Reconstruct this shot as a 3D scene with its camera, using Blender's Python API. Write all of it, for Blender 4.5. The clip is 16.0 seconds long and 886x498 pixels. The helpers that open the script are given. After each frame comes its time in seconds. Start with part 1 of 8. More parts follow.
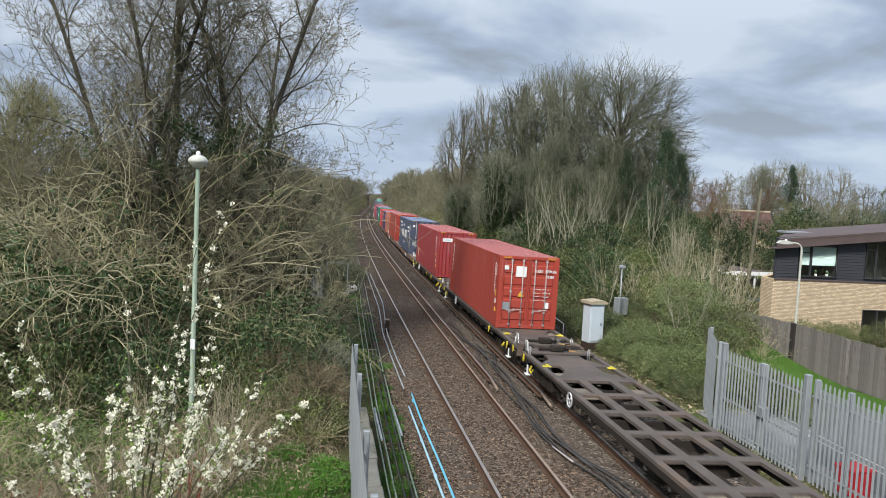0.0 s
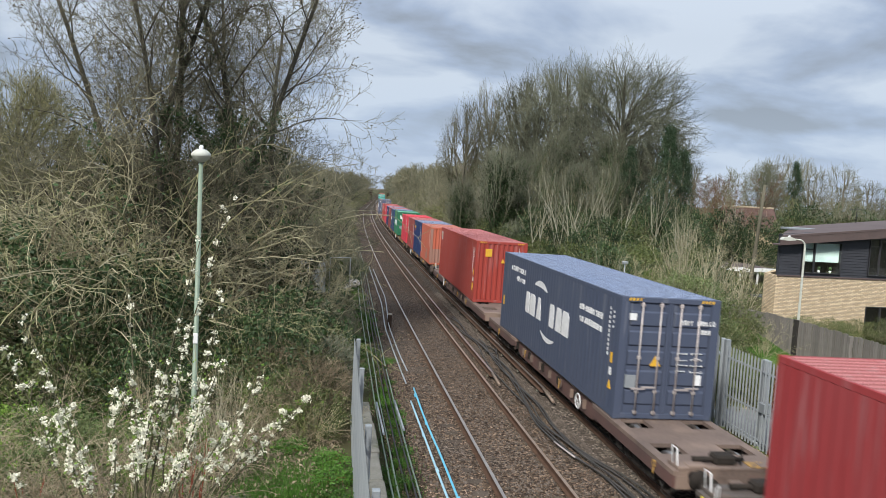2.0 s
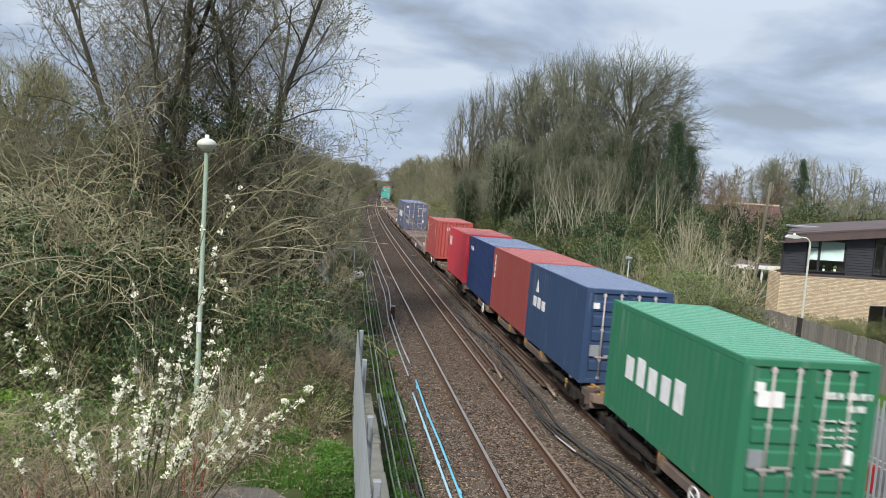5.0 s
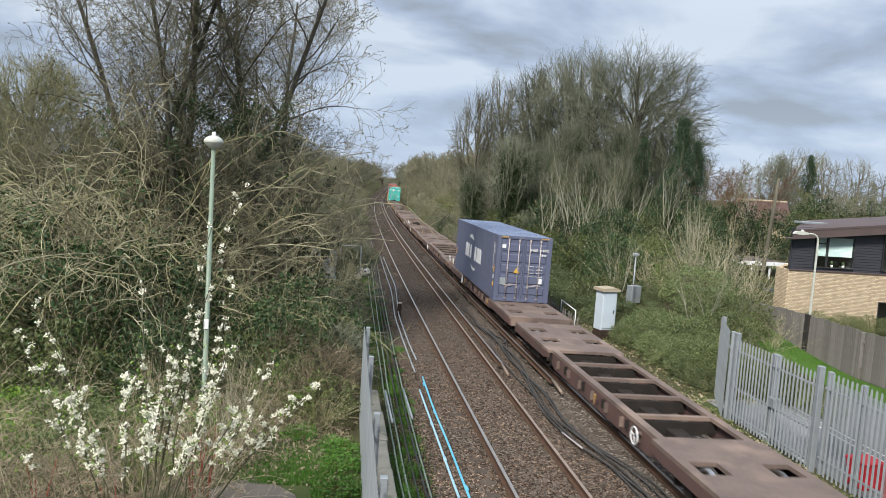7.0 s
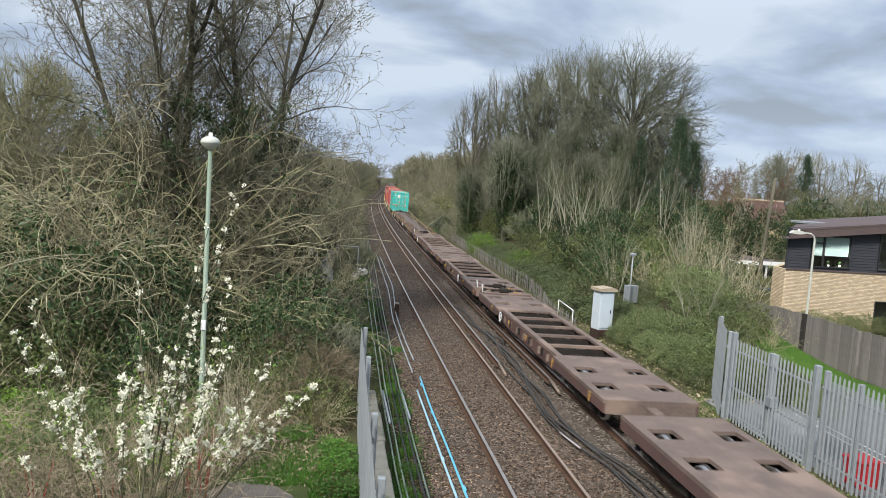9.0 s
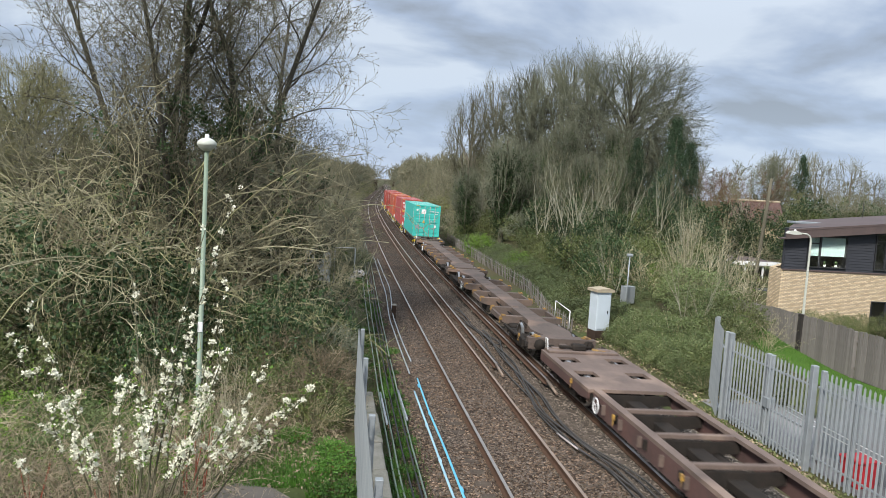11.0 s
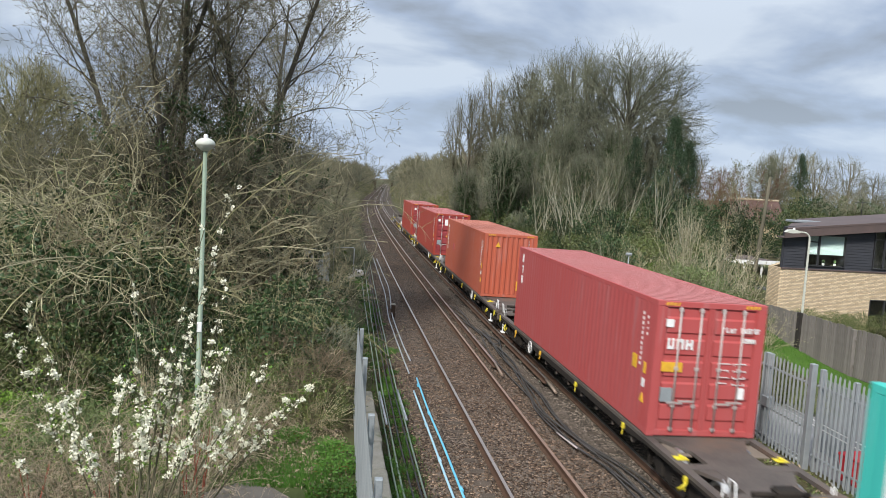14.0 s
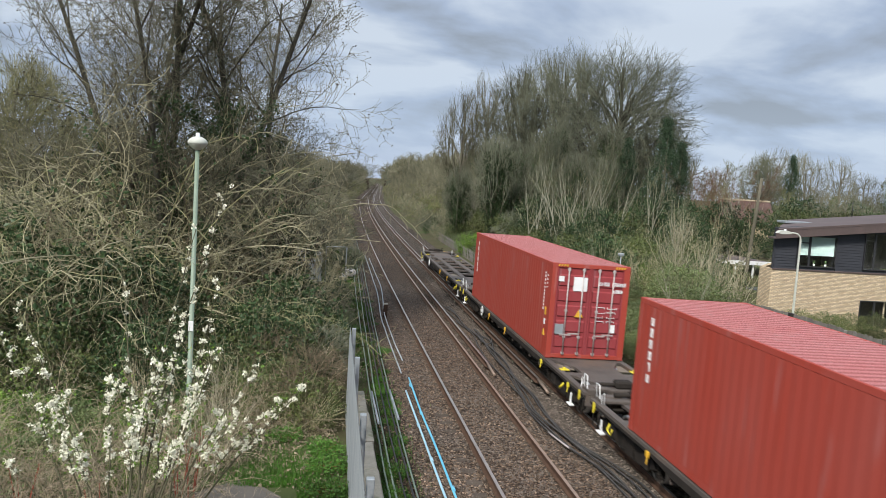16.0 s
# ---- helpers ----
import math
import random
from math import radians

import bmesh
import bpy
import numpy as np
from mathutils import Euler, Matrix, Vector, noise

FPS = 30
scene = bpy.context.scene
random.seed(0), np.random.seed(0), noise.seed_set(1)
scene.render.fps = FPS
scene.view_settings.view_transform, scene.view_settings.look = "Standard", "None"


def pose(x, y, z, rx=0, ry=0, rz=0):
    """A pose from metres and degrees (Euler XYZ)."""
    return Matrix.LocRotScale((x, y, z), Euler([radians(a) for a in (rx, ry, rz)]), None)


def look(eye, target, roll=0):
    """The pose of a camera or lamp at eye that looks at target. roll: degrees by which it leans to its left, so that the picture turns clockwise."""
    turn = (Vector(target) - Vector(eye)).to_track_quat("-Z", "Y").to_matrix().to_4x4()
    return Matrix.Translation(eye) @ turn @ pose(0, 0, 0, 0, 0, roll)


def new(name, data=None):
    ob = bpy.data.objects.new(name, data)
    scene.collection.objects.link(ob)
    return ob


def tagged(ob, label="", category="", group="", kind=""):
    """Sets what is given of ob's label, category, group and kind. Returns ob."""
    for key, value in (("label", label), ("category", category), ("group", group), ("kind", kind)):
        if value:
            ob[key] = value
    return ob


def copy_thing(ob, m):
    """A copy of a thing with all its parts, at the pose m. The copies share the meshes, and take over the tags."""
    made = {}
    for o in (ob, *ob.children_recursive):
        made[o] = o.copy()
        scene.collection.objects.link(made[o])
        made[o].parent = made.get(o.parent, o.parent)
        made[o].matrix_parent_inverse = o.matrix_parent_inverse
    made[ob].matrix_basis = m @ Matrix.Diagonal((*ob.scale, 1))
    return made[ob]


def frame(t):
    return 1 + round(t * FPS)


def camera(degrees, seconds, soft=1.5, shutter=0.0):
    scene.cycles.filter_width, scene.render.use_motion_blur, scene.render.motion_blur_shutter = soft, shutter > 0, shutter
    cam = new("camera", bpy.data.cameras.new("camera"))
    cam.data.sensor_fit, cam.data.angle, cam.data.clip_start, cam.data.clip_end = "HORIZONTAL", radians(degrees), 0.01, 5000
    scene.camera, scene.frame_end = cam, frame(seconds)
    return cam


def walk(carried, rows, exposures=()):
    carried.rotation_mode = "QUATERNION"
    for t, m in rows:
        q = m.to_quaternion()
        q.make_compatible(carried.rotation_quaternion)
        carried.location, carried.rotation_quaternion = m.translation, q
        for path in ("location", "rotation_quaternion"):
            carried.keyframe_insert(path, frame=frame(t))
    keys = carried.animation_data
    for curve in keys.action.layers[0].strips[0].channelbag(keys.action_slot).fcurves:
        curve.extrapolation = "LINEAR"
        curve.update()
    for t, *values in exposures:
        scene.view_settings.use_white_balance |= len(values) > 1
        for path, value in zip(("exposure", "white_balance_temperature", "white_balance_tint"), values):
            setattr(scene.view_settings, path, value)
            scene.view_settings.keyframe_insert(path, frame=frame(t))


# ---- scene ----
import itertools

# ---------------------------------------------------------------- camera
cam = camera(60.2, 16.0, 0.45, 0.15)
PATH = [
    (0, (0.0, 0.0, 5.966), (3.098, 19.713, 4.619), 3.00),
    (0.5, (0.0, 0.0, 5.966), (3.099, 19.713, 4.620), 3.06),
    (1, (0.0, 0.0, 5.966), (3.084, 19.713, 4.598), 3.08),
    (1.5, (0.0, 0.0, 5.966), (3.030, 19.718, 4.548), 3.15),
    (2, (0.0, 0.0, 5.966), (3.035, 19.713, 4.486), 3.22),
    (2.5, (0.0, 0.0, 5.966), (3.057, 19.710, 4.491), 3.21),
    (3, (0.0, 0.0, 5.966), (3.045, 19.714, 4.521), 3.38),
    (3.5, (0.0, 0.0, 5.966), (3.037, 19.713, 4.497), 3.52),
    (4, (0.0, 0.0, 5.966), (3.039, 19.707, 4.416), 3.75),
    (6.5, (0.0, 0.0, 5.966), (2.783, 19.727, 4.211), 4.12),
    (7, (0.0, 0.0, 5.966), (2.775, 19.727, 4.195), 3.93),
    (7.5, (0.0, 0.0, 5.966), (2.799, 19.724, 4.199), 3.81),
    (8, (0.0, 0.0, 5.966), (2.826, 19.719, 4.186), 3.87),
    (8.5, (0.0, 0.0, 5.966), (2.828, 19.719, 4.186), 3.88),
    (9, (0.0, 0.0, 5.966), (2.846, 19.718, 4.206), 3.82),
    (11.5, (0.0, 0.0, 5.966), (2.943, 19.707, 4.245), 3.74),
    (12, (0.0, 0.0, 5.966), (2.922, 19.709, 4.231), 3.96),
    (12.5, (0.0, 0.0, 5.966), (2.887, 19.714, 4.228), 3.94),
    (13, (0.0, 0.0, 5.966), (2.875, 19.715, 4.222), 3.85),
    (13.5, (0.0, 0.0, 5.966), (2.896, 19.711, 4.211), 3.67),
    (14, (0.0, 0.0, 5.966), (2.949, 19.705, 4.231), 3.57),
    (14.5, (0.0, 0.0, 5.966), (3.014, 19.696, 4.236), 3.54),
    (15, (0.0, 0.0, 5.966), (3.062, 19.689, 4.238), 3.63),
    (15.5, (0.0, 0.0, 5.966), (3.090, 19.685, 4.248), 3.70),
    (16, (0.0, 0.0, 5.966), (3.141, 19.676, 4.236), 3.79),
]
walk(cam, [(t, look(eye, target, roll)) for t, eye, target, roll in PATH], [(0, 0.0), (4, 0.02), (6.5, 0.09), (13, 0.09), (14.5, 0.03), (16, 0.0)])

# ---------------------------------------------------------------- world and light
SUN_EL, SUN_AZ = radians(42), radians(215)
world = bpy.data.worlds.new("overcast_sky")
scene.world = world
world.use_nodes = True
wn, wl = world.node_tree.nodes, world.node_tree.links
wn.clear()


def wnode(kind, **values):
    n = wn.new(kind)
    for k, v in values.items():
        n.inputs[k].default_value = v
    return n


def wmath(op, a, b):
    n = wn.new("ShaderNodeMath")
    n.operation = op
    for i, v in enumerate((a, b)):
        if isinstance(v, (int, float)):
            n.inputs[i].default_value = v
        else:
            wl.new(v, n.inputs[i])
    return n.outputs[0]


sky = wn.new("ShaderNodeTexSky")
sky.sky_type, sky.sun_disc = "NISHITA", False
sky.sun_elevation, sky.sun_rotation = SUN_EL, SUN_AZ
coord = wn.new("ShaderNodeTexCoord")
sep = wn.new("ShaderNodeSeparateXYZ")
wl.new(coord.outputs["Generated"], sep.inputs[0])
high = wmath("ADD", wmath("MAXIMUM", sep.outputs[2], 0.0), 0.30)
flat = wn.new("ShaderNodeCombineXYZ")
wl.new(wmath("DIVIDE", sep.outputs[0], high), flat.inputs[0])
wl.new(wmath("DIVIDE", sep.outputs[1], high), flat.inputs[1])
cloud = wnode("ShaderNodeTexNoise", Scale=1.9, Detail=7.0, Roughness=0.5, Distortion=0.25)
shift = wn.new("ShaderNodeMapping")
shift.inputs["Location"].default_value = (5.3, 0.4, 0.0)
shift.inputs["Scale"].default_value = (1.0, 1.25, 1.0)
wl.new(flat.outputs[0], shift.inputs[0])
wl.new(shift.outputs[0], cloud.inputs["Vector"])
ramp = wn.new("ShaderNodeValToRGB")
ramp.color_ramp.elements[0].position, ramp.color_ramp.elements[0].color = 0.33, (0.30, 0.335, 0.385, 1)
ramp.color_ramp.elements[1].position, ramp.color_ramp.elements[1].color = 0.56, (0.66, 0.74, 0.85, 1)
mid = ramp.color_ramp.elements.new(0.44)
mid.color = (0.425, 0.51, 0.66, 1)
wl.new(cloud.outputs["Fac"], ramp.inputs[0])
low = wn.new("ShaderNodeMapRange")
low.inputs["From Min"].default_value, low.inputs["From Max"].default_value = 0.0, 0.16
low.inputs["To Min"].default_value, low.inputs["To Max"].default_value = 0.6, 0.0
wl.new(sep.outputs[2], low.inputs[0])
veil = wn.new("ShaderNodeMix")
veil.data_type = "RGBA"
wl.new(low.outputs[0], veil.inputs["Factor"])
wl.new(ramp.outputs[0], veil.inputs["A"])
veil.inputs["B"].default_value = (0.47, 0.60, 0.84, 1)
back_cloud = wnode("ShaderNodeBackground", Strength=1.0)
wl.new(veil.outputs["Result"], back_cloud.inputs[0])
# an overcast sky is about three times as bright overhead as at the horizon
zenith = wn.new("ShaderNodeMapRange")
zenith.inputs["From Min"].default_value, zenith.inputs["From Max"].default_value = 0.2, 1.0
zenith.inputs["To Min"].default_value, zenith.inputs["To Max"].default_value = 1.0, 2.1
wl.new(sep.outputs[2], zenith.inputs[0])
wl.new(zenith.outputs[0], back_cloud.inputs["Strength"])
back_sky = wnode("ShaderNodeBackground", Strength=0.1)
wl.new(sky.outputs[0], back_sky.inputs[0])
both = wn.new("ShaderNodeMixShader")
both.inputs[0].default_value = 0.88
wl.new(back_sky.outputs[0], both.inputs[1])
wl.new(back_cloud.outputs[0], both.inputs[2])
wout = wn.new("ShaderNodeOutputWorld")
wl.new(both.outputs[0], wout.inputs[0])

sun = new("sun", bpy.data.lights.new("sun", "SUN"))
sun.data.energy, sun.data.angle, sun.data.color = 4.7, radians(10), (1.0, 0.96, 0.9)
sun.matrix_world = look((0, 0, 50), (50 * math.sin(SUN_AZ) * -1, 50 * math.cos(SUN_AZ) * -1, 50 - 50 * math.tan(SUN_EL)))


# ---------------------------------------------------------------- materials
def material(name, base, other=None, rough=0.7, metal=0.0, scale=4.0, fine=40.0, bump=0.15, spread=0.5, stretch=(1, 1, 1), vary=0.0, third=None, third_at=0.62, coords="Object"):
    """Two colours mixed by coarse and fine noise, a third one in patches, relief from the fine noise."""
    m = bpy.data.materials.new(name)
    m.use_nodes = True
    nt = m.node_tree
    ns, ln = nt.nodes, nt.links
    b = ns["Principled BSDF"]
    other = other or tuple(c * 0.6 for c in base)
    tc = ns.new("ShaderNodeTexCoord")
    mp = ns.new("ShaderNodeMapping")
    mp.inputs["Scale"].default_value = stretch
    ln.new(tc.outputs[coords], mp.inputs[0])
    n1, n2 = ns.new("ShaderNodeTexNoise"), ns.new("ShaderNodeTexNoise")
    for n, s in ((n1, scale), (n2, fine)):
        n.inputs["Scale"].default_value, n.inputs["Detail"].default_value = s, 4.0
        ln.new(mp.outputs[0], n.inputs["Vector"])
    add = ns.new("ShaderNodeMath")
    add.operation = "MULTIPLY_ADD"
    ln.new(n2.outputs["Fac"], add.inputs[0])
    add.inputs[1].default_value = 0.6
    ln.new(n1.outputs["Fac"], add.inputs[2])
    rng = ns.new("ShaderNodeMapRange")
    rng.inputs["From Min"].default_value, rng.inputs["From Max"].default_value = 0.8 - 0.5 * spread, 0.8 + 0.5 * spread
    ln.new(add.outputs[0], rng.inputs[0])
    mix = ns.new("ShaderNodeMix")
    mix.data_type = "RGBA"
    mix.inputs["A"].default_value, mix.inputs["B"].default_value = (*base, 1), (*other, 1)
    ln.new(rng.outputs[0], mix.inputs["Factor"])
    colour = mix.outputs["Result"]
    if third:
        n3 = ns.new("ShaderNodeTexNoise")
        n3.inputs["Scale"].default_value, n3.inputs["Detail"].default_value = scale * 0.6, 6.0
        off = ns.new("ShaderNodeVectorMath")
        off.inputs[1].default_value = (7.3, 2.1, 4.4)
        ln.new(mp.outputs[0], off.inputs[0])
        ln.new(off.outputs[0], n3.inputs["Vector"])
        r3 = ns.new("ShaderNodeMapRange")
        r3.inputs["From Min"].default_value, r3.inputs["From Max"].default_value = third_at, third_at + 0.12
        ln.new(n3.outputs["Fac"], r3.inputs[0])
        m3 = ns.new("ShaderNodeMix")
        m3.data_type = "RGBA"
        ln.new(r3.outputs[0], m3.inputs["Factor"])
        ln.new(colour, m3.inputs["A"])
        m3.inputs["B"].default_value = (*third, 1)
        colour = m3.outputs["Result"]
    if vary:
        info = ns.new("ShaderNodeObjectInfo")
        geo = ns.new("ShaderNodeNewGeometry")
        sm = ns.new("ShaderNodeMath")
        ln.new(info.outputs["Random"], sm.inputs[0])
        ln.new(geo.outputs["Random Per Island"], sm.inputs[1])
        vr = ns.new("ShaderNodeMapRange")
        vr.inputs["From Max"].default_value = 2.0
        vr.inputs["To Min"].default_value, vr.inputs["To Max"].default_value = 1 - vary, 1 + vary
        ln.new(sm.outputs[0], vr.inputs[0])
        hsv = ns.new("ShaderNodeHueSaturation")
        ln.new(vr.outputs[0], hsv.inputs["Value"])
        ln.new(colour, hsv.inputs["Color"])
        colour = hsv.outputs[0]
    ln.new(colour, b.inputs["Base Color"])
    b.inputs["Roughness"].default_value, b.inputs["Metallic"].default_value = rough, metal
    b.inputs["Specular IOR Level"].default_value = 0.12 if rough > 0.84 else 0.5
    if bump:
        bp = ns.new("ShaderNodeBump")
        bp.inputs["Strength"].default_value, bp.inputs["Distance"].default_value = bump, 0.02
        ln.new(n2.outputs["Fac"], bp.inputs["Height"])
        ln.new(bp.outputs[0], b.inputs["Normal"])
    return m


def leaf_material(name, base, other, rough=0.45):
    m = material(name, base, other, rough, scale=0.6, fine=6, bump=0.0, spread=0.7, vary=0.6)
    b = m.node_tree.nodes["Principled BSDF"]
    b.inputs["Specular IOR Level"].default_value = 0.22
    return m


def paint(name, c, fade=0.75):
    """Weathered container paint: chalky streaks down the steel, rust spots."""
    grey = sum(c) / 3
    pale = tuple(min(1, v * 0.9 + 0.1 * grey + 0.012) for v in c)
    m = material(name, c, pale, 0.6, scale=0.7, fine=2.6, bump=0.05, spread=0.55, stretch=(1, 1, 0.16), third=(c[0] * 0.55 + 0.02, c[1] * 0.5 + 0.015, c[2] * 0.5 + 0.01), third_at=0.68)
    ns, ln = m.node_tree.nodes, m.node_tree.links
    b = ns["Principled BSDF"]
    b.inputs["Specular IOR Level"].default_value = 0.22
    tc, mp, sc, cut, mx = (ns.new("ShaderNode" + k) for k in ("TexCoord", "Mapping", "TexNoise", "MapRange", "Mix"))
    mp.inputs["Scale"].default_value, mp.inputs["Location"].default_value = (3.2, 3.2, 0.28), (1.7, 9.1, 0.4)
    ln.new(tc.outputs["Object"], mp.inputs[0])
    ln.new(mp.outputs[0], sc.inputs["Vector"])
    sc.inputs["Scale"].default_value, sc.inputs["Detail"].default_value = 1.6, 3.0
    cut.inputs["From Min"].default_value, cut.inputs["From Max"].default_value, cut.inputs["To Max"].default_value = 0.60, 0.67, 0.5
    ln.new(sc.outputs["Fac"], cut.inputs[0])
    mx.data_type = "RGBA"
    ln.new(cut.outputs[0], mx.inputs["Factor"])
    ln.new(b.inputs["Base Color"].links[0].from_socket, mx.inputs["A"])
    mx.inputs["B"].default_value = (*(v * 0.75 + 0.09 for v in c), 1)
    ln.new(mx.outputs["Result"], b.inputs["Base Color"])
    return m


M = {}
M["steel_rail"] = material("worn_rail_top", (0.46, 0.43, 0.40), (0.33, 0.30, 0.27), 0.36, 0.75, 6, 60, 0.05)
M["rail_rust"] = material("rusty_rail_side", (0.105, 0.062, 0.042), (0.065, 0.04, 0.028), 0.85, 0.0, 5, 50, 0.2)
M["rust_rail_top"] = material("rusty_rail_top", (0.30, 0.215, 0.16), (0.38, 0.30, 0.24), 0.4, 0.5, 5, 50, 0.1)
M["ballast"] = material("ballast_stone", (0.22, 0.165, 0.122), (0.115, 0.087, 0.066), 0.92, 0.0, 0.5, 17, 1.0, 0.6, third=(0.15, 0.135, 0.12), third_at=0.56)
M["ballast_grey"] = material("grey_ballast_stone", (0.285, 0.25, 0.215), (0.145, 0.127, 0.11), 0.92, 0.0, 0.5, 17, 1.0, 0.6, third=(0.10, 0.082, 0.066), third_at=0.56)
M["stone"] = material("loose_stone", (0.20, 0.165, 0.135), (0.07, 0.056, 0.046), 0.9, 0.0, 9, 60, 0.3, vary=0.55)
M["sleeper"] = material("weathered_sleeper", (0.115, 0.092, 0.072), (0.07, 0.055, 0.045), 0.9, 0.0, 3, 30, 0.4, vary=0.2)
M["soil"] = material("soil_and_litter", (0.09, 0.072, 0.045), (0.05, 0.055, 0.022), 0.95, 0.0, 0.35, 7, 0.8, 0.6, third=(0.062, 0.078, 0.028), third_at=0.5)
M["grass"] = material("short_grass", (0.075, 0.15, 0.022), (0.05, 0.095, 0.02), 0.9, 0.0, 0.8, 12, 0.6, 0.6)
M["path"] = material("footpath_asphalt", (0.16, 0.14, 0.12), (0.11, 0.10, 0.085), 0.9, 0.0, 1.2, 40, 0.4)
M["yard"] = material("pale_gravel_yard", (0.25, 0.25, 0.25), (0.17, 0.17, 0.168), 0.9, 0.0, 0.8, 30, 0.4)
M["concrete"] = material("mossy_concrete", (0.30, 0.28, 0.24), (0.20, 0.19, 0.15), 0.9, 0.0, 2.2, 28, 0.4, third=(0.09, 0.11, 0.05), third_at=0.58)
M["galv"] = material("galvanised_steel", (0.335, 0.36, 0.375), (0.25, 0.275, 0.285), 0.5, 0.35, 3, 30, 0.05, vary=0.12)
M["old_wood"] = material("weathered_fence_board", (0.225, 0.205, 0.186), (0.12, 0.108, 0.096), 0.88, 0.0, 2, 22, 0.35, stretch=(1, 1, 0.15), vary=0.28)
M["dark_post"] = material("dark_fence_post", (0.05, 0.045, 0.04), (0.03, 0.027, 0.025), 0.9, 0.0, 3, 30, 0.3)
M["lamp_green"] = material("green_lamp_column", (0.21, 0.27, 0.20), (0.16, 0.21, 0.15), 0.55, 0.0, 3, 30, 0.05)
M["lamp_head"] = material("grey_lamp_head", (0.52, 0.53, 0.47), (0.40, 0.41, 0.35), 0.5, 0.0, 5, 30, 0.03)
M["white"] = material("white_paint", (0.78, 0.78, 0.77), (0.66, 0.66, 0.65), 0.55, 0.0, 3, 30, 0.03)
M["letter"] = material("white_stencil", (0.74, 0.74, 0.73), (0.55, 0.55, 0.55), 0.6, 0.0, 5, 30, 0.02)
M["yellow"] = material("yellow_paint", (0.72, 0.42, 0.03), (0.55, 0.30, 0.03), 0.55, 0.0, 6, 30, 0.05)
M["dirty_yellow"] = material("chipped_yellow_paint", (0.44, 0.25, 0.04), (0.12, 0.075, 0.045), 0.7, 0.0, 7, 30, 0.1, 0.35)
M["lime"] = material("bright_yellow_paint", (0.72, 0.60, 0.03), (0.5, 0.4, 0.04), 0.55, 0.0, 6, 30, 0.05)
M["black"] = material("black_rubber", (0.025, 0.025, 0.026), (0.045, 0.043, 0.04), 0.6, 0.0, 6, 40, 0.05)
M["cable"] = material("dusty_cable_sheath", (0.026, 0.025, 0.024), (0.065, 0.059, 0.053), 0.6, 0.0, 3, 40, 0.05)
M["sign_blue"] = material("blue_emblem_film", (0.02, 0.05, 0.36), (0.02, 0.045, 0.30), 0.5, 0.0, 4, 30, 0.0)
M["hazard"] = material("black_mark", (0.02, 0.02, 0.02), (0.03, 0.03, 0.03), 0.6, 0.0, 6, 40, 0.0)
M["blue_pipe"] = material("blue_pipe", (0.10, 0.42, 0.62), (0.16, 0.50, 0.66), 0.45, 0.0, 4, 30, 0.03)
M["pale_blue_pipe"] = material("faded_blue_pipe", (0.36, 0.55, 0.64), (0.28, 0.48, 0.60), 0.5, 0.0, 4, 30, 0.03)
M["white_pipe"] = material("pale_grey_pipe", (0.36, 0.40, 0.43), (0.20, 0.22, 0.23), 0.5, 0.0, 3, 30, 0.03)
M["green_cable"] = material("grey_green_cable", (0.20, 0.25, 0.20), (0.13, 0.17, 0.13), 0.6, 0.0, 4, 30, 0.03)
M["deck_black"] = material("black_wagon_steel", (0.115, 0.094, 0.08), (0.065, 0.054, 0.047), 0.75, 0.1, 1.5, 16, 0.15, third=(0.125, 0.088, 0.066), third_at=0.55)
M["deck_brown"] = material("brown_wagon_steel", (0.178, 0.128, 0.103), (0.11, 0.08, 0.066), 0.75, 0.05, 1.2, 14, 0.15, third=(0.235, 0.168, 0.13), third_at=0.52)
M["spine"] = material("rusty_brown_spine_steel", (0.128, 0.094, 0.076), (0.07, 0.053, 0.044), 0.78, 0.05, 0.9, 12, 0.2, third=(0.18, 0.122, 0.09), third_at=0.55)
M["deck_tan"] = material("dusty_tan_plate", (0.20, 0.165, 0.125), (0.13, 0.105, 0.082), 0.8, 0.0, 2, 16, 0.1)
M["deck_red"] = material("red_brown_wagon_side", (0.12, 0.062, 0.052), (0.075, 0.046, 0.04), 0.75, 0.05, 1.2, 14, 0.15)
M["under"] = material("brake_dust_steel", (0.038, 0.031, 0.026), (0.022, 0.02, 0.018), 0.85, 0.1, 3, 25, 0.2)
M["wheel"] = material("dusty_wheel_steel", (0.07, 0.058, 0.05), (0.045, 0.038, 0.033), 0.7, 0.3, 3, 25, 0.1)
M["tread"] = material("bright_wheel_tread", (0.55, 0.55, 0.55), (0.42, 0.42, 0.42), 0.3, 0.9, 6, 40, 0.0)
M["lockbar"] = material("galvanised_lock_rod", (0.50, 0.46, 0.44), (0.38, 0.32, 0.30), 0.5, 0.3, 6, 40, 0.05)
M["twig"] = material("bare_twigs", (0.20, 0.19, 0.12), (0.12, 0.115, 0.07), 0.9, 0.0, 0.4, 5, 0.0, vary=0.55)
M["twig_pale"] = material("pale_bare_twigs", (0.50, 0.45, 0.29), (0.30, 0.28, 0.17), 0.9, 0.0, 0.4, 5, 0.0, vary=0.55)
M["twig_olive"] = material("olive_bare_twigs", (0.215, 0.215, 0.105), (0.125, 0.13, 0.06), 0.9, 0.0, 0.4, 5, 0.0, vary=0.55)
M["twig_dark"] = material("grey_green_twigs", (0.185, 0.19, 0.135), (0.12, 0.125, 0.086), 0.9, 0.0, 0.4, 5, 0.0, vary=0.55)
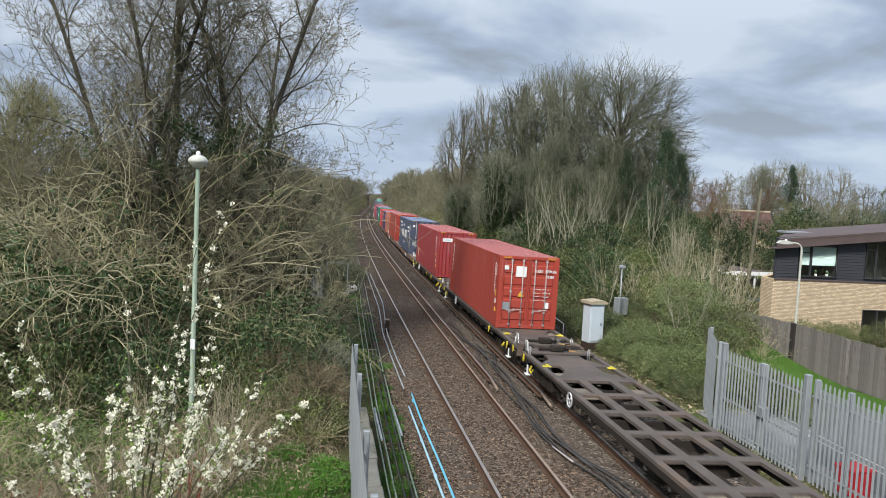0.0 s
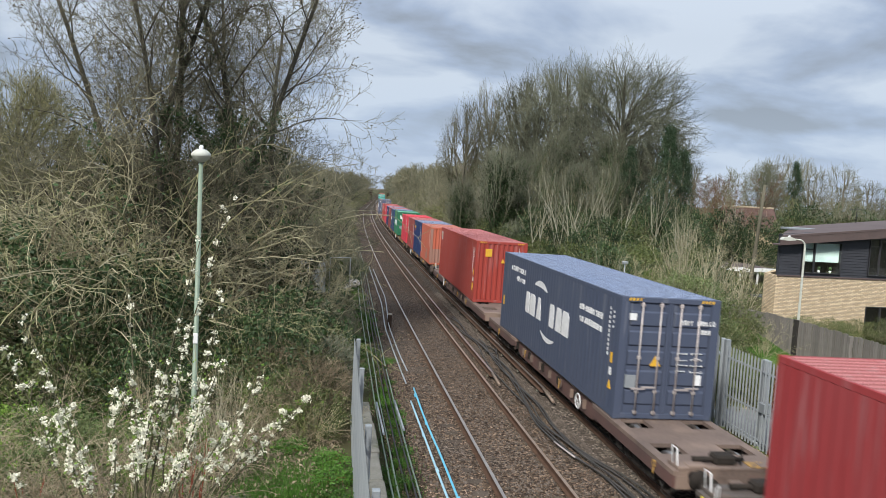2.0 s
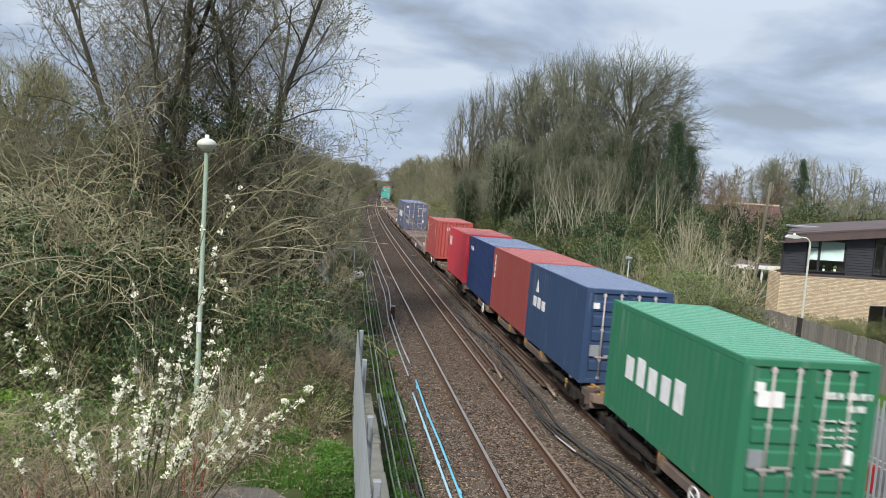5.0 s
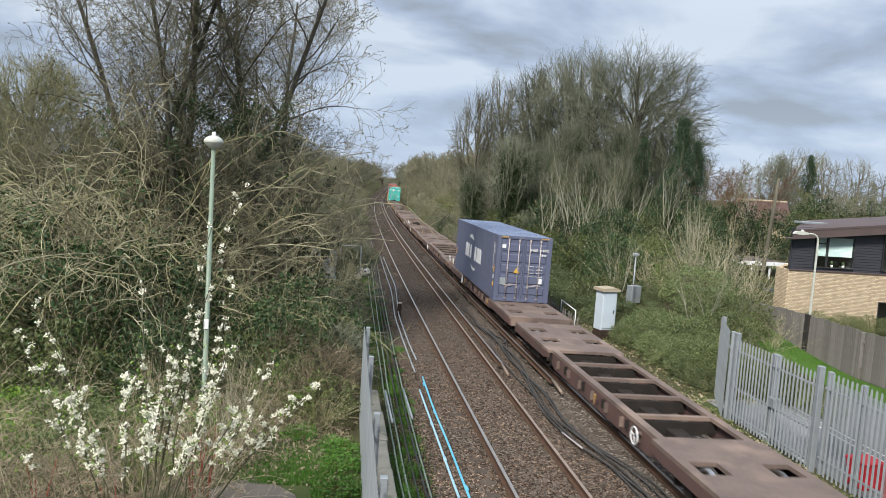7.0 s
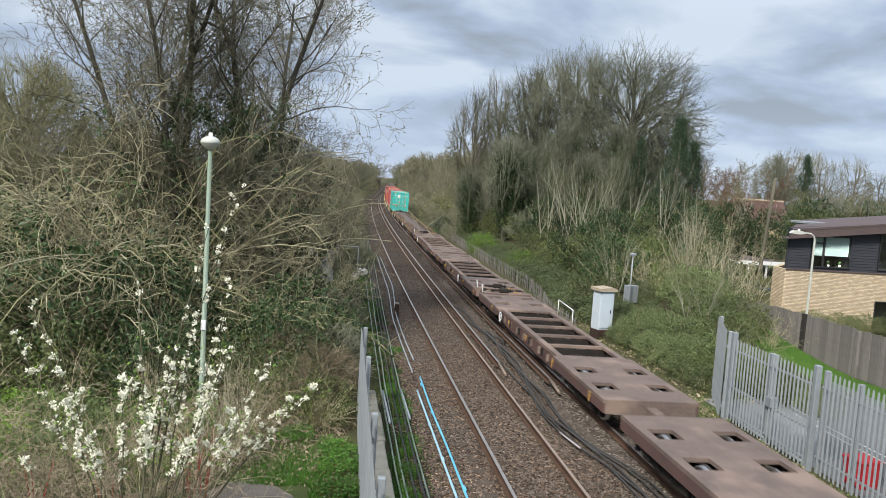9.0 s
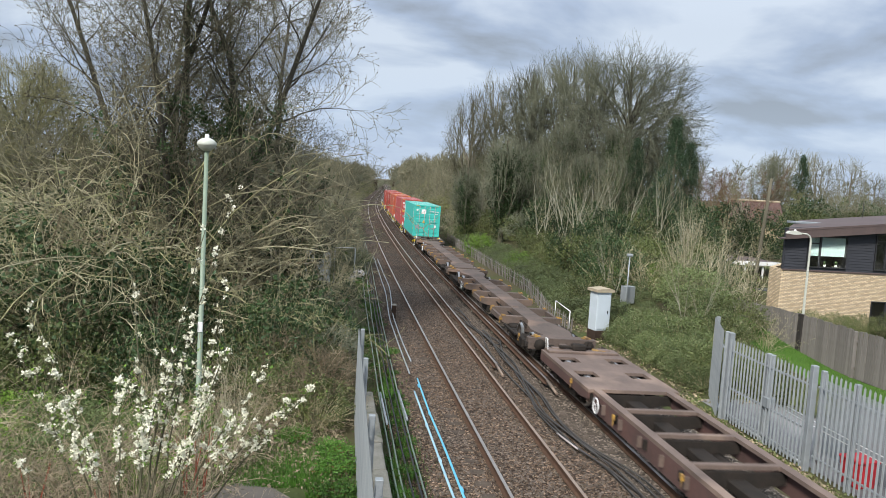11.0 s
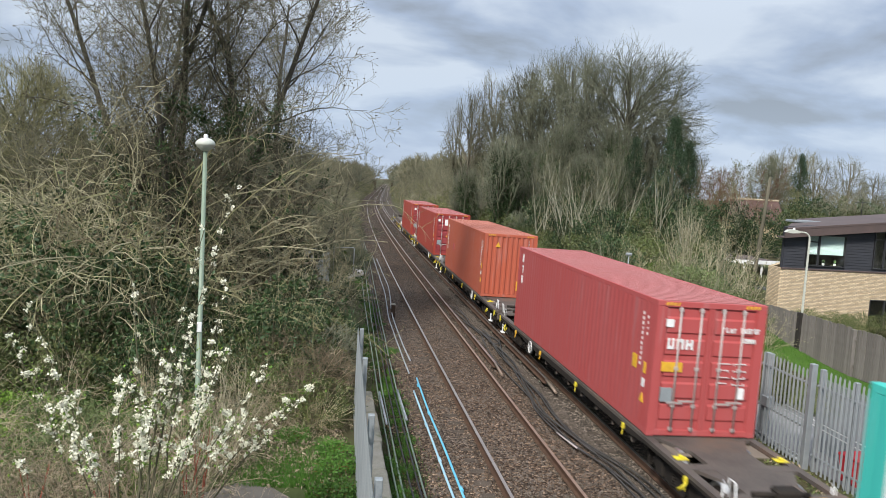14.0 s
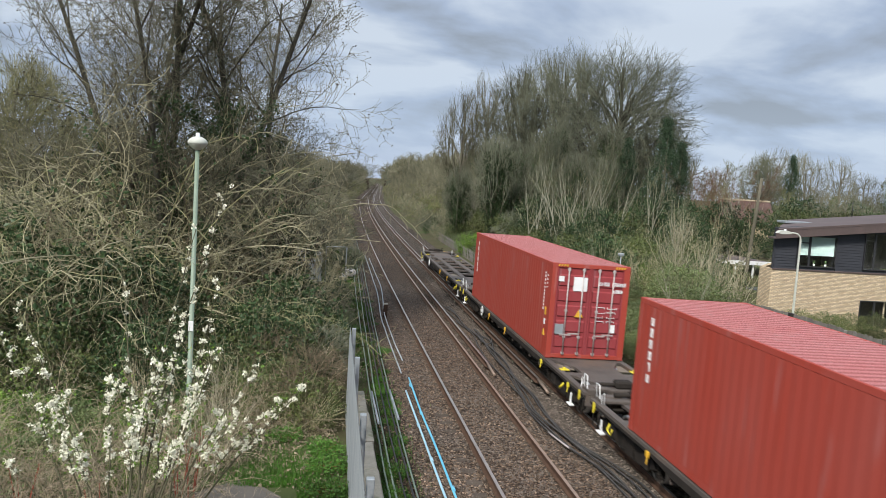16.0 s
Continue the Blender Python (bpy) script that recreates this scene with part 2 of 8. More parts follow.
M["twig_tan"] = material("grey_tan_twigs", (0.23, 0.218, 0.147), (0.147, 0.142, 0.09), 0.9, 0.0, 0.4, 5, 0.0, vary=0.55)
M["twig_fresh"] = material("budding_olive_twigs", (0.33, 0.315, 0.175), (0.20, 0.195, 0.10), 0.9, 0.0, 0.4, 5, 0.0, vary=0.55)
M["whip"] = material("pale_olive_saplings", (0.44, 0.40, 0.28), (0.27, 0.245, 0.16), 0.9, 0.0, 0.6, 6, 0.0, vary=0.55)
M["twig_grey"] = material("grey_brown_twigs", (0.195, 0.182, 0.125), (0.115, 0.11, 0.074), 0.9, 0.0, 0.4, 5, 0.0, vary=0.55)
M["cane"] = material("pale_arching_canes", (0.45, 0.41, 0.27), (0.23, 0.215, 0.125), 0.85, 0.0, 0.5, 6, 0.0, vary=0.45)
M["cane_olive"] = material("olive_arching_canes", (0.29, 0.275, 0.15), (0.15, 0.145, 0.075), 0.85, 0.0, 0.5, 6, 0.0, vary=0.45)
M["cane_brown"] = material("brown_thorny_canes", (0.25, 0.2, 0.135), (0.13, 0.105, 0.07), 0.85, 0.0, 0.5, 6, 0.0, vary=0.4)
M["bud"] = material("brown_catkins_and_buds", (0.10, 0.075, 0.045), (0.06, 0.05, 0.03), 0.9, 0.0, 1, 6, 0.0, vary=0.3)
M["bark_pale"] = material("pale_grey_bark", (0.24, 0.215, 0.165), (0.15, 0.135, 0.10), 0.95, 0.0, 1.5, 18, 0.6, stretch=(1, 1, 0.3))
M["twig_red"] = material("reddish_budding_twigs", (0.20, 0.115, 0.075), (0.13, 0.085, 0.055), 0.9, 0.0, 0.4, 5, 0.0, vary=0.3)
M["bark"] = material("grey_green_bark", (0.15, 0.135, 0.10), (0.085, 0.08, 0.055), 0.95, 0.0, 1.5, 18, 0.6, stretch=(1, 1, 0.3))
M["bark_grey"] = material("grey_mossy_bark", (0.095, 0.085, 0.068), (0.05, 0.048, 0.036), 0.95, 0.0, 1.5, 18, 0.6, stretch=(1, 1, 0.3))
M["birch"] = material("pale_birch_bark", (0.36, 0.35, 0.27), (0.19, 0.18, 0.13), 0.85, 0.0, 2, 14, 0.3)
M["ivy"] = leaf_material("ivy_leaves", (0.010, 0.028, 0.008), (0.065, 0.10, 0.036))
M["bramble"] = leaf_material("bramble_leaves", (0.038, 0.062, 0.017), (0.14, 0.148, 0.055))
M["fresh"] = leaf_material("fresh_leaves", (0.15, 0.24, 0.03), (0.09, 0.17, 0.03))
M["mound_leaf"] = leaf_material("pale_ivy_and_bramble_leaves", (0.068, 0.108, 0.034), (0.18, 0.20, 0.088))
M["hedge_leaf"] = leaf_material("hedge_ivy_leaves", (0.045, 0.07, 0.026), (0.125, 0.14, 0.065))
M["nettle"] = leaf_material("nettle_leaves", (0.075, 0.17, 0.025), (0.05, 0.115, 0.02))
M["dry"] = leaf_material("dry_stalks", (0.44, 0.36, 0.25), (0.25, 0.20, 0.13))
M["conifer"] = leaf_material("conifer_needles", (0.022, 0.045, 0.02), (0.04, 0.065, 0.03))
M["blossom"] = material("white_blossom", (0.84, 0.82, 0.70), (0.70, 0.68, 0.52), 0.6, 0.0, 5, 30, 0.0, vary=0.08)
M["redstem"] = material("red_stem", (0.30, 0.05, 0.025), (0.2, 0.05, 0.03), 0.7, 0.0, 5, 30, 0.0)
M["clad"] = material("dark_stained_cladding", (0.032, 0.034, 0.042), (0.02, 0.021, 0.026), 0.7, 0.0, 2, 20, 0.2, stretch=(0.3, 0.3, 1), vary=0.2)
M["roof_brown"] = material("brown_roofing", (0.098, 0.068, 0.062), (0.07, 0.05, 0.046), 0.7, 0.0, 1, 12, 0.15)
M["tiles_red"] = material("red_roof_tiles", (0.125, 0.076, 0.066), (0.075, 0.05, 0.044), 0.88, 0.0, 1, 14, 0.3)
M["frame_dark"] = material("dark_window_frame", (0.03, 0.03, 0.034), (0.02, 0.02, 0.022), 0.5, 0.0, 3, 20, 0.0)
M["blind"] = material("pale_green_blind", (0.42, 0.53, 0.50), (0.37, 0.47, 0.45), 0.8, 0.0, 1, 20, 0.0)
M["room"] = material("dim_room", (0.05, 0.05, 0.05), (0.03, 0.03, 0.03), 0.9, 0.0, 1, 10, 0.0)
M["red_plastic"] = material("red_plastic_barrier", (0.62, 0.035, 0.045), (0.50, 0.03, 0.04), 0.45, 0.0, 3, 20, 0.02)
M["cab_white"] = material("pale_blue_grey_cabinet", (0.52, 0.58, 0.63), (0.46, 0.52, 0.56), 0.5, 0.0, 2, 20, 0.03)
M["cab_top"] = material("sandy_cabinet_roof", (0.42, 0.36, 0.26), (0.30, 0.25, 0.18), 0.85, 0.0, 3, 20, 0.1)
M["car"] = material("dark_car_paint", (0.03, 0.033, 0.04), (0.045, 0.048, 0.055), 0.3, 0.3, 2, 20, 0.0)
M["bag"] = material("grey_white_sack", (0.55, 0.53, 0.50), (0.38, 0.36, 0.34), 0.85, 0.0, 4, 25, 0.3)
M["stump"] = material("tarred_timber_stump", (0.06, 0.04, 0.03), (0.035, 0.025, 0.02), 0.9, 0.0, 5, 30, 0.4)


def glass_material():
    m = bpy.data.materials.new("window_glass")
    m.use_nodes = True
    b = m.node_tree.nodes["Principled BSDF"]
    b.inputs["Transmission Weight"].default_value, b.inputs["Roughness"].default_value, b.inputs["IOR"].default_value = 1.0, 0.02, 1.45
    b.inputs["Base Color"].default_value = (0.93, 0.97, 0.97, 1)
    return m


def brick_material():
    m = material("buff_brick", (0.46, 0.36, 0.23), (0.33, 0.25, 0.16), 0.9, 0.0, 1.2, 20, 0.2)
    ns, ln = m.node_tree.nodes, m.node_tree.links
    b = ns["Principled BSDF"]
    tc = ns.new("ShaderNodeTexCoord")
    sp = ns.new("ShaderNodeSeparateXYZ")
    ln.new(tc.outputs["Object"], sp.inputs[0])
    sm = ns.new("ShaderNodeMath")
    ln.new(sp.outputs[0], sm.inputs[0])
    ln.new(sp.outputs[1], sm.inputs[1])
    cb = ns.new("ShaderNodeCombineXYZ")
    ln.new(sm.outputs[0], cb.inputs[0])
    ln.new(sp.outputs[2], cb.inputs[1])
    br = ns.new("ShaderNodeTexBrick")
    br.inputs["Scale"].default_value = 1.0
    br.inputs["Brick Width"].default_value, br.inputs["Row Height"].default_value = 0.225, 0.075
    br.inputs["Mortar Size"].default_value, br.inputs["Bias"].default_value = 0.016, -0.1
    br.inputs["Color1"].default_value, br.inputs["Color2"].default_value = (0.72, 0.57, 0.38, 1), (0.43, 0.31, 0.19, 1)
    br.inputs["Mortar"].default_value = (0.30, 0.255, 0.19, 1)
    ln.new(cb.outputs[0], br.inputs["Vector"])
    mx = ns.new("ShaderNodeMix")
    mx.data_type, mx.blend_type = "RGBA", "MIX"
    mx.inputs["Factor"].default_value = 0.9
    old = b.inputs["Base Color"].links[0].from_socket
    ln.new(old, mx.inputs["A"])
    ln.new(br.outputs["Color"], mx.inputs["B"])
    ln.new(mx.outputs["Result"], b.inputs["Base Color"])
    bp = ns.new("ShaderNodeBump")
    bp.inputs["Strength"].default_value, bp.inputs["Distance"].default_value = 0.6, 0.008
    bp.invert = True
    ln.new(br.outputs["Fac"], bp.inputs["Height"])
    ln.new(bp.outputs[0], b.inputs["Normal"])
    return m


def pebbled(m, size, tones, gap_shade):
    """Gives a ground material single stones: a tone for each cell, shade painted into the gaps, relief."""
    ns, ln = m.node_tree.nodes, m.node_tree.links
    b = ns["Principled BSDF"]
    tc = ns.new("ShaderNodeTexCoord")
    vo, edge = ns.new("ShaderNodeTexVoronoi"), ns.new("ShaderNodeTexVoronoi")
    edge.feature = "DISTANCE_TO_EDGE"
    for v in (vo, edge):
        v.inputs["Scale"].default_value = 1 / size
        ln.new(tc.outputs["Object"], v.inputs["Vector"])
    rp = ns.new("ShaderNodeValToRGB")
    el = rp.color_ramp.elements
    el[0].color, el[1].color = (*tones[0], 1), (*tones[-1], 1)
    for i, c in enumerate(tones[1:-1]):
        el.new((i + 1) / (len(tones) - 1)).color = (*c, 1)
    sp = ns.new("ShaderNodeSeparateColor")
    ln.new(vo.outputs["Color"], sp.inputs[0])
    ln.new(sp.outputs[0], rp.inputs[0])
    mx = ns.new("ShaderNodeMix")
    mx.data_type, mx.blend_type = "RGBA", "MULTIPLY"
    mx.inputs["Factor"].default_value = 1.0
    ln.new(b.inputs["Base Color"].links[0].from_socket, mx.inputs["A"])
    ln.new(rp.outputs[0], mx.inputs["B"])
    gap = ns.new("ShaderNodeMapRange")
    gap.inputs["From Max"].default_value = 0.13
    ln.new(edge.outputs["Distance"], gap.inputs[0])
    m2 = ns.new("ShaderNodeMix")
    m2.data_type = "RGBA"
    m2.inputs["A"].default_value = (*gap_shade, 1)
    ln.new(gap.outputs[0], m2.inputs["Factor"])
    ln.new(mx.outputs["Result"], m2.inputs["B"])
    # darker further along: brake dust, plus gap shade of a grazing view painted in
    sy, old, dusty = ns.new("ShaderNodeSeparateXYZ"), ns.new("ShaderNodeMapRange"), ns.new("ShaderNodeMix")
    ln.new(tc.outputs["Object"], sy.inputs[0])
    ln.new(sy.outputs[1], old.inputs[0])
    # old: share of the dark tone, rising from y 22 to 50
    old.inputs["From Min"].default_value, old.inputs["From Max"].default_value = 22.0, 50.0
    old.inputs["To Max"].default_value = 0.5
    dusty.data_type = "RGBA"
    dusty.inputs["B"].default_value = (0.030, 0.024, 0.020, 1)
    ln.new(old.outputs[0], dusty.inputs["Factor"])
    ln.new(m2.outputs["Result"], dusty.inputs["A"])
    ln.new(dusty.outputs["Result"], b.inputs["Base Color"])
    bp = ns.new("ShaderNodeBump")
    bp.inputs["Strength"].default_value, bp.inputs["Distance"].default_value = 0.9, 0.02
    ln.new(gap.outputs[0], bp.inputs["Height"])
    ln.new(b.inputs["Normal"].links[0].from_socket, bp.inputs["Normal"])
    ln.new(bp.outputs[0], b.inputs["Normal"])


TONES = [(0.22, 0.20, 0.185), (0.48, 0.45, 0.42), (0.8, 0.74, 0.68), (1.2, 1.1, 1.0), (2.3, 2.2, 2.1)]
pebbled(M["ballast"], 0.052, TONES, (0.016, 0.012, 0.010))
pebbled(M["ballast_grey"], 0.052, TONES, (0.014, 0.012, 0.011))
M["glass"] = glass_material()
M["brick"] = brick_material()


# ---------------------------------------------------------------- mesh tools
class Shape:
    """Collects vertices and faces of one mesh."""

    def __init__(self):
        self.v, self.f, self.smooth, self.mi, self.cur = [], [], [], [], 0

    def add(self, verts, faces, smooth=False):
        n = len(self.v)
        self.v.extend(verts)
        self.f.extend(tuple(i + n for i in f) for f in faces)
        self.smooth.extend([smooth] * len(faces))
        self.mi.extend([self.cur] * len(faces))
        return self

    def box(self, x0, y0, z0, x1, y1, z1, c=0.0):
        """A box; c: the width of its chamfers."""
        if c <= 0:
            v = [(x, y, z) for z in (z0, z1) for y in (y0, y1) for x in (x0, x1)]
            return self.add(v, [(0, 2, 3, 1), (4, 5, 7, 6), (0, 1, 5, 4), (1, 3, 7, 5), (3, 2, 6, 7), (2, 0, 4, 6)])
        lo, hi = (x0, y0, z0), (x1, y1, z1)
        v, at = [], {}
        for s in itertools.product((0, 1), repeat=3):
            for a in range(3):
                p = [(hi[i] if s[i] else lo[i]) if i == a else ((hi[i] - c) if s[i] else (lo[i] + c)) for i in range(3)]
                at[s, a] = len(v)
                v.append(tuple(p))
        f = []
        for a in range(3):
            b, d = (a + 1) % 3, (a + 2) % 3
            for s in (0, 1):
                ring = []
                for tb, td in ((0, 0), (1, 0), (1, 1), (0, 1)):
                    k = [0, 0, 0]
                    k[a], k[b], k[d] = s, tb, td
                    ring.append(at[tuple(k), a])
                f.append(tuple(ring if s else ring[::-1]))
            for tb in (0, 1):
                for td in (0, 1):
                    k0, k1 = [0, 0, 0], [0, 0, 0]
                    k0[b], k0[d], k1[b], k1[d], k1[a] = tb, td, tb, td, 1
                    q = [at[tuple(k0), b], at[tuple(k1), b], at[tuple(k1), d], at[tuple(k0), d]]
                    f.append(tuple(q if tb == td else q[::-1]))
        for s in itertools.product((0, 1), repeat=3):
            q = [at[s, 0], at[s, 1], at[s, 2]]
            f.append(tuple(q if sum(s) % 2 else q[::-1]))
        return self.add(v, f)

    def tube(self, points, radii, sides=6, caps=True):
        """A round bar along points; radii: one, or one for each point."""
        pts = [Vector(p) for p in points]
        rad = radii if isinstance(radii, (list, tuple)) else [radii] * len(pts)
        v, f = [], []
        ref = Vector((0.13, 0.31, 0.94))
        for i, p in enumerate(pts):
            d = (pts[min(i + 1, len(pts) - 1)] - pts[max(i - 1, 0)]).normalized()
            a = d.cross(ref if abs(d.dot(ref)) < 0.95 else Vector((1, 0, 0))).normalized()
            b = d.cross(a)
            for k in range(sides):
                w = 2 * math.pi * k / sides
                v.append(tuple(p + rad[i] * (math.cos(w) * a + math.sin(w) * b)))
        for i in range(len(pts) - 1):
            for k in range(sides):
                k2 = (k + 1) % sides
                f.append((i * sides + k, i * sides + k2, (i + 1) * sides + k2, (i + 1) * sides + k))
        self.add(v, f, True)
        if caps:
            n = len(self.v) - len(v)
            self.f.append(tuple(n + k for k in range(sides))[::-1])
            self.f.append(tuple(n + (len(pts) - 1) * sides + k for k in range(sides)))
            self.smooth.extend([False, False])
            self.mi.extend([self.cur] * 2)
        return self

    def lathe(self, profile, sides=20, axis="z", at=(0, 0, 0)):
        """Turns a profile of (radius, height) round an axis."""
        v, f = [], []
        for r, h in profile:
            for k in range(sides):
                w = 2 * math.pi * k / sides
                p = (r * math.cos(w), r * math.sin(w), h)
                p = {"z": p, "x": (p[2], p[0], p[1]), "y": (p[0], p[2], -p[1])}[axis]
                v.append((p[0] + at[0], p[1] + at[1], p[2] + at[2]))
        for i in range(len(profile) - 1):
            for k in range(sides):
                k2 = (k + 1) % sides
                f.append((i * sides + k, i * sides + k2, (i + 1) * sides + k2, (i + 1) * sides + k))
        return self.add(v, f, True)

    def prism(self, outline, axis, a, b):
        """An outline of 2D points drawn out from a to b along an axis (x: outline in y, z; y: in x, z; z: in x, y)."""
        place = {"x": lambda p, h: (h, p[0], p[1]), "y": lambda p, h: (p[0], h, p[1]), "z": lambda p, h: (p[0], p[1], h)}[axis]
        n = len(outline)
        v = [place(p, a) for p in outline] + [place(p, b) for p in outline]
        f = [tuple(range(n))[::-1], tuple(range(n, 2 * n))] + [(i, (i + 1) % n, n + (i + 1) % n, n + i) for i in range(n)]
        return self.add(v, f)

    def plate(self, xs, ys, holes, z0, z1):
        """A plate of cells between xs and ys, open at the cells of holes (i, j), with its edges."""
        full = lambda i, j: 0 <= i < len(xs) - 1 and 0 <= j < len(ys) - 1 and (i, j) not in holes  # noqa: E731
        for i in range(len(xs) - 1):
            for j in range(len(ys) - 1):
                if not full(i, j):
                    continue
                x0, x1, y0, y1 = xs[i], xs[i + 1], ys[j], ys[j + 1]
                self.add([(x0, y0, z1), (x1, y0, z1), (x1, y1, z1), (x0, y1, z1)], [(0, 1, 2, 3)])
                self.add([(x0, y0, z0), (x1, y0, z0), (x1, y1, z0), (x0, y1, z0)], [(3, 2, 1, 0)])
                for di, dj, p, q in ((-1, 0, (x0, y1), (x0, y0)), (1, 0, (x1, y0), (x1, y1)), (0, -1, (x0, y0), (x1, y0)), (0, 1, (x1, y1), (x0, y1))):
                    if not full(i + di, j + dj):
                        self.add([(*p, z0), (*q, z0), (*q, z1), (*p, z1)], [(0, 1, 2, 3)])
        return self

    def mesh(self, name, *materials):
        me = bpy.data.meshes.new(name)
        me.from_pydata(self.v, [], self.f)
        me.polygons.foreach_set("use_smooth", self.smooth)
        if len(materials) > 1:
            me.polygons.foreach_set("material_index", self.mi)
        for m in materials:
            me.materials.append(m)
        me.update()
        return me


def as_mesh(name, data, mat):
    return data.mesh(name, *(mat if isinstance(mat, tuple) else (mat,))) if isinstance(data, Shape) else data


def part(name, data, mat, parent, label="", at=None, own=None):
    """One mesh object under a thing or part; own: a material of this object alone on a shared mesh."""
    ob = new(name, as_mesh(name, data, mat))
    ob.parent = parent
    if at is not None:
        ob.matrix_basis = at if isinstance(at, Matrix) else Matrix.Translation(at)
    if own is not None:
        ob.material_slots[0].link = "OBJECT"
        ob.material_slots[0].material = own
    return tagged(ob, label)


def thing(name, label, category, m=None, group="", kind="", data=None, mat=None):
    ob = new(name, as_mesh(name, data, mat) if data is not None else None)
    if m is not None:
        ob.matrix_basis = m
    return tagged(ob, label, category, group, kind)


# ---------------------------------------------------------------- the line of the track
X0, RADIUS, EASE, APART, CANT, SPEED = 4.45, 3413.0, 250.0, 3.52, 0.7, 24.6
CS, CC = math.sin(radians(CANT)), math.cos(radians(CANT))
DECK = 0.90


def line_x(y):
    """The middle of the near track at a distance along the railway."""
    if y <= 0:
        return X0
    if y <= EASE:
        return X0 + y * y / (2 * RADIUS)
    return X0 + EASE * EASE / (2 * RADIUS) + (y - EASE) * EASE / RADIUS


def line_turn(y):
    return -math.degrees(math.atan(min(max(y, 0), EASE) / RADIUS))


def on_track(y, side, u, z):
    """A place u metres right of a track's middle and z above its rails; side 0: near track, 1: far track."""
    return (line_x(y) + side * APART + u * CC + z * CS, y, z * CC - u * CS)


# ---------------------------------------------------------------- ground, track bed, rails
def smooth(a, b, v):
    t = min(max((v - a) / (b - a), 0), 1)
    return t * t * (3 - 2 * t)


def ground_z(x, y):
    """Height of the soil."""
    u = x - line_x(y)
    z = -0.42
    if u < -3.0:
        z = -0.30 + 0.15 * noise.noise((x * 0.12, y * 0.12, 3.0)) * smooth(-4, -9, u)
        z += 1.2 * smooth(-10, -40, u) * smooth(30, 70, y)
        z += 0.9 * smooth(-3.5, -7.0, u) * smooth(45, 90, y)
    if u > 5.6:
        bank = smooth(7.6, 12.5, u) * smooth(24, 34, y) * (1.25 + 0.9 * smooth(45, 90, y))
        low = smooth(13.5, 17.0, u) * smooth(58, 44, y) * 1.9
        z = -0.42 + 0.3 * smooth(5.6, 6.6, u) + bank - low * smooth(22, 30, y)
        z += 0.12 * noise.noise((x * 0.25, y * 0.25, 8.0)) * smooth(8, 12, u)
    return z


def spaced(*stretches):
    out = []
    for a, b, n in stretches:
        out += [a + (b - a) * i / n for i in range(n)]
    return out + [stretches[-1][1]]


def sheet(us, ys, height, name, mat, label, category):
    s = Shape()
    w = len(us)
    v = [(line_x(y) + u, y, height(line_x(y) + u, y)) for y in ys for u in us]
    f = [(j * w + i, j * w + i + 1, (j + 1) * w + i + 1, (j + 1) * w + i) for j in range(len(ys) - 1) for i in range(w - 1)]
    s.add(v, f, True)
    return thing(name, label, category, kind="structure", data=s, mat=mat)


US = spaced((-1500, -120, 6), (-120, -30, 9), (-30, -3.2, 27), (-3.2, 6.6, 4), (6.6, 22, 22), (22, 60, 14), (60, 160, 8), (160, 1500, 6))
YS = spaced((-200, -10, 8), (-10, 70, 60), (70, 200, 26), (200, 700, 20), (700, 4000, 10))
sheet(US, YS, ground_z, "ground", M["soil"], "brown soil with leaf litter, moss and weeds", "ground")


def ballast_z(x, y):
    u = x - line_x(y)
    z = -0.205
    for mid_u in (0.0, APART):
        if abs(u - mid_u) < 0.9:
            z = -0.185 - (u - mid_u) * CS
    z -= 0.10 * smooth(-1.7, -2.5, u) + 0.03 * smooth(-2.5, -3.2, u) + 0.20 * smooth(APART + 1.7, APART + 2.6, u)
    return z + 0.022 * noise.noise((x * 5.0, y * 5.0, 0.0)) + 0.03 * noise.noise((x * 0.7, y * 0.7, 5.0))


BY = spaced((-30, 9, 20), (9, 34, 250), (34, 80, 180), (80, 240, 160), (240, 900, 60))
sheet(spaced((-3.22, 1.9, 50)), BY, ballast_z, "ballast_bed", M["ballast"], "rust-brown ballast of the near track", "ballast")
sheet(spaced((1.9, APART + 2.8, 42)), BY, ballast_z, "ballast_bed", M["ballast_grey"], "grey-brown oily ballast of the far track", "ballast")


def stones(n, u0, u1, y0, y1, seed, mat):
    """Loose stones on the ballast, each an uneven octahedron."""
    r = random.Random(seed)
    s = Shape()
    for _ in range(n):
        y = y0 + (y1 - y0) * r.random() ** 1.5
        u = r.uniform(u0, u1)
        x = line_x(y) + u
        z = ballast_z(x, y) + 0.008
        a = [r.uniform(0.018, 0.04) for _ in range(6)]
        w = r.uniform(0, 3.14)
        c, k = math.cos(w), math.sin(w)
        p = [(a[0], 0, 0), (-a[1], 0, 0), (0, a[2], 0), (0, -a[3], 0), (0, 0, a[4] * 0.8), (0, 0, -a[5] * 0.5)]
        s.add([(x + q[0] * c - q[1] * k, y + q[0] * k + q[1] * c, z + q[2] + 0.2 * q[0]) for q in p], [(0, 2, 4), (2, 1, 4), (1, 3, 4), (3, 0, 4), (2, 0, 5), (1, 2, 5), (3, 1, 5), (0, 3, 5)])
    return thing("loose_stones", "loose angular ballast stones beside the rails", "stones", kind="stuff", data=s, mat=mat)


stones(15000, -2.2, 1.9, 10.5, 46, 1, M["stone"])
stones(7000, 1.9, APART - 1.3, 10.5, 46, 2, M["stone"])


